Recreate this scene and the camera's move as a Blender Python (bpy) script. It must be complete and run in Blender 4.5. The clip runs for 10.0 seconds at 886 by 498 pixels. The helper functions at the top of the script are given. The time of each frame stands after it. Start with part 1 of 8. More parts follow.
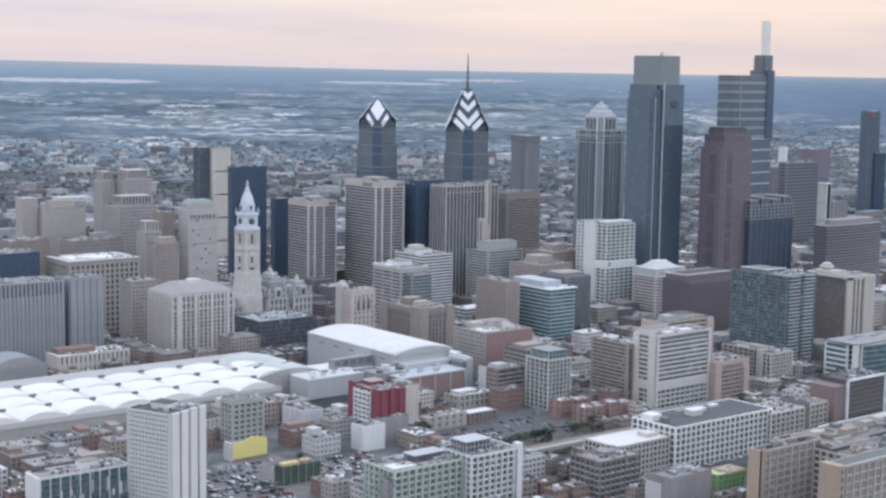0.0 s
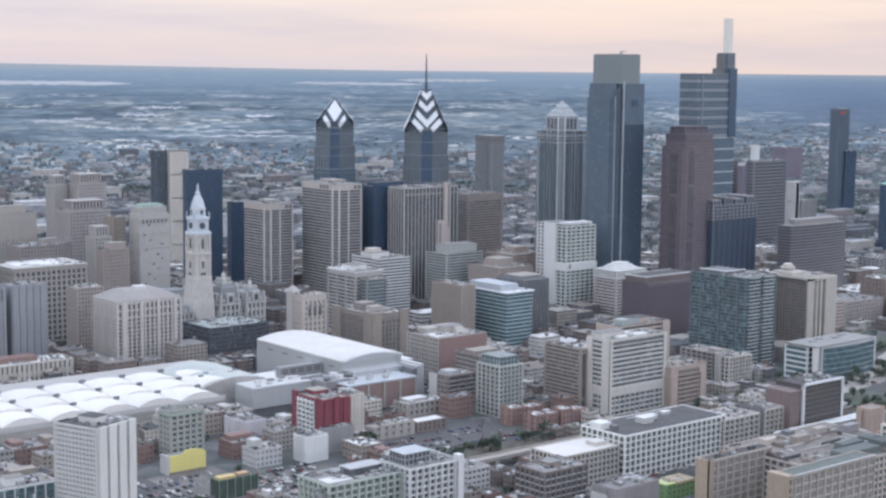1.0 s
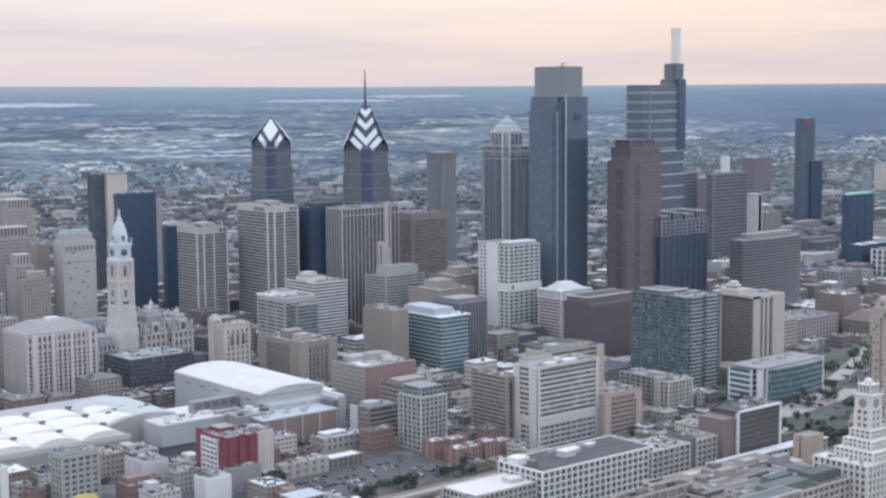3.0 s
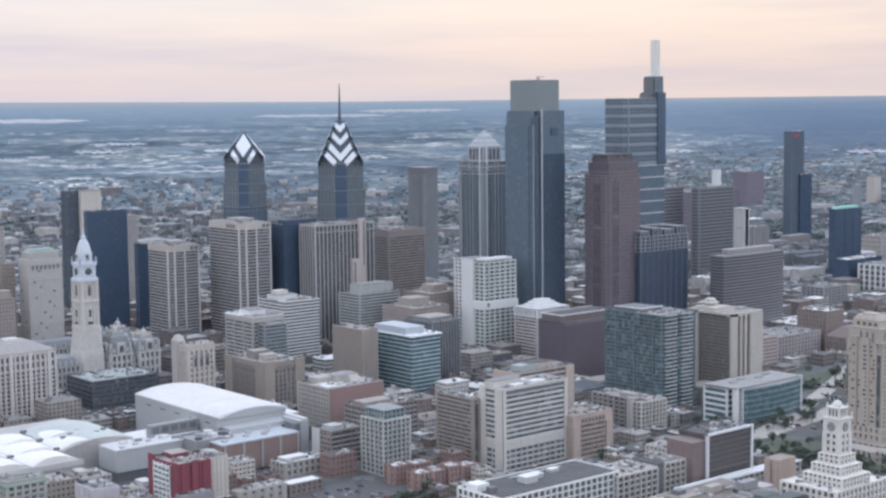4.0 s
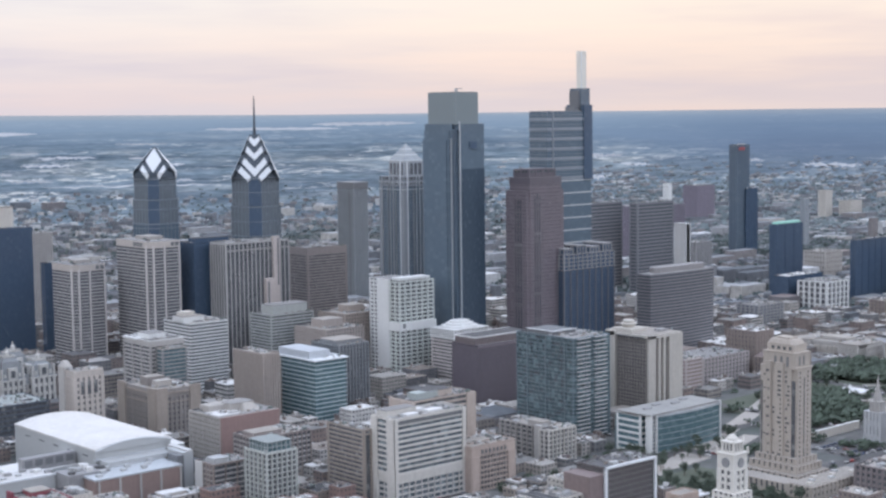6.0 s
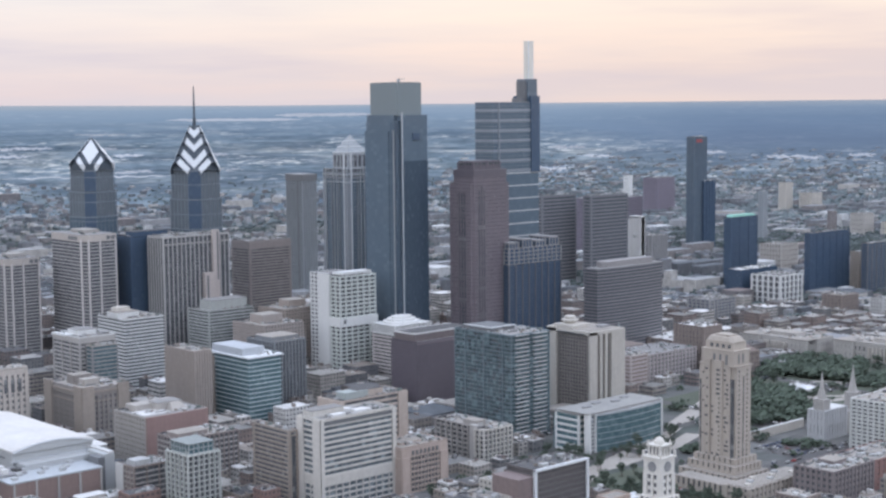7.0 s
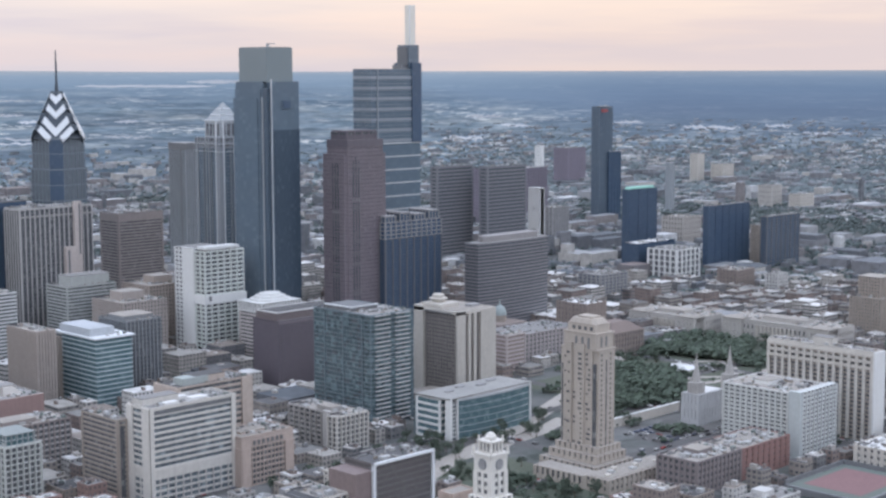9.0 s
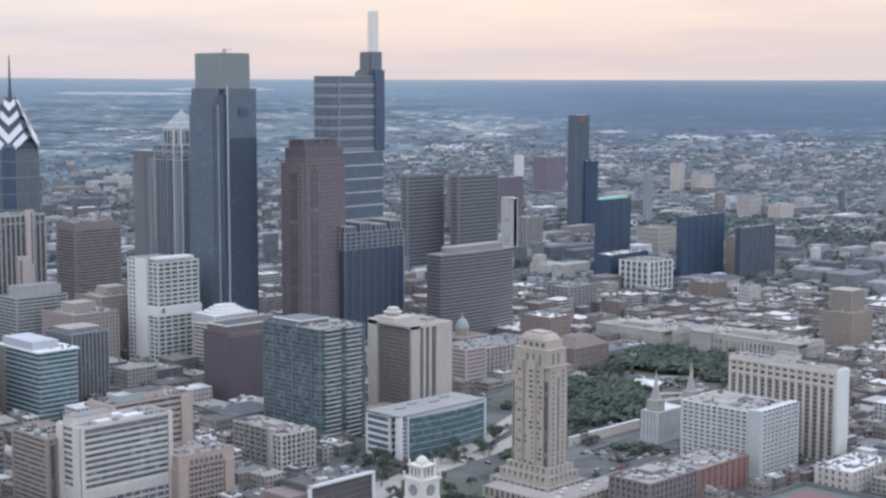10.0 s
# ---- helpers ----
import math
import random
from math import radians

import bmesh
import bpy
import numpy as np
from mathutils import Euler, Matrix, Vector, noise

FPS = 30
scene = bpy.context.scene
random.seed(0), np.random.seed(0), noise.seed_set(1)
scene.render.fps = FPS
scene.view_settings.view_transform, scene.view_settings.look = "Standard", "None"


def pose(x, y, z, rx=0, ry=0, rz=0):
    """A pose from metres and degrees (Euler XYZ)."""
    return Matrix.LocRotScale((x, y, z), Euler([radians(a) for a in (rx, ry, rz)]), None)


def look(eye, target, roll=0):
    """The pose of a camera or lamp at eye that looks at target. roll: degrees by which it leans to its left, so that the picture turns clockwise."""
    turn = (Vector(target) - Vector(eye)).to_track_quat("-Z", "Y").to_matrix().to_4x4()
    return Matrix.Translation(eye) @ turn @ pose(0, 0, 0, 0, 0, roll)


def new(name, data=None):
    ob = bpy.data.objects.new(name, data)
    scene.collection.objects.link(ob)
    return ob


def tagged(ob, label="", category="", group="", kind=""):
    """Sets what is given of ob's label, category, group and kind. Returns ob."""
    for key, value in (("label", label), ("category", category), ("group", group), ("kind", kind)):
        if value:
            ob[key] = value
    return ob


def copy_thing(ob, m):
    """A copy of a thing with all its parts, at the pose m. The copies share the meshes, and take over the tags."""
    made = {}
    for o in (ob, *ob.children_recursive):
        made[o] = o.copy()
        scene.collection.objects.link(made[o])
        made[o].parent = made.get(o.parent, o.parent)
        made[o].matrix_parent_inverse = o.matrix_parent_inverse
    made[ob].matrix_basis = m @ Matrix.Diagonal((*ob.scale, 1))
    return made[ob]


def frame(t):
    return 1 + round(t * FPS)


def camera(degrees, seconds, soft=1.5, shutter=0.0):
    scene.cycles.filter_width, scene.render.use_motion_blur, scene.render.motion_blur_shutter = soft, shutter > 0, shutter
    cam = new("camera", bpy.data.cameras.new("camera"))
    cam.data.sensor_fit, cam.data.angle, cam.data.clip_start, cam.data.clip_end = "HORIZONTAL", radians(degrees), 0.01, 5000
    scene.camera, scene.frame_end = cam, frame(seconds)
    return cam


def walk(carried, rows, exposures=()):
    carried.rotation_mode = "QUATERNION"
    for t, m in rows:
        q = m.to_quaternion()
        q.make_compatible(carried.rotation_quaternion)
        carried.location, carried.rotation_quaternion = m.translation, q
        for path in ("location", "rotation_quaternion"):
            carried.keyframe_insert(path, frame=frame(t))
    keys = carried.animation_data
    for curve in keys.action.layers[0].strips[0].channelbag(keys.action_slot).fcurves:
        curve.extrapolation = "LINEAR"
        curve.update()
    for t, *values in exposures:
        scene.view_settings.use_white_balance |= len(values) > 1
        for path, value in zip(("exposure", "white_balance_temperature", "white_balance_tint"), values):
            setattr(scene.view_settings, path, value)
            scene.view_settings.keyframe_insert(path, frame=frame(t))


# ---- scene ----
cam = camera(32.94, 10.0, soft=2.6)
# t, x, y, z, pitch, roll, yaw
PATH = [
    (0.0, 0.14, 0.39, 237.90, -6.809, 0.924, -39.068),
    (0.5, 17.33, 2.93, 238.04, -6.831, 0.754, -39.446),
    (1.0, 34.63, 5.44, 238.15, -6.804, 0.568, -39.766),
    (1.5, 52.04, 7.91, 238.21, -6.770, 0.327, -40.013),
    (2.0, 69.56, 10.35, 238.25, -6.678, 0.057, -40.169),
    (2.5, 87.19, 12.76, 238.24, -6.490, -0.233, -40.202),
    (4.0, 140.75, 19.77, 238.02, -5.684, -0.657, -40.162),
    (4.5, 158.82, 22.04, 237.87, -5.480, -0.673, -40.273),
    (5.0, 177.01, 24.27, 237.69, -5.343, -0.697, -40.520),
    (5.5, 195.30, 26.47, 237.47, -5.225, -0.703, -40.870),
    (7.0, 250.84, 32.87, 236.59, -5.544, -0.566, -42.409),
    (7.5, 269.58, 34.93, 236.23, -5.887, -0.419, -43.103),
    (8.0, 288.43, 36.96, 235.83, -6.263, -0.298, -43.823),
    (8.5, 307.38, 38.95, 235.39, -6.594, -0.200, -44.495),
    (9.0, 326.45, 40.91, 234.92, -6.754, -0.143, -45.006),
    (9.5, 345.63, 42.84, 234.41, -6.694, -0.084, -45.281),
    (10.0, 364.91, 44.73, 233.87, -6.425, 0.103, -45.382),
]
walk(cam, [(t, pose(x, y, z, 90 + pitch, 0, yaw) @ pose(0, 0, 0, 0, 0, roll)) for t, x, y, z, pitch, roll, yaw in PATH], exposures=[(0.0, 0.08), (10.0, 0.08)])

# ---- sky and sun: a soft dusk under thin high cloud ----
SUN_AZ, SUN_EL = 100.0, 16.0  # degrees from +y towards +x
world = bpy.data.worlds.new("dusk_sky")
scene.world = world
world.use_nodes = True
wn, wl = world.node_tree.nodes, world.node_tree.links
wn.clear()


def node(tree, kind, **inputs):
    n = tree.nodes.new(kind)
    for key, value in inputs.items():
        n.inputs[key.replace("_", " ")].default_value = value
    return n


def ramp(tree, stops, mode="LINEAR"):
    n = tree.nodes.new("ShaderNodeValToRGB")
    n.color_ramp.interpolation = mode
    while len(n.color_ramp.elements) < len(stops):
        n.color_ramp.elements.new(0.5)
    for e, (p, c) in zip(n.color_ramp.elements, stops):
        e.position, e.color = p, (*c, 1)
    return n


wt = world.node_tree
coord = wt.nodes.new("ShaderNodeTexCoord")
sep = wt.nodes.new("ShaderNodeSeparateXYZ")
wl.new(coord.outputs["Generated"], sep.inputs[0])
# thin cloud bands, long and flat
cmap = node(wt, "ShaderNodeMapping", Scale=(2.0, 2.0, 22.0), Rotation=(0.0, radians(3), 0.0))
wl.new(coord.outputs["Generated"], cmap.inputs[0])
cloud = node(wt, "ShaderNodeTexNoise", Scale=1.6, Detail=5.0, Roughness=0.55)
wl.new(cmap.outputs[0], cloud.inputs["Vector"])
lift = wt.nodes.new("ShaderNodeMath")
lift.operation = "MULTIPLY_ADD"
lift.inputs[1].default_value, lift.inputs[2].default_value = 0.09, -0.045
wl.new(cloud.outputs["Fac"], lift.inputs[0])
high = wt.nodes.new("ShaderNodeMath")
wl.new(sep.outputs["Z"], high.inputs[0])
wl.new(lift.outputs[0], high.inputs[1])
band = ramp(wt, [(0.0, (0.79, 0.69, 0.71)), (0.02, (0.84, 0.715, 0.71)), (0.045, (0.94, 0.80, 0.755)), (0.075, (1.0, 0.895, 0.83)), (0.11, (0.99, 0.93, 0.89)), (0.22, (1.04, 1.10, 1.22)), (0.5, (1.29, 1.42, 1.69)), (1.0, (1.40, 1.55, 1.90))])
wl.new(high.outputs[0], band.inputs[0])
# cooler and greyer towards the south (away from the sunset)
side = wt.nodes.new("ShaderNodeMapRange")
side.inputs["From Min"].default_value, side.inputs["From Max"].default_value = -0.2, 0.78
wl.new(sep.outputs["X"], side.inputs["Value"])
tone = ramp(wt, [(0.0, (1.01, 1.0, 0.99)), (0.3, (1.0, 1.0, 1.0)), (0.5, (0.87, 0.945, 1.06)), (0.75, (0.95, 0.985, 1.02)), (1.0, (1.03, 1.0, 0.95))])
wl.new(side.outputs[0], tone.inputs[0])
mixed = wt.nodes.new("ShaderNodeMix")
mixed.data_type, mixed.blend_type = "RGBA", "MULTIPLY"
mixed.inputs["Factor"].default_value = 1.0
wl.new(band.outputs[0], mixed.inputs["A"])
wl.new(tone.outputs[0], mixed.inputs["B"])
veil = ramp(wt, [(0.36, (0.93, 0.95, 1.0)), (0.5, (1.0, 1.0, 1.0)), (0.66, (1.05, 1.0, 0.97))])
wl.new(cloud.outputs["Fac"], veil.inputs[0])
veiled = wt.nodes.new("ShaderNodeMix")
veiled.data_type, veiled.blend_type = "RGBA", "MULTIPLY"
veiled.inputs["Factor"].default_value = 1.0
wl.new(mixed.outputs["Result"], veiled.inputs["A"])
wl.new(veil.outputs[0], veiled.inputs["B"])
sky = wt.nodes.new("ShaderNodeTexSky")
sky.sky_type, sky.sun_disc = "NISHITA", False
sky.sun_elevation, sky.sun_rotation = radians(SUN_EL), radians(SUN_AZ)
cloudy = wt.nodes.new("ShaderNodeBackground")
cloudy.inputs["Strength"].default_value = 1.0
wl.new(veiled.outputs["Result"], cloudy.inputs["Color"])
clear = wt.nodes.new("ShaderNodeBackground")
clear.inputs["Strength"].default_value = 0.05
wl.new(sky.outputs[0], clear.inputs["Color"])
both = wt.nodes.new("ShaderNodeMixShader")
both.inputs[0].default_value = 0.06
wl.new(cloudy.outputs[0], both.inputs[1])
wl.new(clear.outputs[0], both.inputs[2])
wout = wt.nodes.new("ShaderNodeOutputWorld")
wl.new(both.outputs[0], wout.inputs[0])
sun = new("sun", bpy.data.lights.new("sun", "SUN"))
sun.data.energy, sun.data.angle, sun.data.color = 0.75, radians(20), (1.0, 0.93, 0.88)
sun.matrix_world = look((0, 0, 900), (-math.sin(radians(SUN_AZ)) * math.cos(radians(SUN_EL)), -math.cos(radians(SUN_AZ)) * math.cos(radians(SUN_EL)), 900 - math.sin(radians(SUN_EL))))

# ---- materials ----
def surface(name, colour, rough=0.8, metal=0.0, vary=0.16, grain=0.35, stain=0.02, bump=0.15, island=0.0, tint=None):
    """A matt or glossy building surface with fine grain, broad stains and a slight change from piece to piece."""
    m = bpy.data.materials.new(name)
    m.use_nodes = True
    t = m.node_tree
    p = t.nodes["Principled BSDF"]
    p.inputs["Roughness"].default_value, p.inputs["Metallic"].default_value = rough, metal
    co = t.nodes.new("ShaderNodeTexCoord")
    fine = node(t, "ShaderNodeTexNoise", Scale=grain, Detail=4.0, Roughness=0.65)
    broad = node(t, "ShaderNodeTexNoise", Scale=stain, Detail=3.0, Roughness=0.6)
    t.links.new(co.outputs["Object"], fine.inputs["Vector"])
    t.links.new(co.outputs["Object"], broad.inputs["Vector"])
    info = t.nodes.new("ShaderNodeObjectInfo") if not island else t.nodes.new("ShaderNodeNewGeometry")
    rnd = info.outputs["Random"] if not island else info.outputs["Random Per Island"]
    add = t.nodes.new("ShaderNodeMath")
    add.operation = "ADD"
    t.links.new(fine.outputs["Fac"], add.inputs[0])
    t.links.new(broad.outputs["Fac"], add.inputs[1])
    # rain streaks: long upright stains
    run = node(t, "ShaderNodeMapping", Scale=(0.7, 0.7, 0.045))
    t.links.new(co.outputs["Object"], run.inputs[0])
    streak = node(t, "ShaderNodeTexNoise", Scale=1.0, Detail=3.0, Roughness=0.6)
    t.links.new(run.outputs[0], streak.inputs["Vector"])
    worn = t.nodes.new("ShaderNodeMath")
    worn.operation = "MULTIPLY_ADD"
    worn.inputs[1].default_value = 0.7
    t.links.new(streak.outputs["Fac"], worn.inputs[0])
    t.links.new(add.outputs[0], worn.inputs[2])
    more = t.nodes.new("ShaderNodeMath")
    more.operation = "MULTIPLY_ADD"
    more.inputs[1].default_value = max(island, 0.35)
    t.links.new(rnd, more.inputs[0])
    t.links.new(worn.outputs[0], more.inputs[2])
    span = t.nodes.new("ShaderNodeMapRange")
    span.inputs["From Min"].default_value, span.inputs["From Max"].default_value = 1.05, 2.05
    t.links.new(more.outputs[0], span.inputs["Value"])
    low, top = [c * (1 - vary * 1.2) for c in colour], [min(1, c * (1 + vary)) for c in (tint or colour)]
    cr = ramp(t, [(0.0, low), (1.0, top)])
    t.links.new(span.outputs[0], cr.inputs[0])
    t.links.new(cr.outputs[0], p.inputs["Base Color"])
    if bump:
        b = node(t, "ShaderNodeBump", Strength=bump, Distance=0.3)
        t.links.new(fine.outputs["Fac"], b.inputs["Height"])
        t.links.new(b.outputs[0], p.inputs["Normal"])
    return m


def glass(name, dark, pale, bay=1.6, floor_h=3.2, share=0.25, rough=0.16, metal=0.0, spec=0.6):
    """Window glass seen from far off: dark panes that differ from cell to cell, some with blinds drawn."""
    m = bpy.data.materials.new(name)
    m.use_nodes = True
    t = m.node_tree
    p = t.nodes["Principled BSDF"]
    p.inputs["Metallic"].default_value, p.inputs["Specular IOR Level"].default_value = metal, spec
    co = t.nodes.new("ShaderNodeTexCoord")
    div = t.nodes.new("ShaderNodeVectorMath")
    div.operation = "DIVIDE"
    div.inputs[1].default_value = (bay, bay, floor_h)
    flo = t.nodes.new("ShaderNodeVectorMath")
    flo.operation = "FLOOR"
    t.links.new(co.outputs["Object"], div.inputs[0])
    t.links.new(div.outputs[0], flo.inputs[0])
    wnz = t.nodes.new("ShaderNodeTexWhiteNoise")
    t.links.new(flo.outputs[0], wnz.inputs["Vector"])
    mid = [0.6 * a + 0.4 * b for a, b in zip(dark, pale)]
    cr = ramp(t, [(0.0, dark), (1 - share, [0.8 * a + 0.2 * b for a, b in zip(dark, pale)]), (1 - share * 0.4, mid), (1.0, pale)])
    t.links.new(wnz.outputs["Value"], cr.inputs[0])
    t.links.new(cr.outputs[0], p.inputs["Base Color"])
    rr = t.nodes.new("ShaderNodeMapRange")
    rr.inputs["To Min"].default_value, rr.inputs["To Max"].default_value = rough * 0.96, rough * 1.06
    t.links.new(wnz.outputs["Value"], rr.inputs["Value"])
    t.links.new(rr.outputs[0], p.inputs["Roughness"])
    return m


CONCRETE = surface("pale_concrete", (0.42, 0.405, 0.395))
LIMESTONE = surface("limestone", (0.44, 0.425, 0.41), vary=0.16)
BEIGE = surface("beige_precast", (0.41, 0.387, 0.365))
CREAM = surface("cream_panels", (0.56, 0.53, 0.49))
WHITE = surface("white_painted_panels", (0.68, 0.69, 0.69), vary=0.08)
GREYWHITE = surface("grey_white_brick", (0.52, 0.52, 0.52), vary=0.1)
TAN = surface("tan_brick", (0.33, 0.29, 0.26))
BRICK = surface("red_brick", (0.27, 0.185, 0.165), vary=0.2)
DULLBRICK = surface("brown_brick", (0.26, 0.22, 0.205), vary=0.2)
CRIMSON = surface("crimson_panels", (0.225, 0.065, 0.085))
PINKSTONE = surface("pink_granite", (0.195, 0.168, 0.19), rough=0.5)
MAROON = surface("maroon_brick", (0.118, 0.104, 0.124), rough=0.6)
GREY = surface("grey_precast", (0.29, 0.29, 0.30))
DARKGREY = surface("dark_grey_panels", (0.165, 0.172, 0.185), rough=0.55)
STEEL = surface("brushed_steel_panels", (0.50, 0.53, 0.56), rough=0.4, metal=0.3)
SILVER = surface("silver_panels", (0.70, 0.73, 0.76), rough=0.45, vary=0.05)
VERDIGRIS = surface("green_copper_roof", (0.28, 0.36, 0.33))
ROOFWHITE = surface("white_roof_membrane", (0.66, 0.66, 0.66), rough=0.7, vary=0.1, stain=0.05)
ROOFGREY = surface("grey_gravel_roof", (0.27, 0.265, 0.265), rough=0.95, vary=0.25, stain=0.06)
ROOFDARK = surface("dark_tar_roof", (0.10, 0.10, 0.105), rough=0.9, vary=0.3, stain=0.06)
ROOFTAN = surface("tan_gravel_roof", (0.34, 0.315, 0.29), rough=0.95, vary=0.25, stain=0.06)
METALBOX = surface("galvanised_housing", (0.45, 0.46, 0.47), rough=0.5, metal=0.2)
YELLOW = surface("yellow_painted_wall", (0.74, 0.66, 0.25), vary=0.06)
GREENWRAP = surface("green_sheathing", (0.24, 0.38, 0.19), vary=0.14)
SLATE = surface("slate_mansard", (0.25, 0.265, 0.28), rough=0.6)
STATUARY = surface("painted_iron_dome", (0.58, 0.63, 0.69), rough=0.6)
GL_DARK = glass("dark_window_glass", (0.088, 0.095, 0.108), (0.26, 0.265, 0.27))
GL_GREY = glass("grey_window_glass", (0.095, 0.10, 0.115), (0.32, 0.325, 0.33))
GL_EVEN = glass("even_smoked_glass", (0.10, 0.106, 0.122), (0.13, 0.136, 0.15), share=0.3)
GL_BLUE = glass("blue_curtain_glass", (0.05, 0.085, 0.14), (0.12, 0.18, 0.26), share=0.3, rough=0.12)
GL_NAVY = glass("navy_curtain_glass", (0.065, 0.10, 0.155), (0.092, 0.132, 0.19), share=0.15, rough=0.2)
GL_TEAL = glass("teal_curtain_glass", (0.075, 0.135, 0.155), (0.20, 0.28, 0.30), share=0.35, rough=0.14)
GL_STEEL = glass("steel_blue_curtain_glass", (0.115, 0.155, 0.195), (0.145, 0.19, 0.235), bay=4.0, share=0.3, rough=0.12)
ASPHALT = surface("worn_asphalt", (0.105, 0.103, 0.105), rough=0.95, vary=0.25, stain=0.03)
FOLIAGE = surface("summer_foliage", (0.050, 0.068, 0.055), rough=0.9, vary=0.4, grain=0.2, island=0.8, tint=(0.068, 0.090, 0.068))
# far leaves are FOLIAGE paled and blued: haze put into the colour
FARGREEN = surface("hazed_distant_foliage", (0.105, 0.132, 0.145), rough=0.95, vary=0.25, grain=0.1, island=0.8, tint=(0.140, 0.170, 0.180))
LAWN = surface("park_lawn", (0.09, 0.105, 0.08), rough=0.95, vary=0.3)
BARK = surface("bark", (0.12, 0.09, 0.07))


def isles(name, stops, rough=0.9):
    """One material whose colour changes from house to house."""
    m = bpy.data.materials.new(name)
    m.use_nodes = True
    t = m.node_tree
    g = t.nodes.new("ShaderNodeNewGeometry")
    cr = ramp(t, stops, "CONSTANT")
    t.links.new(g.outputs["Random Per Island"], cr.inputs[0])
    co = t.nodes.new("ShaderNodeTexCoord")
    nz = node(t, "ShaderNodeTexNoise", Scale=0.15, Detail=3.0)
    t.links.new(co.outputs["Object"], nz.inputs["Vector"])
    dirt = ramp(t, [(0.3, (0.75, 0.75, 0.75)), (0.7, (1.1, 1.1, 1.1))])
    t.links.new(nz.outputs["Fac"], dirt.inputs[0])
    mul = t.nodes.new("ShaderNodeMix")
    mul.data_type, mul.blend_type = "RGBA", "MULTIPLY"
    mul.inputs["Factor"].default_value = 1.0
    t.links.new(cr.outputs[0], mul.inputs["A"])
    t.links.new(dirt.outputs[0], mul.inputs["B"])
    t.links.new(mul.outputs["Result"], t.nodes["Principled BSDF"].inputs["Base Color"])
    t.nodes["Principled BSDF"].inputs["Roughness"].default_value = rough
    return m


CLUTTER = isles("roof_machinery", [(0.0, (0.40, 0.40, 0.40)), (0.22, (0.25, 0.25, 0.255)), (0.46, (0.10, 0.10, 0.11)), (0.70, (0.60, 0.60, 0.60)), (0.80, (0.30, 0.265, 0.235)), (0.92, (0.17, 0.205, 0.195))])

# ---- building kit ----
MESHES = {}
TAKEN = []  # ground rectangles already built on
OPEN = [(598, 690, 700, 768), (1092, 640, 1430, 800), (970, 560, 1100, 720), (918, 538, 990, 660), (648, 1020, 745, 1075), (1070, 590, 1180, 650), (560, 652, 770, 684), (935, 660, 1000, 722), (1000, 664, 1060, 716), (300, 650, 376, 716), (402, 664, 456, 742), (488, 656, 544, 742), (618, 553, 760, 594), (764, 684, 838, 713)]  # squares, lots and lawns left open


def raw(name, verts, faces, mat):
    me = bpy.data.meshes.new(name)
    me.from_pydata(verts, [], faces)
    me.materials.append(mat)
    return me


def put(name, me, parent, at=(0, 0, 0), label="", rz=0.0):
    ob = new(name, me)
    ob.parent = parent
    ob.location = at
    ob.rotation_euler = (0, 0, radians(rz))
    if label:
        ob["label"] = label
    return ob


QUADS = ((0, 3, 2, 1), (4, 5, 6, 7), (0, 1, 5, 4), (1, 2, 6, 5), (2, 3, 7, 6), (3, 0, 4, 7))


def corners(x, y, z, w, d, h):
    return [(x, y, z), (x + w, y, z), (x + w, y + d, z), (x, y + d, z), (x, y, z + h), (x + w, y, z + h), (x + w, y + d, z + h), (x, y + d, z + h)]


def bx(name, parent, x, y, z, w, d, h, mat, label=""):
    """A box as one part; alike boxes share their mesh."""
    key = (round(w, 2), round(d, 2), round(h, 2), mat.name)
    if key not in MESHES:
        MESHES[key] = raw(name, corners(0, 0, 0, w, d, h), QUADS, mat)
    return put(name, MESHES[key], parent, (x, y, z), label)


def joined(name, parent, boxes, mat, label="", kind=""):
    """Many boxes (x, y, z, w, d, h) in one mesh."""
    v, f = [], []
    for b in boxes:
        k = len(v)
        v += corners(*b)
        f += [tuple(i + k for i in q) for q in QUADS]
    ob = put(name, raw(name, v, f, mat), parent, label=label)
    if kind:
        ob["kind"] = kind
    return ob


def extrude(name, parent, outline, z0, z1, mat, label="", top=1.0, at=(0, 0)):
    """A plan outline (counter-clockwise) raised from z0 to z1; top scales its upper edge about the point at."""
    n = len(outline)
    v = [(x, y, z0) for x, y in outline] + [(at[0] + (x - at[0]) * top, at[1] + (y - at[1]) * top, z1) for x, y in outline]
    f = [(i, (i + 1) % n, n + (i + 1) % n, n + i) for i in range(n)] + [tuple(range(n - 1, -1, -1)), tuple(range(n, 2 * n))]
    return put(name, raw(name, v, f, mat), parent, label=label)


def lathe(name, parent, profile, mat, at=(0, 0, 0), sides=20, label=""):
    """Rings (radius, height) round an upright axis."""
    v, f = [], []
    for r, z in profile:
        v += [(r * math.cos(2 * math.pi * i / sides), r * math.sin(2 * math.pi * i / sides), z) for i in range(sides)]
    for k in range(len(profile) - 1):
        f += [(k * sides + i, k * sides + (i + 1) % sides, (k + 1) * sides + (i + 1) % sides, (k + 1) * sides + i) for i in range(sides)]
    f += [tuple(range(sides - 1, -1, -1)), tuple((len(profile) - 1) * sides + i for i in range(sides))]
    return put(name, raw(name, v, f, mat), parent, at, label)


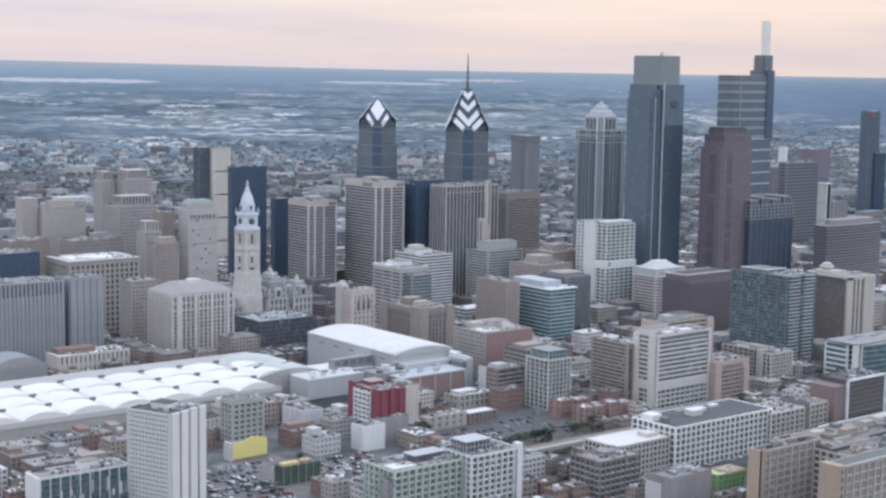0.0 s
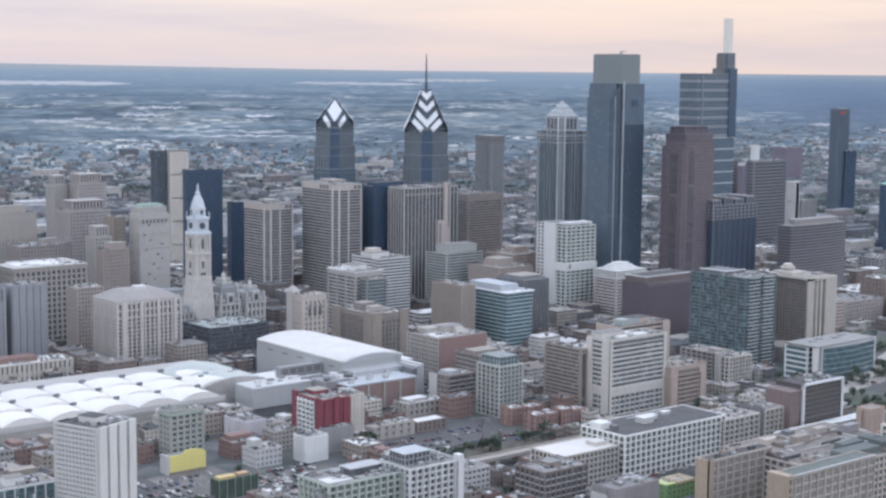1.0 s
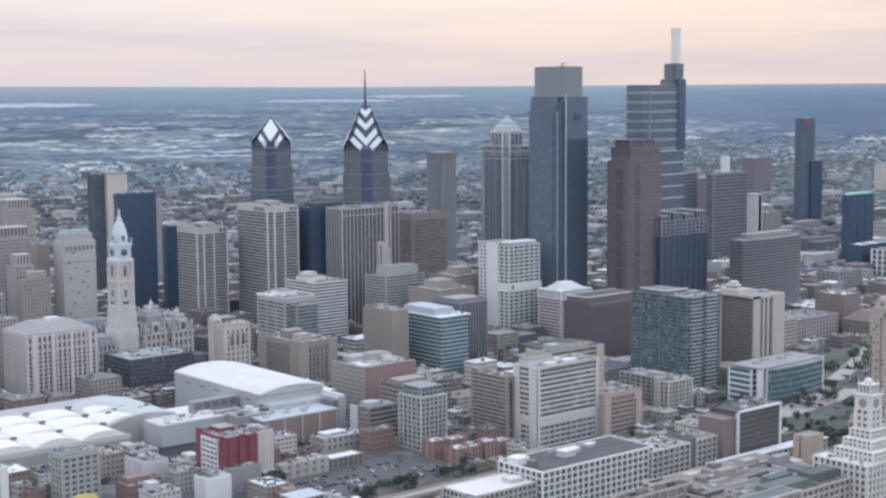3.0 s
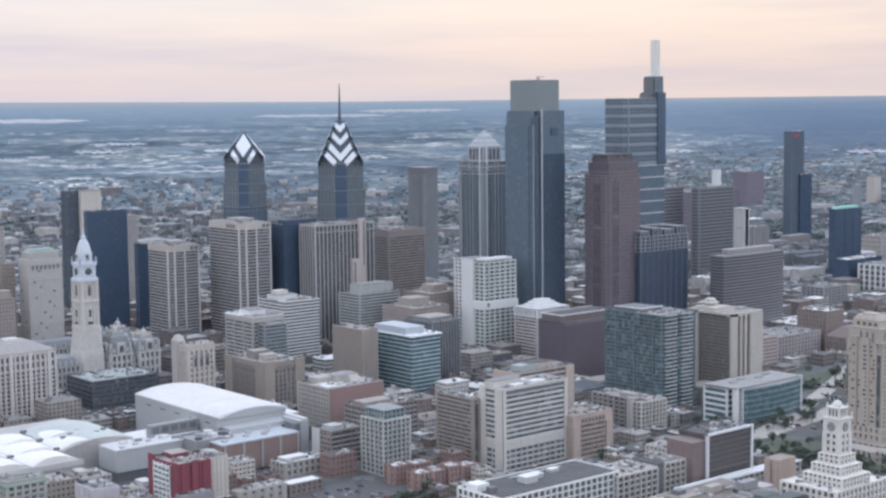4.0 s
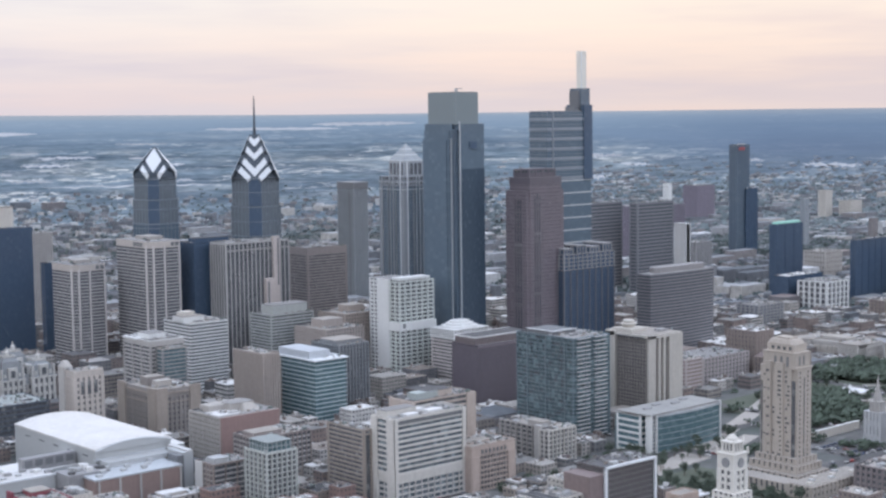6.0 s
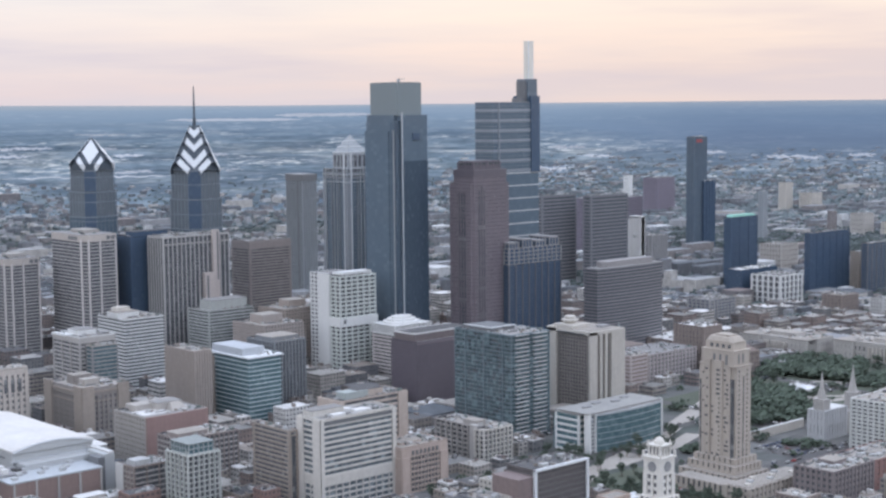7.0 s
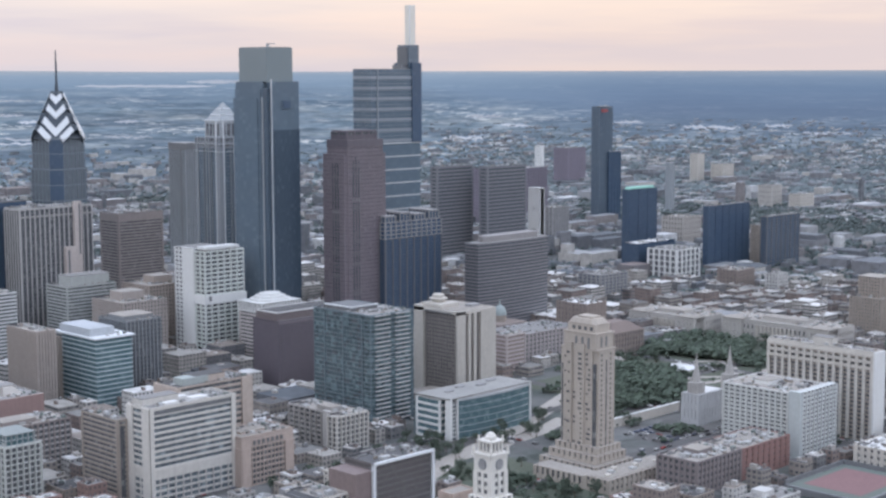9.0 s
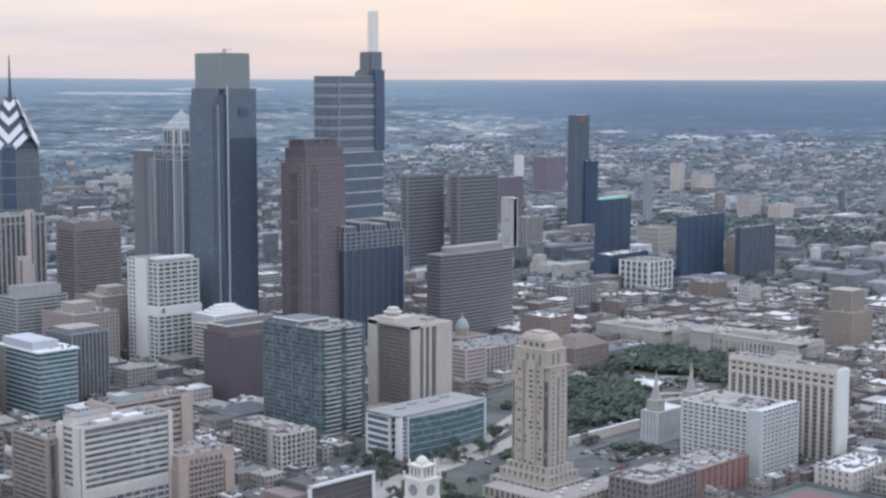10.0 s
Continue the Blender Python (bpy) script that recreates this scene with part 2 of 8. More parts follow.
def upright(name, root, profile, y, depth, mat, label=""):
    """A standing outline (x, z) given a depth along y."""
    n = len(profile)
    v = [(x, y, z) for x, z in profile] + [(x, y + depth, z) for x, z in profile]
    f = [(i, n + i, n + (i + 1) % n, (i + 1) % n) for i in range(n)] + [tuple(range(n)), tuple(range(2 * n - 1, n - 1, -1))]
    return put(name, raw(name, v, f, mat), root, label=label)


def octagon(x, y, w, d, c):
    return [(x + c, y), (x + w - c, y), (x + w, y + c), (x + w, y + d - c), (x + w - c, y + d), (x + c, y + d), (x, y + d - c), (x, y + c)]


def thing(name, x, y, label, category="building", group="", rz=0.0, z=0.0):
    ob = new(name)
    ob.location, ob.rotation_euler = (x, y, z), (0, 0, radians(rz))
    return tagged(ob, label, category, group)


def take(x, y, w, d):
    TAKEN.append((x - 4, y - 4, x + w + 4, y + d + 4))


def facade(root, x, y, w, d, z0, z1, wall, pane, fh=3.2, sh=1.3, bay=3.4, pw=1.2, proud=0.25, inset=0.45, spandrel=None, corner=0.0, crown=0.0, bay2=0.0, pw2=-1.0):
    """One tier: a glazed core, a slab edge at each floor and upright piers on the two faces towards the camera; the other two in one mesh.
    sh: height of the solid band at each floor; pw: width of a pier (0: none); crown: height of the blank band on top;
    bay2, pw2: spacing and width of the piers on the flank, where they differ."""
    bay2, pw2 = bay2 or bay, pw if pw2 < 0 else pw2
    spandrel = spandrel or wall
    bx("glazing", root, x + inset, y + inset, z0, w - 2 * inset, d - 2 * inset, z1 - z0 - 0.3, pane)
    top = z1 - crown
    n = max(1, round((top - z0) / fh))
    fh = (top - z0) / n
    distant = root.location.length > 1240
    if distant:
        joined("floor_band_grid", root, [(x, y, z0 + i * fh, w, d, sh) for i in range(n)], spandrel, kind="stuff")
    for i in range(0 if distant else n):
        bx("spandrel", root, x, y, z0 + i * fh, w, d, sh, spandrel)
    bx("cornice_band", root, x - 0.06, y - 0.06, top, w + 0.12, d + 0.12, max(crown, 0.27), wall)
    rear = []
    if pw and distant:
        nx, ny = max(1, round(w / bay)), max(1, round(d / bay2))
        rear += [(x + i * (w - pw) / nx, y - proud, z0, pw, proud + inset * 0.9, top - z0 + 0.2) for i in range(nx + 1)]
        rear += [(x - proud, y + i * (d - pw2) / ny, z0, proud + inset * 0.9, pw2, top - z0 + 0.19) for i in range(ny + 1)]
    elif pw:
        nx, ny = max(1, round(w / bay)), max(1, round(d / bay2))
        for i in range(nx + 1):
            px = x + i * (w - pw) / nx
            bx("pier", root, px, y - proud, z0, pw, proud + inset * 0.9, top - z0 + 0.2, wall)
            rear.append((px, y + d - inset * 0.9, z0, pw, inset * 0.9 + proud, top - z0 + 0.2))
        for i in range(ny + 1):
            py = y + i * (d - pw2) / ny
            bx("pier", root, x - proud, py, z0, proud + inset * 0.9, pw2, top - z0 + 0.19, wall)
            rear.append((x + w - inset * 0.9, py, z0, inset * 0.9 + proud, pw2, top - z0 + 0.19))
    if corner:
        for cx, cy in ((x - proud, y - proud), (x + w - corner, y - proud), (x - proud, y + d - corner)):
            bx("corner_pier", root, cx - 0.05, cy - 0.05, z0, corner + proud, corner + proud, top - z0 + 0.25, wall)
    if rear:
        joined("pier_grid" if distant else "rear_pier_grid", root, rear, wall, kind="stuff")


def flat_roof(root, x, y, w, d, z, roof, wall, parapet=0.9, units=3, house=None, seed=0):
    """Roof sheet, parapet, a lift house and machine housings."""
    rng = random.Random(seed + int(x * 7 + y * 13))
    bx("roof", root, x + 0.3, y + 0.3, z, w - 0.6, d - 0.6, 0.25, roof)
    joined("parapet", root, [(x, y, z, w, 0.4, parapet), (x, y + d - 0.4, z, w, 0.4, parapet), (x, y + 0.4, z, 0.4, d - 0.8, parapet), (x + w - 0.4, y + 0.4, z, 0.4, d - 0.8, parapet)], wall)
    if house:
        fx, fy, fw, fd, hh = house
        bx("penthouse", root, x + fx * w, y + fy * d, z + 0.25, fw * w, fd * d, hh, wall)
        bx("penthouse_roof", root, x + fx * w - 0.15, y + fy * d - 0.15, z + 0.25 + hh, fw * w + 0.3, fd * d + 0.3, 0.35, roof)
    small = []
    for _ in range(int(min(46, w * d / 26)) if units else 0):
        cw, cd = rng.choice(((0.7, 0.7), (1.0, 1.4), (0.5, rng.uniform(3, 9)), (rng.uniform(3, 9), 0.5), (1.8, 1.2), (2.6, 2.2)))
        cw, cd = min(cw, w * 0.4), min(cd, d * 0.4)
        small.append((x + 0.6 + rng.random() * (w - cw - 1.2), y + 0.6 + rng.random() * (d - cd - 1.2), z + 0.2, cw, cd, rng.uniform(0.5, 1.7)))
    if small:
        joined("roof_clutter", root, small, CLUTTER, kind="stuff")
    for _ in range(units):
        uw, ud, uh = rng.uniform(1.5, 4.5), rng.uniform(1.5, 4), rng.uniform(1.0, 2.4)
        ux, uy = x + rng.uniform(0.08, 0.92) * max(1, w - uw - 1), y + rng.uniform(0.08, 0.92) * max(1, d - ud - 1)
        bx("rooftop_unit", root, ux, uy, z + 0.2, uw, ud, uh, METALBOX)


def block(name, label, x, y, w, d, h, wall, pane, roof=ROOFGREY, rz=0.0, house=None, units=3, parapet=0.9, z0=0.0, group="", **k):
    root = thing(name, x, y, label, group=group, rz=rz)
    if rz:
        take(x - d * 0.4, y, w + d * 0.4, d + w * 0.4)
    else:
        take(x, y, w, d)
    facade(root, 0, 0, w, d, z0, h - 0.3, wall, pane, **k)
    flat_roof(root, 0, 0, w, d, h, roof, wall, parapet, units, house)
    return root

# ---- ground and distance ----
EYE_Z, MID = 237.0, (180.0, 20.0)
FLAT, REACH = 2500.0, 2250.0


def far(rt):
    """The land beyond FLAT metres is drawn in along its lines of sight, so that its horizon lies at eye level."""
    if rt <= FLAT:
        return rt, 0.0
    r = FLAT + REACH * (1 - math.exp(-(rt - FLAT) / REACH))
    return r, EYE_Z * (1 - r / rt)


def hill(rt, a):
    """The land rises a little towards the far edge, more so to the south."""
    return min(1.0, max(0.0, (rt - 6000) / 30000)) * (11 + 12 * max(0.0, min(1.0, (36 - a) / 16)))


def sheet(name, rings, mat, a0=0.0, a1=360.0, steps=120):
    v, f = [], []
    for rt in rings:
        r, z = far(rt)
        for i in range(steps):
            a = a0 + (a1 - a0) * i / steps
            v.append((MID[0] + r * math.sin(radians(a)), MID[1] + r * math.cos(radians(a)), z + hill(rt, a)))
    for k in range(len(rings) - 1):
        f += [(k * steps + i, (k + 1) * steps + i, (k + 1) * steps + (i + 1) % steps, k * steps + (i + 1) % steps) for i in range(steps)]
    return new(name, raw(name, v, f, mat))


def land(name, stops, glow, size, flat, speck_size, speck_mix):
    """Land seen from the air: wooded ground, roofs and pale open lots in streaks that run across the view; with glow,
    haze is painted over it and shines.
    """
    m = bpy.data.materials.new(name)
    m.use_nodes = True
    t = m.node_tree
    p = t.nodes["Principled BSDF"]
    p.inputs["Roughness"].default_value = 0.95
    p.inputs["Specular IOR Level"].default_value = 0.1
    co = t.nodes.new("ShaderNodeTexCoord")
    mp = node(t, "ShaderNodeMapping", Scale=(1.0, 1.0, flat))
    t.links.new(co.outputs["Object"], mp.inputs[0])
    big = node(t, "ShaderNodeTexNoise", Scale=size, Detail=8.0, Roughness=0.66)
    small = node(t, "ShaderNodeTexVoronoi", Scale=speck_size)
    t.links.new(mp.outputs[0], big.inputs["Vector"])
    t.links.new(mp.outputs[0], small.inputs["Vector"])
    cr = ramp(t, stops)
    t.links.new(big.outputs["Fac"], cr.inputs[0])
    speck = ramp(t, [(0.0, (0.6, 0.6, 0.6)), (0.5, (1.0, 1.0, 1.0)), (1.0, (1.5, 1.5, 1.5))])
    t.links.new(small.outputs["Color"], speck.inputs[0])
    mul = t.nodes.new("ShaderNodeMix")
    mul.data_type, mul.blend_type = "RGBA", "MULTIPLY"
    mul.inputs["Factor"].default_value = speck_mix
    t.links.new(cr.outputs[0], mul.inputs["A"])
    t.links.new(speck.outputs[0], mul.inputs["B"])
    colour = mul.outputs["Result"]
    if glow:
        # with height the land colour blends into a painted, even blue haze
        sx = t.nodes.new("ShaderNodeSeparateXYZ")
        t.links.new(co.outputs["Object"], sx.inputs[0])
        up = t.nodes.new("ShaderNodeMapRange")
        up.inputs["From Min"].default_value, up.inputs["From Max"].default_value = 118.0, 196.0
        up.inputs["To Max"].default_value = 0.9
        # towards the north-west the painted haze starts lower and is darker, over woods
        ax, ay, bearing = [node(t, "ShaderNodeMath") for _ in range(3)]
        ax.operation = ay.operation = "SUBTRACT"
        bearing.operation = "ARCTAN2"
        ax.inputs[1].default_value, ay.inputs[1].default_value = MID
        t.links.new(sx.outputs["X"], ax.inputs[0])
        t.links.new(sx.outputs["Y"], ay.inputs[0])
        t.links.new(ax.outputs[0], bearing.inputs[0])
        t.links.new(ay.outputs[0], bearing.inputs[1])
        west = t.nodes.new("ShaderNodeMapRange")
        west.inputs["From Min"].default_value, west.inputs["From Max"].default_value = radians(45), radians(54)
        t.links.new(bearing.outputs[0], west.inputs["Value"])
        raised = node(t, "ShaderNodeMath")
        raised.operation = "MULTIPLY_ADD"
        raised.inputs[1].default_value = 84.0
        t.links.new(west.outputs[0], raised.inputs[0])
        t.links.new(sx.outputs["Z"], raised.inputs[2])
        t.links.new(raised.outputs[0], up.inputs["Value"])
        # long low streaks of woods, fields and yards, and clusters of pale roofs, laid out by bearing and distance
        def math_node(op, a, b):
            n = node(t, "ShaderNodeMath")
            n.operation = op
            t.links.new(a, n.inputs[0])
            n.inputs[1].default_value = b
            return n.outputs[0]

        def layer(across, deep, detail, stops, rough=0.6, shift=0.0):
            flatmap = t.nodes.new("ShaderNodeCombineXYZ")
            t.links.new(math_node("MULTIPLY", bearing.outputs[0], 4000 * across), flatmap.inputs[0])
            t.links.new(math_node("MULTIPLY", sx.outputs["Z"], deep), flatmap.inputs[1])
            flatmap.inputs[2].default_value = shift
            nz = node(t, "ShaderNodeTexNoise", Scale=1.0, Detail=detail, Roughness=rough)
            t.links.new(flatmap.outputs[0], nz.inputs["Vector"])
            cr2 = ramp(t, stops)
            t.links.new(nz.outputs["Fac"], cr2.inputs[0])
            return cr2.outputs[0]

        def blend(kind, a, b, fac=1.0, mask=None):
            n = t.nodes.new("ShaderNodeMix")
            n.data_type, n.blend_type = "RGBA", kind
            n.inputs["Factor"].default_value = fac
            if mask:
                t.links.new(mask, n.inputs["Factor"])
            t.links.new(a, n.inputs["A"])
            t.links.new(b, n.inputs["B"])
            return n.outputs["Result"]

        bands = layer(0.0032, 0.075, 5.0, [(0.34, (0.52, 0.56, 0.62)), (0.46, (0.80, 0.82, 0.86)), (0.52, (1.02, 1.02, 1.02)), (0.60, (1.1, 1.12, 1.14)), (0.70, (1.3, 1.32, 1.34))], shift=2.7)
        colour = blend("MULTIPLY", colour, bands)
        thickets = layer(0.02, 0.28, 4.0, [(0.40, (0.62, 0.68, 0.68)), (0.56, (1.08, 1.06, 1.04))], shift=9.1)
        colour = blend("MULTIPLY", colour, thickets)
        roofs = layer(0.030, 0.42, 3.0, [(0.54, (0.0, 0.0, 0.0)), (0.60, (1.0, 1.0, 1.0))], shift=5.5)
        yards = layer(0.0036, 0.050, 3.0, [(0.50, (0.0, 0.0, 0.0)), (0.60, (1.0, 1.0, 1.0))], shift=13.3)
        pale = t.nodes.new("ShaderNodeRGB")
        pale.outputs[0].default_value = (0.56, 0.60, 0.66, 1)
        colour = blend("MIX", colour, pale.outputs[0], mask=blend("MULTIPLY", roofs, yards))
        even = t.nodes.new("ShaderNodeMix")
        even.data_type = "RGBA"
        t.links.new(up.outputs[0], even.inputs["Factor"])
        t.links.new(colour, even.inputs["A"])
        # haze colours by height, palest at the horizon
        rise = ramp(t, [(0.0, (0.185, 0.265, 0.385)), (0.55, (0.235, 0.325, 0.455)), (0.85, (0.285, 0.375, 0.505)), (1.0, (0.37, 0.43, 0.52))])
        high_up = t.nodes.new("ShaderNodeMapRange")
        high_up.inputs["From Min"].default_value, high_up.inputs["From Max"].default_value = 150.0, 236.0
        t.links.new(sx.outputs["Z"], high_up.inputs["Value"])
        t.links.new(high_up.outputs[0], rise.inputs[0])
        # darker haze colours over the north-western woods, again by height
        hazed_woods = ramp(t, [(0.0, (0.088, 0.124, 0.185)), (0.45, (0.115, 0.165, 0.260)), (0.75, (0.160, 0.235, 0.365)), (0.9, (0.215, 0.295, 0.425)), (1.0, (0.34, 0.39, 0.48))])
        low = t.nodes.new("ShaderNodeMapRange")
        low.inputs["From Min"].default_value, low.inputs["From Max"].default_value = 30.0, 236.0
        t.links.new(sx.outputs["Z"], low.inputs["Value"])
        t.links.new(low.outputs[0], hazed_woods.inputs[0])
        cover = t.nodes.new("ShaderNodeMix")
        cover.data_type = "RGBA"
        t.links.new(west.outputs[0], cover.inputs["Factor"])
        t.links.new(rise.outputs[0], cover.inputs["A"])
        t.links.new(hazed_woods.outputs[0], cover.inputs["B"])
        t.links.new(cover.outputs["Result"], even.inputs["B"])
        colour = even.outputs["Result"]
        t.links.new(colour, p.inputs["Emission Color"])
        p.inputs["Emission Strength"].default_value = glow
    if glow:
        # the painted haze shows by its own glow, so the base colour is dimmed
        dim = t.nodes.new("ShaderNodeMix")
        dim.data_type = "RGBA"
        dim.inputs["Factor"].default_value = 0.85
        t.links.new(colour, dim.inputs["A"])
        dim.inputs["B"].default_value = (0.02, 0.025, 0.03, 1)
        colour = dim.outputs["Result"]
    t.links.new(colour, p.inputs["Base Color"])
    return m


GROUND = land("city_ground", [(0.0, (0.055, 0.07, 0.06)), (0.40, (0.085, 0.098, 0.092)), (0.5, (0.125, 0.13, 0.13)), (0.62, (0.18, 0.18, 0.18)), (1.0, (0.29, 0.29, 0.29))], 0, 0.012, 5.0, 0.06, 0.6)
# FARLAND has the blue of haze in its colours and glows by itself
FARLAND = land("hazed_distant_land", [(0.30, (0.105, 0.150, 0.212)), (0.46, (0.135, 0.187, 0.255)), (0.54, (0.165, 0.215, 0.28)), (0.59, (0.205, 0.25, 0.31)), (0.635, (0.26, 0.30, 0.35)), (0.70, (0.36, 0.395, 0.44)), (1.0, (0.5, 0.5, 0.5))], 0.85, 0.0042, 11.0, 0.04, 0.45)
tagged(sheet("ground", [0.01, 300, 700, 1100, 1500, 1900, 2300, 2500, 2650, 2800, 2950, 3100, 3300], GROUND), "grey and green city ground crossed by streets", "ground", kind="structure")
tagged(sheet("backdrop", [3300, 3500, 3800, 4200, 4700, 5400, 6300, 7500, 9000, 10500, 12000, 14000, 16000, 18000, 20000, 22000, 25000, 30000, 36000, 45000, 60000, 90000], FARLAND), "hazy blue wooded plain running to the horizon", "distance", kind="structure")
# a bright river reach and pale open fields far out
WATER = surface("pale_water", (0.62, 0.64, 0.68), rough=0.4, vary=0.05, bump=0)


def strip(name, a0, a1, r0, r1, label, mat=WATER, wav=0.15):
    """A long flat patch of water or field between two bearings, with ragged ends and edges."""
    rng = random.Random(int(a0 * 10 + r0))
    v, f, n = [], [], 28
    for i in range(n + 1):
        u = i / n
        taper = min(1, 5 * u, 5 * (1 - u)) ** 0.7
        mid_r = (r0 + r1) / 2 * (1 + rng.uniform(-0.02, 0.02))
        half = (r1 - r0) / 2 * taper * rng.uniform(1 - wav, 1 + wav)
        for rt in (mid_r - half, mid_r + half):
            r, z = far(rt)
            r -= 4.0
            a = radians(a0 + (a1 - a0) * u)
            v.append((MID[0] + r * math.sin(a), MID[1] + r * math.cos(a), z + 0.6 + hill(rt, math.degrees(a))))
        if i:
            f.append((2 * i - 2, 2 * i - 1, 2 * i + 1, 2 * i))
    return tagged(new(name, raw(name, v, f, mat)), label, "water" if mat is WATER else "field", kind="structure")


strip("water", 20.0, 26.6, 17600, 20800, "pale reach of a wide river far off")
strip("water", 32.6, 37.8, 20800, 23600, "pale reach of a wide river far off")
# a band of pale haze, drawn as a strip in the water colour
strip("water", 36.6, 40.6, 25500, 31000, "broad strip of pale haze far off", wav=0.3)
PALELOT = surface("pale_sheds_and_lots", (0.40, 0.415, 0.44), rough=0.9, vary=0.5, stain=0.4, bump=0)
for a0, a1, r0, r1 in ((23.6, 24.4, 10100, 10420), (25.5, 26.6, 9790, 10160), (26.5, 28.7, 8720, 9150), (29.8, 30.9, 8420, 8830), (30.7, 31.9, 7300, 7640), (25.9, 27.9, 7390, 7710), (24.2, 25.1, 6780, 7070), (25.0, 25.7, 6360, 6660), (22.7, 24.3, 6550, 6780), (25.5, 27.1, 5710, 5870), (30.0, 32.3, 5560, 5730), (33.8, 35.6, 5640, 5800), (34.1, 35.0, 7330, 7600), (26.7, 33.4, 5210, 5300), (29.3, 31.3, 12320, 12790), (46.2, 47.9, 5300, 5610), (48.3, 49.4, 6600, 6870), (54.9, 57.1, 6370, 6710), (52.4, 53.6, 6990, 7280), (57.9, 58.9, 6600, 6910), (59.2, 61.0, 5910, 6120), (47.0, 48.4, 7870, 8260)):
    strip("pale_field", a0, a1, r0, r1, "pale sheds and bare lots on the far plain", PALELOT, 0.5)


def scatter_far():
    """Row houses, sheds and tree clumps beyond the towers, each kind one mesh."""
    rng = np.random.default_rng(3)
    houses, roofs, trees = [], [], []
    for _ in range(58000):
        a, u = rng.uniform(2, 74), rng.uniform(0, 1) ** 0.9
        rt = 1000 * (9000 / 1000) ** u
        x, y = MID[0] + rt * math.sin(radians(a)), MID[1] + rt * math.cos(radians(a))
        if rt < 2500 and any(q[0] - 24 < x < q[2] + 2 and q[1] - 11 < y < q[3] + 2 for q in TAKEN + OPEN):
            continue
        park = noise.noise((x / 420, y / 420, 3.1)) + 0.5 * noise.noise((x / 130, y / 130, 7.7))
        keep = 0.14 if rt < 4200 else 0.05
        r, z = far(rt)
        s = r / rt
        px, py = MID[0] + r * math.sin(radians(a)), MID[1] + r * math.cos(radians(a))
        # streets: rows of houses along x, with gaps
        west = max(0.0, min(1.0, (a - 45) / 8))
        fade = 1 - max(0.0, min(1.0, (rt - 2700 - 700 * west) / (3000 - 800 * west)))
        if rng.random() > 0.15 + 0.85 * fade:
            continue
        if park > keep + 0.14 or rng.random() < (0.60 if rt > 1800 else 0.38 if a > 50 and rt > 1250 else 0.36):
            if rt < 3300 + 900 * west or rng.random() < (5200 + 700 * west - rt) / 1900:
                trees.append((px, py, z, s * rng.uniform(3.5, 7.5) * (1.15 + 0.2 * west) * (0.75 if rt > 3300 else 1.0)))
            continue
        if rt > 3300 and rng.random() < (rt - 3300) / 1500:
            continue
        y0 = round(y / 22) * 22 - y + rng.uniform(-1.5, 1.5)
        kind = rng.random()
        if kind < 0.05 + 0.10 * west * (rt < 3600):
            w, d, h = rng.uniform(22, 62), rng.uniform(16, 38), rng.uniform(8, 20)
        else:
            w, d, h = rng.uniform(6, 24), rng.uniform(6, 12), rng.uniform(6, 11)
        if kind > 0.99 and rt < 2900:
            h = rng.uniform(22, 45)
        houses.append((px, py + y0 * s, z - 1, w * s, d * s, (h + 1) * s))
    # the close-built suburb towards the north-west: pale roofs among dense trees, thinning out into the woods
    for _ in range(18000):
        a = 74 - 32 * rng.uniform(0, 1) ** 1.1
        rt = 1 / rng.uniform(1 / 8000, 1 / 2500)
        patch = noise.noise((a / 1.1, rt / 330, 1.3)) + 0.5 * noise.noise((a / 0.4, rt / 120, 5.1))
        if rng.random() < (rt - 3300) / 4300 + 0.5 * patch or rng.random() > (a - 41) / 7:
            continue
        r, z = far(rt)
        s = r / rt
        px, py = MID[0] + r * math.sin(radians(a)), MID[1] + r * math.cos(radians(a))
        if rng.random() < 0.66 + 0.5 * patch:
            trees.append((px, py, z, s * rng.uniform(5, 10) * max(0.6, min(1.1, 3600 / rt))))
        else:
            houses.append((px, py, z - 1, s * rng.uniform(10, 42), s * rng.uniform(7, 14), s * rng.uniform(6, 10)))
    return houses, trees


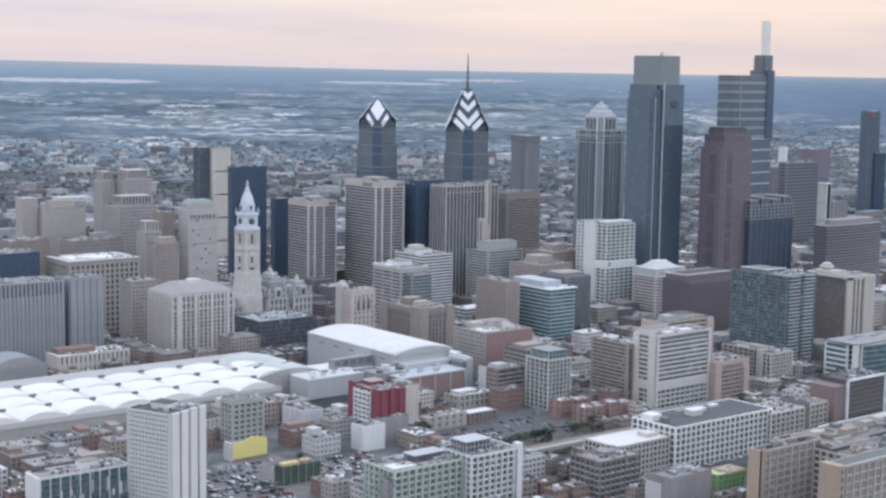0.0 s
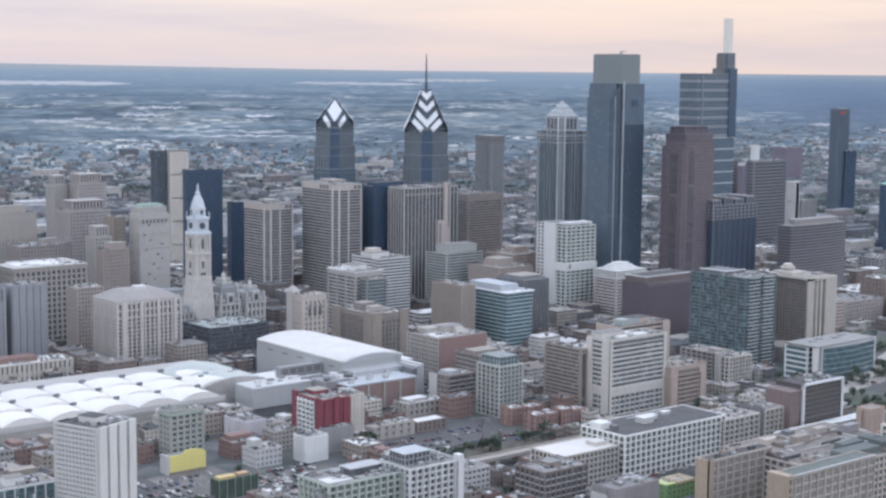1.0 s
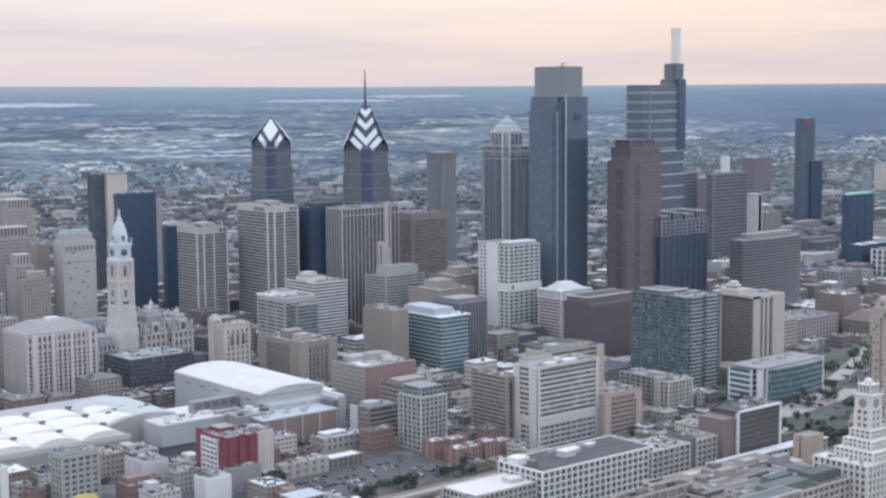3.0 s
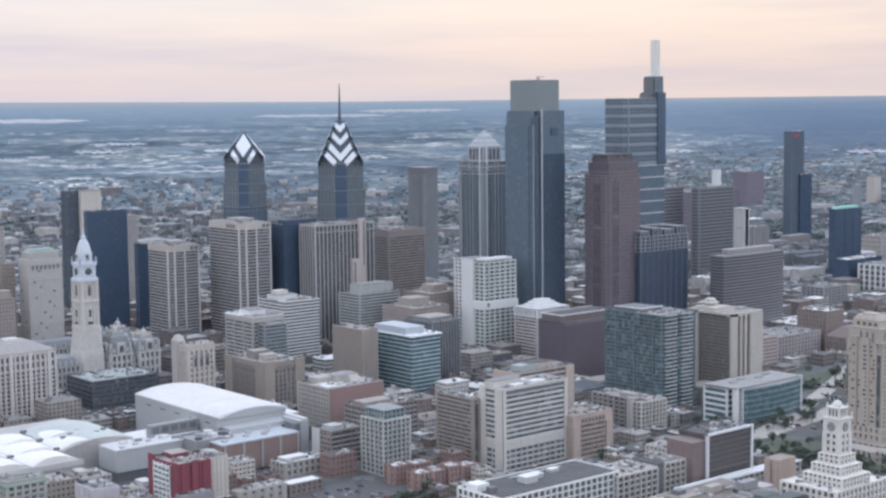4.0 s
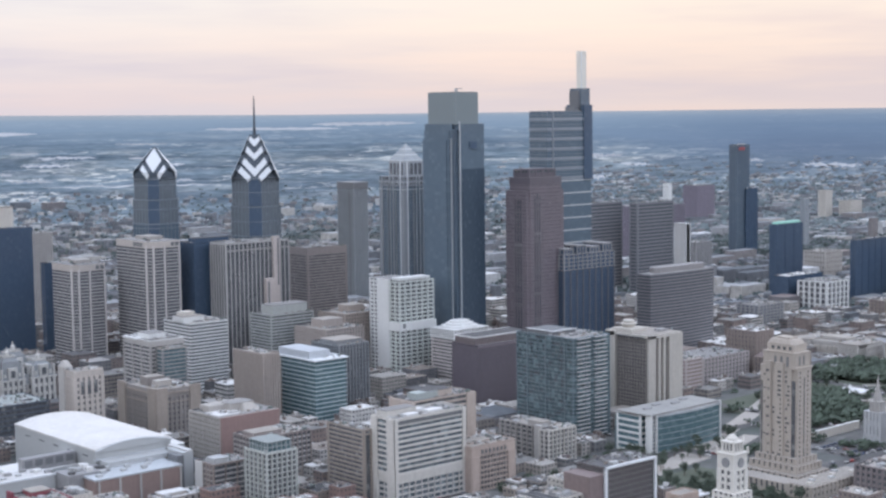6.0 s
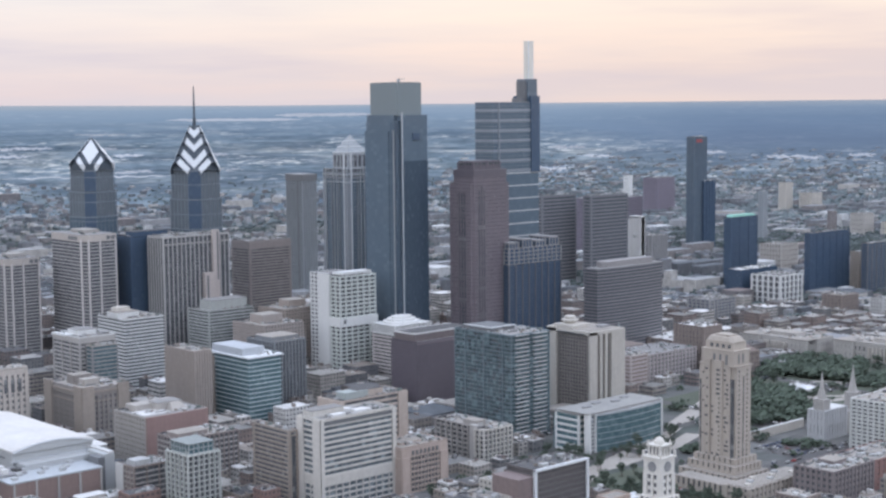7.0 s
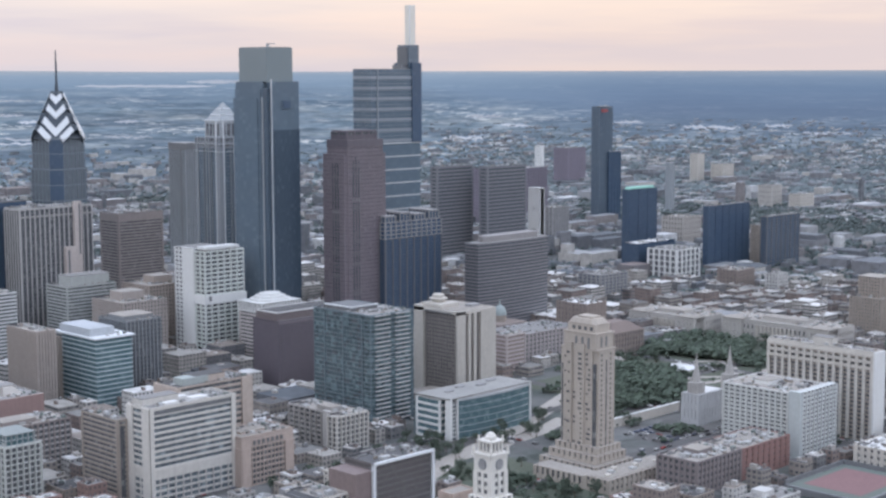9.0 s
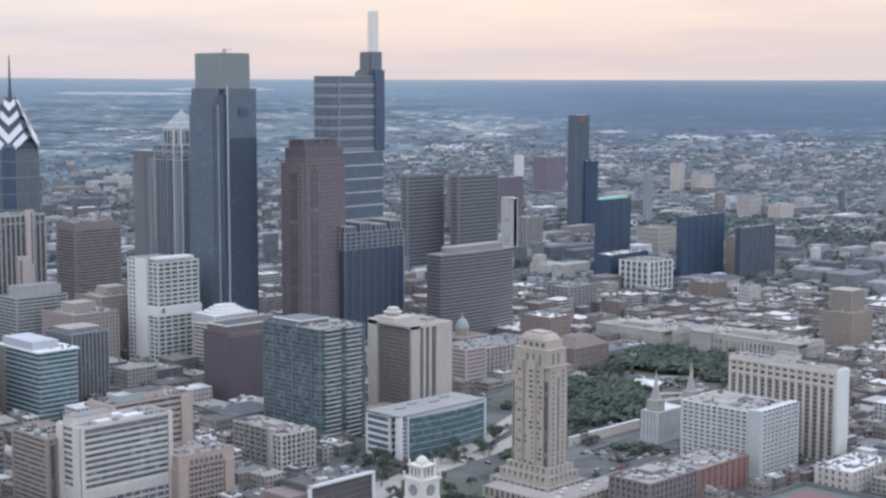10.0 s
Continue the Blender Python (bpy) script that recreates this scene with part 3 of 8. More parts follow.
def stack(name, boxes, mats, label, category, windows=False):
    """Boxes in one mesh: walls, roofs and, where asked, rows of small windows on the two faces towards the camera."""
    b = np.array(boxes)
    n = len(b)
    sx, sy, sz = np.array([0, 1, 1, 0] * 2), np.array([0, 0, 1, 1] * 2), np.array([0] * 4 + [1] * 4)
    v = np.stack([b[:, 0:1] + b[:, 3:4] * sx, b[:, 1:2] + b[:, 4:5] * sy, b[:, 2:3] + b[:, 5:6] * sz], -1).reshape(-1, 3)
    q = np.array([(4, 5, 6, 7), (0, 1, 5, 4), (1, 2, 6, 5), (2, 3, 7, 6), (3, 0, 4, 7)])
    f = (q[None] + 8 * np.arange(n)[:, None, None]).reshape(-1, 4).tolist()
    index = np.tile([1, 0, 0, 0, 0], n).astype(np.int32).tolist()
    v = v.tolist()
    if windows:
        rng = random.Random(4)
        for x, y, z, w, d, h in boxes:
            if h < 5:
                continue
            floors, share = max(1, int(h / 3.1)), rng.choice((0.35, 0.5, 0.6, 0.85))
            nx, ny = max(1, int(w / 3.0)), max(1, int(d / 3.0))
            for k in range(floors):
                z0 = z + 0.5 + (k + 0.32) * (h - 0.5) / floors
                z1 = z0 + 1.5
                for m in range(nx):
                    x0, x1 = x + (m + 0.5 - share / 2) * w / nx, x + (m + 0.5 + share / 2) * w / nx
                    c = len(v)
                    v += [(x0, y - 0.06, z0), (x1, y - 0.06, z0), (x1, y - 0.06, z1), (x0, y - 0.06, z1)]
                    f.append((c, c + 1, c + 2, c + 3))
                for m in range(ny):
                    y0, y1 = y + (m + 0.5 - share / 2) * d / ny, y + (m + 0.5 + share / 2) * d / ny
                    c = len(v)
                    v += [(x - 0.06, y1, z0), (x - 0.06, y0, z0), (x - 0.06, y0, z1), (x - 0.06, y1, z1)]
                    f.append((c, c + 1, c + 2, c + 3))
        index += [2] * (len(f) - len(index))
    me = bpy.data.meshes.new(name)
    me.from_pydata(v, [], f)
    for m in mats:
        me.materials.append(m)
    me.polygons.foreach_set("material_index", index)
    return tagged(new(name, me), label, category, kind="stuff")


# far walls and roofs get a blue-grey tint: haze painted into their colours
FARWALL = isles("hazed_house_walls", [(0.0, (0.15, 0.16, 0.18)), (0.25, (0.22, 0.225, 0.245)), (0.45, (0.24, 0.225, 0.23)), (0.58, (0.33, 0.34, 0.36)), (0.74, (0.46, 0.445, 0.43)), (0.88, (0.52, 0.53, 0.545)), (0.96, (0.20, 0.19, 0.20))])
FARROOF = isles("hazed_house_roofs", [(0.0, (0.10, 0.115, 0.135)), (0.24, (0.15, 0.165, 0.19)), (0.44, (0.215, 0.23, 0.25)), (0.60, (0.25, 0.26, 0.28)), (0.78, (0.34, 0.35, 0.365)), (0.88, (0.54, 0.55, 0.565)), (0.97, (0.22, 0.185, 0.18))])


def clumps(name, items, label, per=3, leaf=None):
    """Many small ragged leaf clumps in one mesh."""
    rng = np.random.default_rng(11)
    v, f = [], []
    for x, y, z, s in items:
        for _ in range(per):
            cx, cy, cz = x + rng.normal(0, 0.45) * s, y + rng.normal(0, 0.45) * s, z + s * rng.uniform(0.35, 0.95)
            k = len(v)
            c = s * rng.uniform(0.35, 0.7) * (0.55 if per > 3 else 1.0)
            wide = 1.0 if per > 3 else 1.3
            for dx, dy, dz in ((1, 0, -0.2), (0, 1, 0.1), (-1, 0, -0.1), (0, -1, 0.2), (0, 0, 0.8), (0, 0, -0.8)):
                v.append((cx + c * wide * (dx + rng.uniform(-0.35, 0.35)), cy + c * wide * (dy + rng.uniform(-0.35, 0.35)), cz + c * (dz + rng.uniform(-0.3, 0.3))))
            f += [(k, k + 1, k + 4), (k + 1, k + 2, k + 4), (k + 2, k + 3, k + 4), (k + 3, k, k + 4), (k + 1, k, k + 5), (k + 2, k + 1, k + 5), (k + 3, k + 2, k + 5), (k, k + 3, k + 5)]
    return tagged(new(name, raw(name, v, f, leaf or FARGREEN)), label, "trees", kind="stuff")

# ---- the tall towers ----
def halves(arm, z):
    """A convex outline (x, z) parted at a height."""
    low, high = [], []
    for (x0, z0), (x1, z1) in zip(arm, arm[1:] + arm[:1]):
        (low if z0 <= z else high).append((x0, z0))
        if (z0 - z) * (z1 - z) < 0:
            cross = (x0 + (x1 - x0) * (z - z0) / (z1 - z0), z)
            low.append(cross), high.append(cross)
    return [p for p in (low, high) if len(p) > 2]


def gable(name, root, turn, line, kink, arm, out, thick, mat, grow=1.0):
    """A pair of mirrored plates (x, z) on a sloping corner face; line gives the face's distance at each height, kink where it bends."""
    cx, cz = sum(p[0] for p in arm) / len(arm), sum(p[1] for p in arm) / len(arm)
    arm = [(max(0.0, cx + (x - cx) * grow), cz + (z - cz) * grow) for x, z in arm]
    v, f = [], []
    for side in (-1, 1):
        for piece in halves(arm, kink):
            n, k = len(piece), len(v)
            v += [(side * x, -line(z) - depth, z) for depth in (out, out - thick) for x, z in piece]
            f += [tuple(range(k, k + n)), tuple(range(k + 2 * n - 1, k + n - 1, -1))] + [(k + i, k + (i + 1) % n, k + n + (i + 1) % n, k + n + i) for i in range(n)]
    put(name, raw(name, v, f, mat), root, rz=turn)


def spired_tower(name, label, x, y, size, chamfer, tiers, gables, core, spire):
    """A square glass tower with cut corners, stepped tiers and a crown of stacked gables."""
    root = thing(name, x, y, label, "skyscraper", rz=9)
    h = size / 2
    take(x - h, y - h, size, size)
    for k, (z0, z1, s) in enumerate(tiers):
        a = h * s
        extrude("glazing", root, octagon(-a, -a, 2 * a, 2 * a, chamfer), z0, z1, (GL_STEEL, GL_GREYBLUE, GL_GREYBLUE)[k])
        extrude("ledge", root, octagon(-a - 0.5, -a - 0.5, 2 * a + 1, 2 * a + 1, chamfer), z1 - 1.2, z1, DIMSTEEL)
        for fz in range(int(z0) + 13, int(z1) - 4, 13):
            extrude("stone_band", root, octagon(-a - 0.25, -a - 0.25, 2 * a + 0.5, 2 * a + 0.5, chamfer), fz, fz + 0.6, DIMSTEEL)
        # dark glass in the cut corners, framed by pale fins
        for sx, sy in ((-1, -1), (1, -1), (-1, 1), (1, 1)):
            c = chamfer
            p0, p1 = (sx * (a - c), sy * a), (sx * a, sy * (a - c))
            nx, ny = sx * 0.7071 * 0.3, sy * 0.7071 * 0.3
            v = [(p0[0] + nx, p0[1] + ny, z0), (p1[0] + nx, p1[1] + ny, z0), (p1[0] + nx, p1[1] + ny, z1), (p0[0] + nx, p0[1] + ny, z1), (p0[0], p0[1], z0), (p1[0], p1[1], z0), (p1[0], p1[1], z1), (p0[0], p0[1], z1)]
            put("corner_glass", raw("corner_glass", v, [(0, 1, 2, 3), (5, 4, 7, 6), (0, 3, 7, 4), (1, 5, 6, 2), (3, 2, 6, 7), (0, 4, 5, 1)], GL_NAVY), root)
        for i in range(6):
            m = -a + chamfer + (2 * a - 2 * chamfer) * i / 5
            bx("fin", root, m - 0.2, -a - 0.4, z0, 0.35, 0.45, z1 - z0, DIMSTEEL)
            bx("fin", root, -a - 0.4, m - 0.2, z0, 0.45, 0.35, z1 - z0, DIMSTEEL)
    z0, z1, base, cut, tip = core
    if base[1] > z0:
        extrude("crown_core", root, octagon(-base[0], -base[0], 2 * base[0], 2 * base[0], cut), z0, base[1], SHADE)
    extrude("crown_core", root, octagon(-base[0], -base[0], 2 * base[0], 2 * base[0], cut), base[1], z1, SHADE, top=tip)
    reach = (2 * base[0] - cut) * 0.7071

    def line(z):
        return reach * (1 - (1 - tip) * max(0.0, z - base[1]) / (z1 - base[1]))

    for arm in gables:
        for turn in (45, 135, 225, 315):
            gable("gable_back", root, turn, line, base[1], arm, 0.25, 1.6, SHADE, grow=1.3 if len(arm) > 3 else 1.1)
            gable("chevron_arm", root, turn, line, base[1], arm, 0.7, 0.4, SILVER)
    if spire:
        z, hh = spire
        lathe("spire", root, [(2.0, z), (1.5, z + hh * 0.25), (1.1, z + hh * 0.3), (0.8, z + hh * 0.7), (0.4, z + hh)], SHADE, sides=10)
    return root


GL_GREYBLUE = glass("grey_blue_curtain_glass", (0.155, 0.18, 0.205), (0.19, 0.215, 0.24), bay=4.0, share=0.3)
DIMSTEEL = surface("dim_steel_mullion", (0.20, 0.235, 0.27), rough=0.4)
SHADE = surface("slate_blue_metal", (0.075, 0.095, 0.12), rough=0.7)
spired_tower("spired_skyscraper", "blue glass skyscraper with silver chevron crown and a thin spire", 1036, 1239, 42, 8.5, [(0, 122, 1.0), (122, 150, 1.0), (150, 177, 0.95)],
             [[(6.2, 173.5), (16.0, 184), (12.8, 188), (3.6, 178.6)], [(0, 178.4), (11.8, 191), (9.6, 196.6), (0, 186)], [(0, 193.8), (8.4, 202), (6.8, 207.4), (0, 200)], [(0, 206.5), (5.4, 212.6), (4.2, 217), (0, 213.5)]],
             (177, 218, (23.0, 177), 14.5, 0.2), (214, 41))
spired_tower("gabled_skyscraper", "blue glass skyscraper with a silver diamond roof and no spire", 960, 1298, 38, 7.5, [(0, 135, 1.0), (135, 158, 0.98), (158, 178, 0.92)],
             [[(5.4, 176.6), (12.2, 186.6), (9.9, 191.0), (3.8, 181.6)], [(0, 183.5), (7.6, 195), (0, 206.6)]],
             (178, 207.5, (19.4, 184), 11.5, 0.06), None)

# the tallest tower: a banded slab with a lantern mast
ctc = thing("lantern_skyscraper", 1218, 1032, "steel-blue glass skyscraper with pale bands and a lantern mast", "skyscraper")
take(1218, 1032, 74, 34)
PALESTEEL = surface("pale_steel_band", (0.26, 0.29, 0.325), rough=0.4)
bx("glazing", ctc, 10.4, 0.4, 171, 50, 24, 66, GL_STEEL)
bx("glazing", ctc, 8.4, 0.4, 0, 62.5, 28, 171, GL_STEEL)
for i in range(7):
    bx("storey_band", ctc, 10, 0, 172 + 9.4 * i, 50.6, 24.6, 2.6, PALESTEEL)
for i in range(14):
    bx("white_ledge", ctc, 8, 0, 12.0 * (i + 1) + 2, 63.2, 28.6, 1.3, STEEL)
for i in range(21):
    bx("slab_edge", ctc, 10.2, 0.2, 171 + 3.13 * i, 50.2, 24.2, 0.3, PALESTEEL)
bx("dark_flank", ctc, 60.0, -1.0, 171, 11.5, 24, 72, GL_NAVY, "dark blue glass lift flank")
bx("side_strip", ctc, 17, -0.5, 171, 1.2, 1, 66, PALESTEEL)
bx("crown_box", ctc, 58, 2, 237, 13, 14, 22, GL_STEEL)
bx("crown_box_dark", ctc, 56, 3, 237, 3.5, 12, 20, DARKGREY)
bx("roof_step", ctc, 50, 3, 237, 7, 12, 4, DARKGREY)
bx("roof", ctc, 11, 0.5, 237, 48, 24, 0.5, ROOFGREY)
bx("lantern_mast", ctc, 63.5, 6, 259, 6.4, 6.4, 36, surface("frosted_mast_glass", (0.76, 0.73, 0.66), rough=0.5, vary=0.04), "pale frosted-glass mast")
for i in range(2):
    bx("mast_post", ctc, 63.3 + 6.3 * i, 5.8, 259, 0.5, 0.5, 36.2, SILVER)

# steel glass made darker: the notch's shade is put into its colour
GL_NOTCH = glass("shaded_notch_glass", (0.075, 0.105, 0.14), (0.10, 0.14, 0.18), rough=0.2)
com = thing("glass_obelisk_skyscraper", 1102, 1020, "smooth blue-grey glass skyscraper with notched corner and clear top box", "skyscraper")
take(1102, 1020, 33, 44)
extrude("glazing", com, [(3, -0.6), (33, -0.6), (33, 43), (-0.6, 43), (-0.6, 6), (3, 6)], 0, 227, GL_STEEL, top=0.985, at=(16, 21))
# dark reflection in the lower front, put in as a darker glass colour
bx("dark_front", com, 5.5, -1.0, 0, 27.0, 1.2, 187, glass("dark_reflection_glass", (0.055, 0.08, 0.11), (0.085, 0.115, 0.15), rough=0.12), "lower glass front with a dark reflection painted in")
extrude("corner_notch", com, [(-0.2, 1.2), (2.9, 1.2), (2.9, 5.9), (-0.2, 5.9)], 0, 222, GL_NOTCH)
bx("corner_fin", com, 2.6, -1.3, 0, 0.9, 1.0, 229, STEEL)
bx("corner_fin", com, -1.2, 6.0, 0, 0.9, 0.9, 214, STEEL)
bx("outer_skin", com, -2.0, 12, 0, 2.4, 32, 213, GL_STEEL)
bx("shoulder_glass", com, -1.0, 9, 0, 1.4, 34, 221, GL_STEEL)
bx("top_box", com, 1.5, 3, 226.5, 27.5, 37, 28.5, glass("pale_screen_glass", (0.20, 0.24, 0.255), (0.205, 0.245, 0.26), rough=0.3), "pale clear-glass top storeys")
bx("roof", com, 2, 4, 255, 26, 35, 0.5, ROOFGREY)
bx("winter_garden_opening", com, 15, -1.25, 205, 8, 0.6, 6, GL_NAVY)
joined("roof_crane", com, [(6, 8, 255.5, 3, 1, 3), (7, 8, 258, 8, 0.6, 0.6)], METALBOX)

mel = thing("pyramid_skyscraper", 1146, 1147, "grey granite and glass skyscraper with a lattice pyramid roof", "skyscraper")
take(1144, 1145, 42, 42)
MELSTONE = surface("blue_grey_granite", (0.25, 0.27, 0.295))
facade(mel, 0, 0, 37, 36.5, 0, 166, MELSTONE, GL_STEEL, fh=3.4, sh=0.5, bay=13.0, pw=1.1, proud=0.6, corner=4.0, spandrel=MELSTONE)
facade(mel, -0.5, -0.5, 38, 37, 166, 175, MELSTONE, GL_GREY, fh=4.5, sh=1.8, bay=6.8, pw=1.2)
bx("crown_base", mel, 6.5, 6.5, 175, 24, 24, 15.5, surface("pale_lattice_stone", (0.36, 0.385, 0.41)))
joined("crown_grille", mel, [(8.5 + 5.4 * i, 6.2, 177, 3.4, 0.4, 11) for i in range(4)] + [(6.2, 8.5 + 5.4 * i, 177, 0.4, 3.4, 11) for i in range(4)], GL_GREY, kind="stuff")
for z, o in ((190.4, 0.0), (196, 4.0), (201.5, 7.9)):
    bx("pyramid_rail", mel, 6.2 + o, 6.2 + o, z, 24.6 - 2 * o, 0.6, 0.7, SILVER)
    bx("pyramid_rail", mel, 6.2 + o, 6.2 + o, z, 0.6, 24.6 - 2 * o, 0.7, SILVER)
extrude("pyramid_roof", mel, [(6.5, 6.5), (30.5, 6.5), (30.5, 30.5), (6.5, 30.5)], 190.5, 207.5, glass("lattice_roof", (0.27, 0.30, 0.325), (0.40, 0.425, 0.45), bay=2.5, floor_h=2.5, rough=0.4), top=0.02, at=(18.5, 18.5))
for dx in (4.0, 15.6, 20.0, 32.4):
    near = dx < 5
    bx("bright_strip", mel, dx, -1.0, 0, 0.9 if near else 0.4, 1.2, 190 if near else 176, SILVER if near else STEEL)
    bx("bright_strip", mel, -1.0, dx, 0, 1.2, 0.9 if near else 0.4, 190 if near else 176, SILVER if near else STEEL)
for z in (162.5, 169.5):
    bx("bright_band", mel, -0.9, -0.9, z, 38.8, 38, 0.8, STEEL)

bell = thing("stepped_granite_skyscraper", 1153, 984, "red-pink granite skyscraper stepped at the shoulders", "skyscraper")
take(1153, 984, 49, 34)
facade(bell, 0, 0, 47, 27, 0, 166, PINKSTONE, GL_GREY, fh=3.3, sh=1.9, bay=2.6, pw=1.15, proud=0.15, inset=0.3)
facade(bell, 3.5, -0.6, 40, 26, 0, 178, PINKSTONE, GL_GREY, fh=3.3, sh=1.9, bay=2.6, pw=1.15, proud=0.15, inset=0.3)
BELLCAP = surface("dark_plum_cap", (0.125, 0.112, 0.132), rough=0.5)
facade(bell, 4.5, 1.5, 34, 20, 178, 184.5, BELLCAP, GL_DARK, fh=6, sh=4.4, bay=8, pw=1.6)
bx("cap_band", bell, 3.2, -0.9, 172, 40.6, 26.6, 6.0, BELLCAP)
bx("roof", bell, 5, 2, 184.5, 33, 19, 1.4, BELLCAP)
for i in range(3):
    bx("dark_window_strip", bell, 9 + 3.1 * i, -0.95, 30, 1.1, 0.4, 130 + 4 * (i % 2), GL_DARK)
for i in range(3):
    bx("dark_window_strip", bell, -0.4, 7 + 3.3 * i, 20, 0.4, 1.2, 138, GL_DARK)

# ---- the civic hall with its tall stone tower ----
HALLSTONE = surface("cream_tower_stone", (0.60, 0.575, 0.545), vary=0.22, stain=0.05)
hall = thing("city_hall", 708.5, 1153, "pale ornate stone city hall with a domed clock tower", "city hall")
take(648, 1132, 130, 126)
SLIM = 0.88


def shaft(name, half, z0, z1, mat, grow=1.0):
    half = half * SLIM
    return extrude(name, hall, octagon(-half, -half, 2 * half, 2 * half, half * 0.18), z0, z1, mat, top=grow)


shaft("tower_foot", 13.6, 0, 36, HALLSTONE, 0.9)
shaft("tower_base", 11.8, 36, 55, HALLSTONE, 0.86)
shaft("tower_shaft", 9.2, 55, 93, HALLSTONE, 0.93)
shaft("cornice", 10.4, 53, 55.6, HALLSTONE)
shaft("cornice", 10.2, 75.5, 77.2, HALLSTONE)
shaft("string_course", 9.9, 69.5, 70.3, HALLSTONE)
shaft("string_course", 11.0, 37, 38.2, HALLSTONE)
shaft("cornice", 10.0, 92.5, 95.0, STATUARY)
shaft("clock_stage", 8.2, 95.0, 106, STATUARY)
shaft("cornice", 9.2, 105.5, 108, STATUARY)
lathe("dome", hall, [(6.9, 108), (6.7, 112), (6.2, 116), (5.4, 120), (4.2, 123.5), (2.9, 126), (2.2, 127), (2.4, 129), (1.2, 130)], STATUARY, sides=16)
lathe("statue", hall, [(1.3, 130), (0.9, 132), (1.1, 134), (0.5, 136), (0.4, 137.2)], STATUARY, sides=10)
for turn in (0, 90, 180, 270):
    spin = Matrix.Rotation(radians(turn), 4, "Z")
    lathe("clock_face", hall, [(3.0, -0.3), (3.0, 0.3)], GL_GREY, sides=20).matrix_local = spin @ Matrix.Translation((0, -8.3 * SLIM, 100.6)) @ Matrix.Rotation(radians(90), 4, "X")
    for zz, ww, hh, out in ((80.5, 2.2, 9, 9.1), (63, 1.8, 6, 9.5), (57, 4.6, 2.2, 9.6), (109.5, 2.4, 5.0, 7.6), (42, 2.0, 5, 10.6)):
        out = out * SLIM
        bx("tower_window", hall, -ww / 2, -out, zz, ww, 0.8, hh, GL_DARK).matrix_local = spin @ Matrix.Translation((-ww / 2, -out, zz))
        bx("window_hood", hall, -ww / 2 - 0.8, -out - 0.5, zz + hh, ww + 1.6, 1.4, 0.9, HALLSTONE).matrix_local = spin @ Matrix.Translation((-ww / 2 - 0.8, -out - 0.5, zz + hh))
    for sx in (-1, 1):
        bx("corner_buttress", hall, 0, 0, 0, 2.2, 1.6, 37, HALLSTONE).matrix_local = spin @ Matrix.Translation((sx * 6.4 - 1.1, -8.7, 55.6))
        bx("column", hall, 0, 0, 0, 0.9, 0.9, 14, HALLSTONE).matrix_local = spin @ Matrix.Translation((sx * 3.2 - 0.45, -8.5, 77.2))
        bx("column", hall, 0, 0, 0, 0.9, 0.9, 18, HALLSTONE).matrix_local = spin @ Matrix.Translation((sx * 3.2 - 0.45, -8.8, 57.0))
        lathe("corner_figure", hall, [(1.2, 0), (1.0, 3), (0.4, 5)], STATUARY, sides=8).matrix_local = spin @ Matrix.Translation((sx * 7.0, -7.0, 108))

for x0, y0, w, d in ((-58, -12, 46, 22), (12, -12, 46, 22), (36, 10, 22, 86), (-58, 10, 22, 86), (-36, 74, 72, 22)):
    facade(hall, x0, y0, w, d, 0, 24, LIMESTONE, GL_GREY, fh=6, sh=2.4, bay=4.2, pw=2.0, proud=0.4)
    extrude("mansard_roof", hall, [(x0, y0), (x0 + w, y0), (x0 + w, y0 + d), (x0, y0 + d)], 24.4, 32, SLATE, top=0.82, at=(x0 + w / 2, y0 + d / 2))
    for i in range(int(w // 5)):
        bx("dormer", hall, x0 + 2 + i * 5, y0 + 0.2, 25.0, 2.0, 2.5, 4.2, LIMESTONE)
PALESTONE = surface("pale_carved_stone", (0.53, 0.52, 0.50), vary=0.25, stain=0.08)
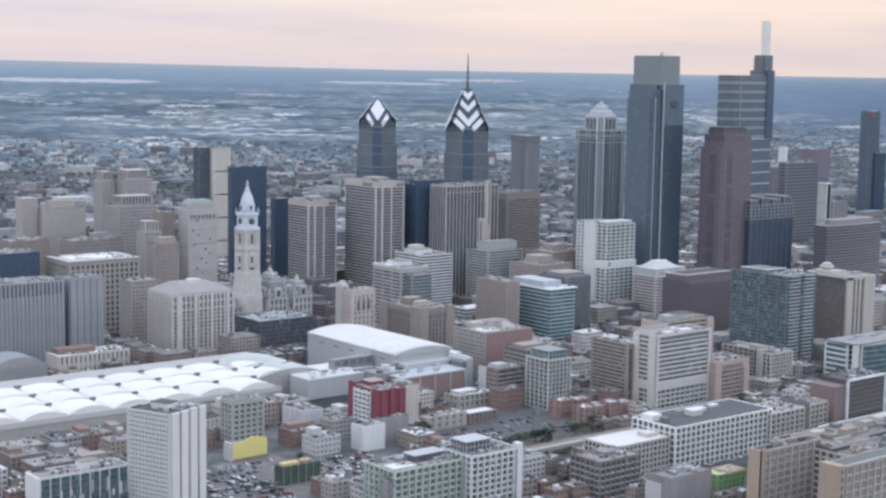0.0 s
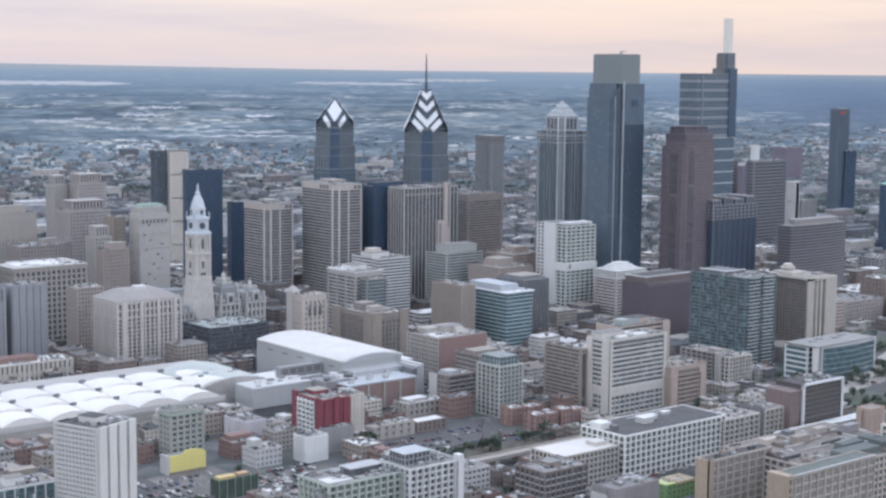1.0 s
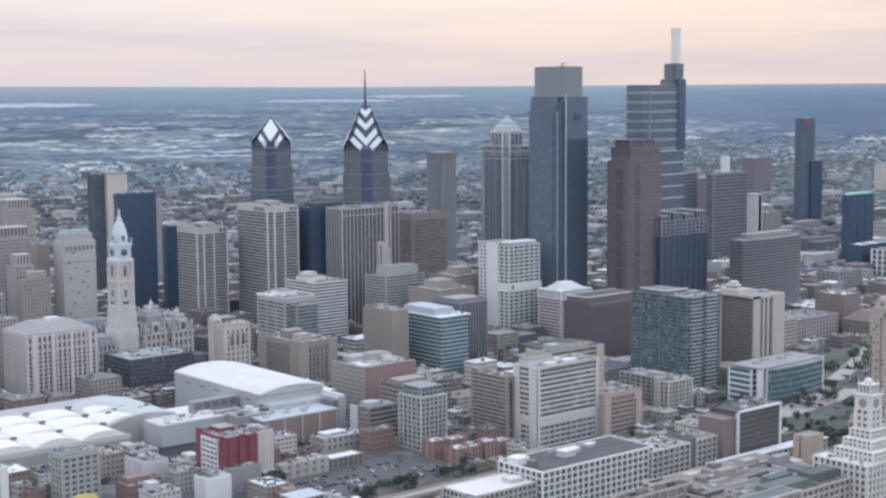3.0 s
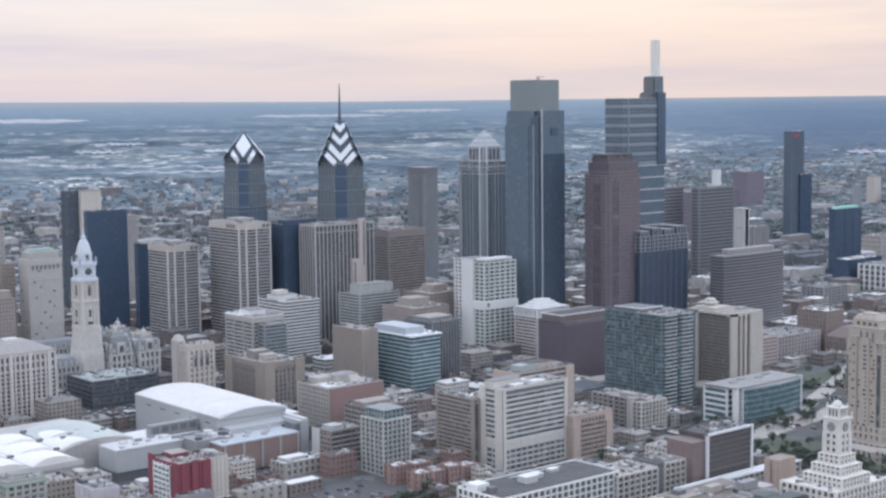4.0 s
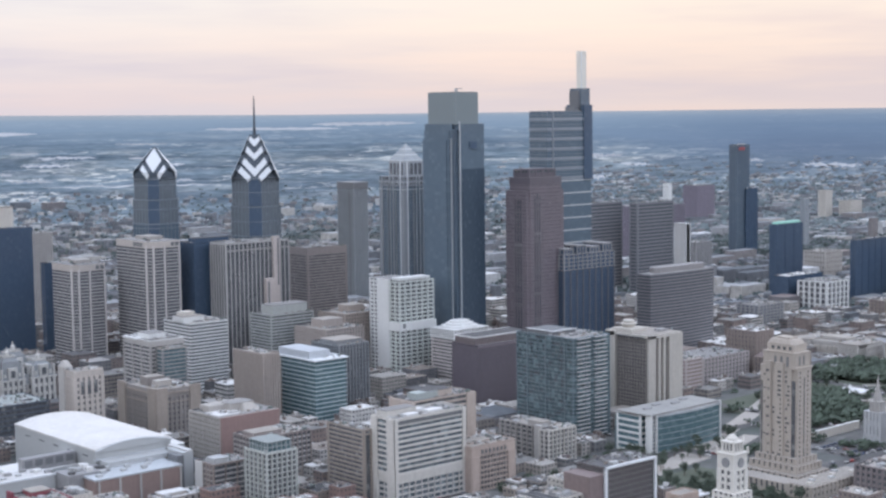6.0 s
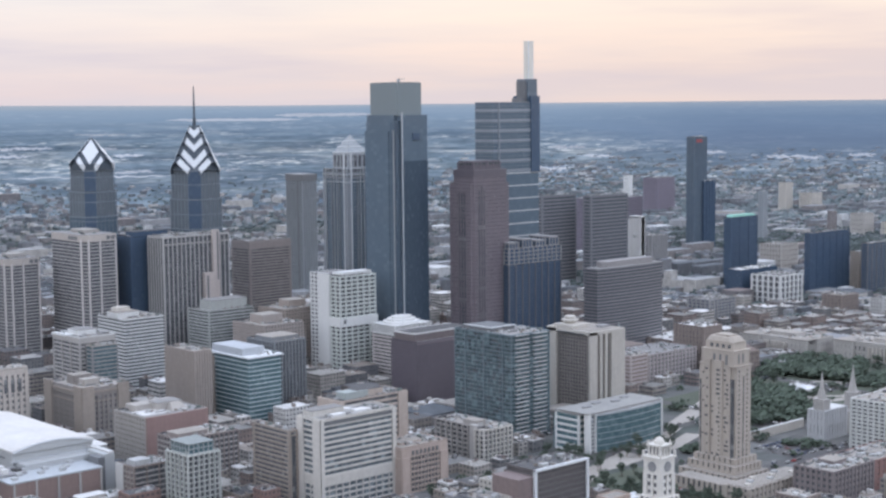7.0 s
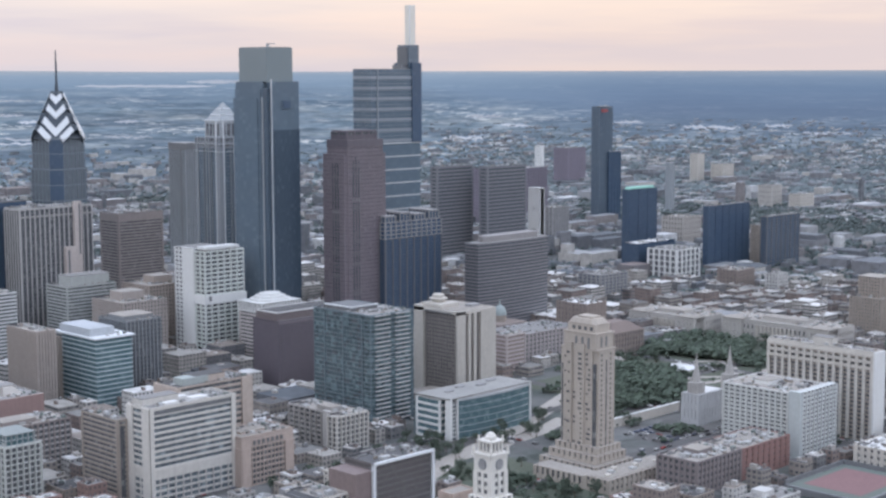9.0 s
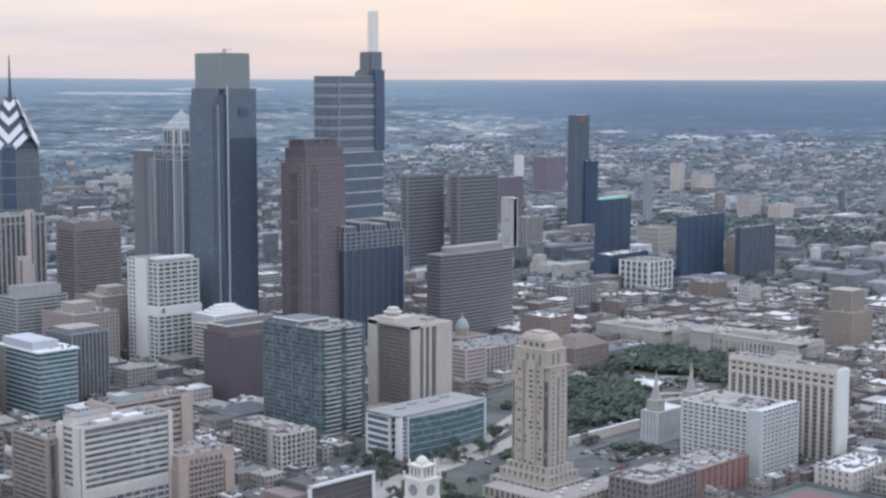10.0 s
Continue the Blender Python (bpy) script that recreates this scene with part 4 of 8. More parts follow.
for x0, y0, z1 in ((40, -15, 42), (-60, -15, 42), (14, -14, 47), (40, 78, 42), (-60, 78, 42), (40, 30, 44)):
    facade(hall, x0, y0, 20, 20, 0, 29, PALESTONE, GL_GREY, fh=7, sh=2.6, bay=4.6, pw=2.0, proud=0.7)
    bx("cornice", hall, x0 - 0.9, y0 - 0.9, 28.6, 21.8, 21.8, 1.2, PALESTONE)
    extrude("pavilion_roof", hall, [(x0, y0), (x0 + 20, y0), (x0 + 20, y0 + 20), (x0, y0 + 20)], 29.8, z1 - 3, SLATE, top=0.72, at=(x0 + 10, y0 + 10))
    extrude("roof_crown", hall, [(x0 + 2.8, y0 + 2.8), (x0 + 17.2, y0 + 2.8), (x0 + 17.2, y0 + 17.2), (x0 + 2.8, y0 + 17.2)], z1 - 3, z1, SLATE, top=0.6, at=(x0 + 10, y0 + 10))
    joined("roof_cresting", hall, [(x0 + 5, y0 + 5, z1, 10, 0.7, 1.6), (x0 + 5, y0 + 14.3, z1, 10, 0.7, 1.6), (x0 + 5, y0 + 5.7, z1, 0.7, 8.6, 1.6), (x0 + 14.3, y0 + 5.7, z1, 0.7, 8.6, 1.6)], PALESTONE)
    lathe("lantern", hall, [(1.7, z1), (1.5, z1 + 3.6), (2.3, z1 + 3.8), (0.6, z1 + 5.6), (0.15, z1 + 8.5)], PALESTONE, (x0 + 10, y0 + 10, 0), sides=10)
    for cx, cy in ((x0, y0), (x0 + 18.2, y0), (x0, y0 + 18.2)):
        bx("corner_turret", hall, cx, cy, 29.8, 1.8, 1.8, 9, PALESTONE)
    bx("great_dormer", hall, x0 + 6.2, y0 - 0.8, 29.8, 7.6, 5, 9.5, PALESTONE)
    bx("dormer_window", hall, x0 + 8.2, y0 - 1.1, 31.4, 3.6, 0.4, 5.6, GL_DARK)
    bx("great_dormer", hall, x0 - 0.8, y0 + 6.2, 29.8, 5, 7.6, 9.5, PALESTONE)
    bx("dormer_window", hall, x0 - 1.1, y0 + 8.2, 31.4, 0.4, 3.6, 5.6, GL_DARK)
    for dx in (2.6, 15.0):
        bx("small_dormer", hall, x0 + dx, y0 + 0.4, 30, 2.2, 3, 4.6, PALESTONE)
        bx("small_dormer", hall, x0 + 0.4, y0 + dx, 30, 3, 2.2, 4.6, PALESTONE)

# ---- the white newspaper clock tower ----
TERRACOTTA = surface("warm_white_terracotta", (0.67, 0.65, 0.615), vary=0.08)
clk = thing("clock_tower_building", 781, 467, "white terracotta office building with a stepped clock tower", "office building")
take(752, 448, 60, 45)
facade(clk, -20, -14, 44, 34, 0, 40, TERRACOTTA, GL_GREY, fh=3.5, sh=1.2, bay=3.6, pw=1.3, proud=0.4)
flat_roof(clk, -20, -14, 44, 34, 40, ROOFTAN, TERRACOTTA, units=3)
for half, z0, z1 in ((12.0, 40, 45.5), (9.0, 45.5, 50.5), (6.6, 50.5, 55.5)):
    facade(clk, -half, -half, 2 * half, 2 * half, z0, z1, TERRACOTTA, GL_GREY, fh=3, sh=1.2, bay=3, pw=1.2)
facade(clk, -5.0, -5.0, 10.0, 10.0, 55.5, 66, TERRACOTTA, GL_GREY, fh=3.6, sh=1.5, bay=5, pw=1.5, corner=2.2)
bx("clock_stage", clk, -5.0, -5.0, 66, 10.0, 10.0, 7.5, TERRACOTTA)
bx("cornice", clk, -5.7, -5.7, 73.5, 11.4, 11.4, 0.9, TERRACOTTA)
facade(clk, -3.6, -3.6, 7.2, 7.2, 74.4, 79, TERRACOTTA, GL_GREY, fh=4.6, sh=0.8, bay=2.4, pw=0.9)
bx("cornice", clk, -4.2, -4.2, 79, 8.4, 8.4, 0.8, TERRACOTTA)
lathe("lantern", clk, [(2.6, 79.8), (2.5, 81.4), (2.0, 81.6), (1.6, 82.4), (0.4, 83.0)], TERRACOTTA, sides=10)
for fx in (-3.9, 3.3):
    for fy in (-3.9, 3.3):
        bx("finial", clk, fx, fy, 79.8, 0.6, 0.6, 1.8, TERRACOTTA)
for fx in (-5.5, 4.7):
    for fy in (-5.5, 4.7):
        bx("finial", clk, fx, fy, 74.4, 0.8, 0.8, 2.4, TERRACOTTA)
for turn in (0, 90, 180, 270):
    for rad, mat, out in ((2.4, SLATE, 5.02), (1.9, GREY, 5.20)):
        lathe("clock_face", clk, [(rad, -0.15), (rad, 0.15)], mat, sides=20).matrix_local = Matrix.Rotation(radians(turn), 4, "Z") @ Matrix.Translation((0, -out, 69.8)) @ Matrix.Rotation(radians(90), 4, "X")

# ---- convention centre ----
con = thing("convention_hall", 658.3, 867, "convention hall with a shallow white arched roof and pale blue walls", "convention hall")
take(580, 830, 132, 152)
VAULTWHITE = surface("vault_membrane", (0.61, 0.597, 0.585), vary=0.14, stain=0.05)
PALEBLUE = surface("pale_blue_metal_wall", (0.43, 0.445, 0.455), rough=0.6, vary=0.08)


def arch_roof(name, root, x, y, w, d, z, rise, mat, thick=0.8, steps=14, label=""):
    v, f = [], []
    for j, yy in enumerate((y, y + d)):
        for i in range(steps + 1):
            u = 2 * i / steps - 1
            v.append((x + w * i / steps, yy, z + rise * (1 - u * u) + thick))
        for i in range(steps + 1):
            u = 2 * i / steps - 1
            v.append((x + w * i / steps, yy, z + rise * (1 - u * u) * 0.96 if thick < 5 else z))
    n = 2 * (steps + 1)
    s = steps + 1
    for i in range(steps):
        f += [(i, i + 1, n + i + 1, n + i), (i, s + i, s + i + 1, i + 1), (n + i + 1, n + s + i + 1, n + s + i, n + i), (s + i + 1, s + i, n + s + i, n + s + i + 1)]
    f += [(0, n, n + s, s), (steps, s + steps, n + s + steps, n + steps)]
    return put(name, raw(name, v, f, mat), root, label=label)


bx("hall_wall", con, 0, 0, 0, 54, 113, 28.0, PALEBLUE)
arch_roof("arched_roof", con, -0.6, -0.7, 55.2, 113, 28.4, 3.6, VAULTWHITE, thick=1.1, label="white membrane arch roof")
upright("gable_end", con, [(0, 27.6)] + [(54 * i / 24, 28.4 + 4.2 * (1 - (2 * i / 24 - 1) ** 2)) for i in range(25)] + [(54, 27.6)], -1.0, 1.6, PALEBLUE)
upright("gable_lip", con, [(54.4 * i / 24 - 0.2, 28.9 + 4.2 * (1 - (2 * i / 24 - 1) ** 2)) for i in range(25)] + [(54.4 * i / 24 - 0.2, 28.2 + 4.2 * (1 - (2 * i / 24 - 1) ** 2)) for i in range(24, -1, -1)], -1.5, 0.6, SILVER)
bx("ledge", con, -1, -1.6, 22.6, 56, 3, 0.5, STEEL)
for i in range(5):
    bx("wall_vent", con, -0.3, 10 + 20 * i, 23.5, 0.4, 7, 0.9, DARKGREY)
bx("podium", con, -19, -34.8, 0, 59.7, 34, 18.6, surface("rosy_podium_brick", (0.27, 0.20, 0.185), vary=0.15), "rosy brick podium")
bx("podium_cap", con, -19.4, -35.2, 18.6, 60.6, 34.5, 1.0, STEEL)
for i in range(5):
    bx("podium_pilaster", con, -17.5 + 14.2 * i, -35.4, 0, 1.3, 0.7, 18.6, CONCRETE)
for i in range(8):
    bx("rooftop_unit", con, -15 + 6.3 * i, -30 + (i * 7) % 17, 19.6, 3.6, 3, 1.4 + 0.4 * (i % 3), METALBOX)
bx("link_roof", con, 2, -12, 19.6, 50, 11.5, 3.2, PALEBLUE)
bx("stair_tower", con, 46.0, -27, 0, 8, 20, 24.6, PALEBLUE)
bx("dark_slot", con, 41.4, -29, 0, 4.6, 12, 23.5, DARKGREY)
bx("end_pier", con, 50, -26.5, 0, 4.0, 24, 25.6, GREYWHITE)
bx("side_block", con, 54, -2, 0, 9, 60, 24, PALEBLUE)
bx("side_roof", con, 53.4, -2.4, 24, 10, 61, 0.6, ROOFWHITE)
bx("low_wing", con, -77.5, -4, 5.5, 48, 24, 13.9, PALEBLUE)
bx("low_wing_base", con, -76.5, -2.5, 0, 46, 22, 5.5, DARKGREY)
bx("low_wing_roof", con, -77, -3.5, 19.4, 47, 23, 0.4, surface("pale_grey_membrane", (0.50, 0.50, 0.50), vary=0.2))
bx("low_wing_rim", con, -77.9, -4.4, 19.4, 48.8, 0.7, 1.1, SILVER)
bx("rear_wing", con, -70, 20.4, 0, 69, 30, 17, PALEBLUE)
bx("rear_wing_roof", con, -69.5, 21, 17, 68, 29, 0.4, ROOFWHITE)
for i in range(10):
    bx("rooftop_unit", con, -72 + (i * 17) % 40, 0 + (i * 11) % 15, 19.8, 3 + i % 3, 2.6, 1.2 + 0.4 * (i % 3), (METALBOX, GREY, ROOFWHITE)[i % 3])
bx("plant_screen", con, -38, 23, 17.4, 36, 6, 8.0, GREY)
for i in range(5):
    bx("screen_opening", con, -36.5 + 7 * i, 22.8, 20, 5, 0.4, 4.2, DARKGREY)
bx("plant_deck", con, -29, -20, 0, 28, 18, 21.0, GREY)
for i in range(9):
    bx("rooftop_unit", con, -27 + (i * 7) % 22, -18 + (i * 5) % 13, 21, 3.8, 3, 1.4 + 0.6 * (i % 3), (ROOFDARK, METALBOX, ROOFWHITE)[i % 3])
shed = thing("exhibition_shed", 340, 866, "long exhibition shed with rows of white billowing roof vaults", "convention hall")
take(335, 862, 285, 130)
CELL = 31.0


def pillow(w, d, rise, n=10):
    """One vault: arched across, dying down towards its rear edge."""
    v, f = [], []
    for j in range(n + 1):
        for i in range(n + 1):
            u, q = 2 * i / n - 1, j / n
            v.append((w * i / n, d * q, rise * max(0.0, 1 - abs(u) ** 2.2) * (1 - 0.55 * q * q)))
    for j in range(n):
        for i in range(n):
            k = j * (n + 1) + i
            f.append((k, k + 1, k + n + 2, k + n + 1))
    base = len(v)
    v += [(w * i / n, 0, -1.5) for i in range(n + 1)]
    f += [(base + i, base + i + 1, i + 1, i) for i in range(n)]
    return v, f


v, f = pillow(CELL - 0.6, CELL + 1.5, 4.2)
VAULT = raw("roof_vault", v, f, surface("bright_vault_membrane", (0.72, 0.70, 0.675), vary=0.1, stain=0.05))
bx("shed_wall", shed, 0, 0, 0, CELL * 7.1, CELL * 3.9, 16.5, CONCRETE)
bx("shed_wall", shed, CELL * 7.1, CELL, 0, CELL * 1.5, CELL * 2.9, 16.5, CONCRETE)
bx("rear_roof", shed, 0, CELL * 3.0, 16.5, CELL * 8.6, CELL * 0.95, 1.2, CONCRETE)
for j in range(3):
    for i in range(8 if j else 7):
        put("roof_vault", VAULT, shed, (i * CELL + j * 3.0, 1 + j * CELL, 18.0 - j * 0.3))
        bx("roof_vent", shed, i * CELL + j * 3 + CELL * 0.93, 1 + j * CELL + CELL * 0.96, 18.5, 4.0, 2.2, 1.5, DARKGREY)
bx("front_fascia", shed, -0.5, -0.6, 14.5, CELL * 7.1, 0.6, 3.5, GREYWHITE)
upright("vault_end", shed, [(CELL * 7.2, 16.6)] + [(CELL * (7.2 + 1.6 * i / 14), 17.4 + 4.3 * (1 - (2 * i / 14 - 1) ** 2)) for i in range(15)] + [(CELL * 8.8, 16.6)], CELL * 1.0 - 0.3, 0.8, CONCRETE)
arch_roof("end_vault", shed, CELL * 7.2, CELL * 1.0, CELL * 1.6, CELL * 2.2, 17.2, 4.0, surface("green_white_membrane", (0.50, 0.53, 0.51)))
for i in range(5):
    bx("roof_vent", shed, CELL * 7.4 + i * 8, CELL * (1.6 + 0.2 * (i % 3)), 20.6, 3, 2.2, 1.4, DARKGREY)

# ---- nearer blocks ----
WHITEBRICK = surface("white_glazed_brick", (0.62, 0.62, 0.61), vary=0.08)
apt = block("apartment_tower", "grey-white concrete apartment tower with ribbed end wall", 377.5, 692, 29, 30, 54, WHITEBRICK, glass("pale_curtained_glass", (0.20, 0.205, 0.215), (0.40, 0.405, 0.41), share=0.5), ROOFDARK, rz=20, fh=2.6, sh=1.5, bay=2.4, pw=0.5, proud=0.12, corner=1.2, house=(0.3, 0.3, 0.3, 0.4, 3.5), units=6)
for i in range(4):
    bx("broad_rib", apt, 1.0 + 7.3 * i, -1.2, 0, 5.4, 1.3, 55.2, WHITEBRICK)
    bx("window_slot", apt, 6.5 + 7.3 * min(i, 2.9), -0.35, 2, 1.0, 0.3, 51, GREY)
sot = block("small_office_tower", "weathered grey-green office tower with tripartite windows", 478.2, 796, 23.6, 14, 29.8, surface("green_grey_masonry", (0.40, 0.42, 0.39)), GL_GREY, fh=3.3, sh=1.5, bay=4.4, pw=1.6, crown=2.4, house=(0.2, 0.3, 0.5, 0.5, 2.4))
bx("cornice", sot, -0.7, -0.7, 27.2, 25, 15.4, 0.8, VERDIGRIS)
bx("cornice", sot, -0.6, -0.6, 21.2, 24.8, 15.2, 0.5, CONCRETE)
red = block("red_apartment_block", "crimson apartment block with a white grid of balconies", 564.6, 760, 22.5, 30.8, 31.5, CRIMSON, GL_DARK, ROOFTAN, fh=3.0, sh=2.6, bay=6, pw=3.2, proud=0.3, inset=0.3, units=5, house=(0.3, 0.55, 0.5, 0.35, 2.6))
for i in range(10):
    bx("balcony", red, -1.7, 6, 1.4 + 3.05 * i, 1.8, 18.6, 1.15, WHITE)
bx("balcony_recess", red, -0.42, 6, 1, 0.3, 18.6, 29.5, DARKGREY)
for i in range(5):
    bx("balcony_wall", red, -1.6, 6 + 4.5 * i, 1, 1.4, 0.5, 30, WHITE)
bx("red_pier", red, -1.2, 24.8, 0, 1.4, 6.2, 34.2, CRIMSON)
bx("red_pier", red, -1.0, -0.6, 0, 1.2, 5.2, 33.4, CRIMSON)
for i in range(3):
    bx("red_fin", red, 2.5 + 7.2 * i, -0.9, 0, 4.0, 0.7, 32.6 + 0.8 * (i % 2), CRIMSON)
bx("pale_base", red, 0, -0.7, 0, 22.5, 0.5, 5, surface("pale_rose_panel", (0.42, 0.30, 0.29)))
PINKTAN = surface("rosy_blank_precast", (0.46, 0.395, 0.355))
GRIDWHITE = surface("white_grid_concrete", (0.60, 0.58, 0.55))
block("cream_neighbour_block", "cream rendered block with a crowded dark roof", 588.2, 764, 13, 22, 31, CREAM, GL_GREY, ROOFDARK, fh=3.0, sh=2.2, bay=3.2, pw=2.2, units=8)
block("concrete_grid_block", "concrete block with a white grid over dark square windows", 920.5, 728, 26.5, 9, 22.6, GRIDWHITE, GL_DARK, ROOFTAN, fh=3.0, sh=0.6, bay=3.8, pw=0.6, proud=0.5, inset=1.0, units=3)
gwing = block("grid_wing", "long concrete wing with stacked balconies", 926, 738, 20, 44, 22.4, surface("grey_tan_concrete", (0.36, 0.345, 0.335)), GL_DARK, ROOFTAN, fh=3.0, sh=1.1, bay=5.5, pw=0.7, proud=0.5, inset=1.2, units=8, house=(0.1, 0.1, 0.4, 0.3, 3))
bx("stair_shaft", gwing, -3.0, 0.5, 0, 3.2, 6, 24.5, CONCRETE)
HOSP = surface("pale_hospital_precast", (0.60, 0.58, 0.55))
HOSPGLASS = glass("hospital_glass", (0.10, 0.118, 0.135), (0.30, 0.35, 0.375), bay=3.0, share=0.45)
hos = thing("hospital_tower", 776, 714.4, "beige hospital tower with ribbon windows and blank end piers", "hospital")
take(776, 714, 57, 23)
facade(hos, 0, 0, 56.6, 22.4, 0, 14.0, HOSP, HOSPGLASS, fh=3.5, sh=1.1, bay=5.2, pw=0.5, proud=0.15)
bx("blank_band", hos, -0.2, -0.2, 14.0, 57, 22.8, 5.4, HOSP)
facade(hos, 0, 0, 56.6, 22.4, 19.4, 52.4, HOSP, HOSPGLASS, fh=3.3, sh=1.3, bay=60, pw=2.0, proud=0.4)
flat_roof(hos, 0, 0, 56.6, 22.4, 52.8, ROOFGREY, HOSP, 1.6, 9, (0.04, 0.5, 0.42, 0.42, 4.0))
bx("louvre_band", hos, 2.2, -0.3, 50.2, 52, 0.5, 1.7, DARKGREY)
bx("blank_pier", hos, -0.8, -0.5, 0, 0.9, 8.2, 53.6, HOSP)
bx("blank_pier", hos, -0.8, 17.0, 0, 0.9, 5.8, 53.6, HOSP)
bx("blank_pier", hos, -0.8, -0.7, 0, 2.6, 0.9, 53.6, HOSP)
bx("blank_pier", hos, 54.0, -0.7, 0, 2.9, 0.9, 54.4, HOSP)
for rx0, ry0, rw0, rd0 in ((12, 3, 9, 5), (30, 4, 11, 6), (26, 12, 7, 5)):
    bx("roof_skylight", hos, rx0, ry0, 53.1, rw0, rd0, 1.8, ROOFWHITE)
hrw = block("hospital_rear_wing", "rosy beige rear wing with a flat roof and ribbon windows", 812, 740, 52.6, 24, 55.5, surface("rosy_tan_precast", (0.45, 0.385, 0.345)), GL_DARK, ROOFDARK, fh=3.4, sh=1.5, bay=60, pw=2.0, house=(0.3, 0.2, 0.4, 0.5, 4), units=6)
bx("blank_pier", hrw, 45, -0.7, 0, 7.8, 1.0, 56, PINKTAN)
bx("blank_pier", hrw, -0.7, -0.5, 0, 1.0, 24, 56, PINKTAN)
bx("roof_screen", hrw, 6, 4, 55.8, 18, 9, 4.2, surface("grey_green_screen", (0.36, 0.40, 0.40)))
tsl = block("tan_slab", "tan slab building with close rows of windows", 768.6, 735.8, 7.0, 36.8, 44.6, TAN, GL_GREY, ROOFTAN, fh=2.75, sh=1.3, bay=60, pw=1.6, proud=0.2)
bx("dark_recess", tsl, 1.6, -0.4, 2, 2.6, 0.3, 40, GL_DARK)
gridb = block("white_grid_block", "pale apartment block with deep white window grid and glass penthouse", 713.1, 758.8, 22.2, 23.5, 35.4, surface("pale_green_grey_frame", (0.55, 0.57, 0.55)), GL_DARK, ROOFGREY, fh=3.2, sh=0.55, bay=3.7, pw=0.55, proud=0.5, inset=1.0, units=4, bay2=4.6)
facade(gridb, 2.2, 2.2, 17, 19, 35.6, 41.4, surface("grey_blue_frame", (0.40, 0.44, 0.45)), GL_TEAL, fh=2.9, sh=0.5, bay=3.2, pw=0.4)
bx("penthouse_roof", gridb, 1.8, 1.8, 41.4, 17.8, 19.8, 0.6, surface("grey_green_roof_sheet", (0.28, 0.31, 0.31)))
block("grid_rear_block", "brick block with pale window frames and a stepped roof", 744, 816, 44, 26, 30.5, surface("rose_grey_brick", (0.28, 0.245, 0.24), vary=0.2), GL_DARK, ROOFTAN, fh=3.2, sh=1.1, bay=3.8, pw=0.9, spandrel=CONCRETE, house=(0.05, 0.2, 0.5, 0.5, 2.5), units=8)
lmb = block("low_mixed_block", "low dark brick block with white framed windows", 702.5, 800.8, 25.9, 20.5, 23, DULLBRICK, GL_DARK, ROOFGREY, fh=3.2, sh=0.8, bay=8, pw=0.6, spandrel=CONCRETE, units=8, bay2=4.0, pw2=1.6)
bx("white_flank", lmb, -0.6, 12, 0, 0.7, 8.6, 23.6, GREYWHITE)
bx("roof_shed", lmb, 3, 4, 23.3, 10, 9, 3.0, (METALBOX))
framed = block("framed_office_block", "dark glass office block edged by a broad white frame", 823, 587, 42, 22, 37.8, surface("smoked_panel", (0.135, 0.128, 0.13), rough=0.4), glass("smoked_glass", (0.12, 0.115, 0.118), (0.16, 0.152, 0.155)), ROOFDARK, fh=3.2, sh=0.7, bay=60, pw=0.4, units=3)
bx("white_frame_post", framed, -1.0, -1.0, 0, 1.6, 1.6, 39, SILVER)
bx("white_frame_post", framed, 40.6, -1.0, 0, 1.6, 1.2, 39, SILVER)
bx("white_frame_beam", framed, -1.0, -1.1, 37.6, 43.2, 1.4, 1.4, SILVER)
bx("brick_side", framed, -12, 1, 0, 12, 20, 35, surface("dull_rose_brick", (0.235, 0.185, 0.18), vary=0.2))
PINKPRE = surface("pink_precast", (0.46, 0.38, 0.34))
pnk = block("pink_office_block", "pink precast office block with a recessed window bay", 832, 708, 37.6, 26, 28.6, PINKPRE, GL_DARK, ROOFTAN, fh=3.1, sh=1.0, bay=38, pw=6.4, proud=0.6, crown=6.0, house=(0.15, 0.3, 0.5, 0.3, 1.0))
for i in range(7):
    bx("top_slot", pnk, 8 + 3.3 * i, -0.75, 23.8, 1.5, 0.4, 2.6, DARKGREY)
bx("white_roof_patch", pnk, 12, 10, 28.6, 14, 8, 0.3, ROOFWHITE)
for i in range(9):
    bx("mullion", pnk, 7.4 + 2.75 * i, -0.1, 0, 0.45, 0.5, 22.0, PINKPRE)
term = block("white_warehouse_lofts", "long white loft warehouse with a dense grid of windows", 664.5, 594.5, 90.9, 36, 26.4, surface("fresh_white_paint", (0.80, 0.80, 0.79), vary=0.06), glass("loft_sash_glass", (0.10, 0.112, 0.112), (0.28, 0.30, 0.29), bay=1.5, floor_h=1.6, share=0.35), ROOFDARK, fh=3.75, sh=0.75, bay=4.55, pw=0.75, proud=0.35, units=0)
for lx, ly, lw, ld, lh in ((32, 15, 9, 7, 3.4), (38, 20, 12, 6, 2.2), (60, 24, 6, 4, 1.6)):
    bx("roof_house", term, lx, ly, 26.6, lw, ld, lh, GREYWHITE)
    bx("roof_house_cap", term, lx - 0.3, ly - 0.3, 26.6 + lh, lw + 0.6, ld + 0.6, 0.4, ROOFWHITE)
bx("white_stair_head", term, 0.2, 20, 26.4, 9, 9, 4.2, WHITE)
bx("dark_tank", term, 3.5, 12, 26.6, 4.2, 4.2, 3.6, DARKGREY)
bx("roof_walkway", term, 34, 30.5, 26.65, 40, 1.2, 0.5, METALBOX)
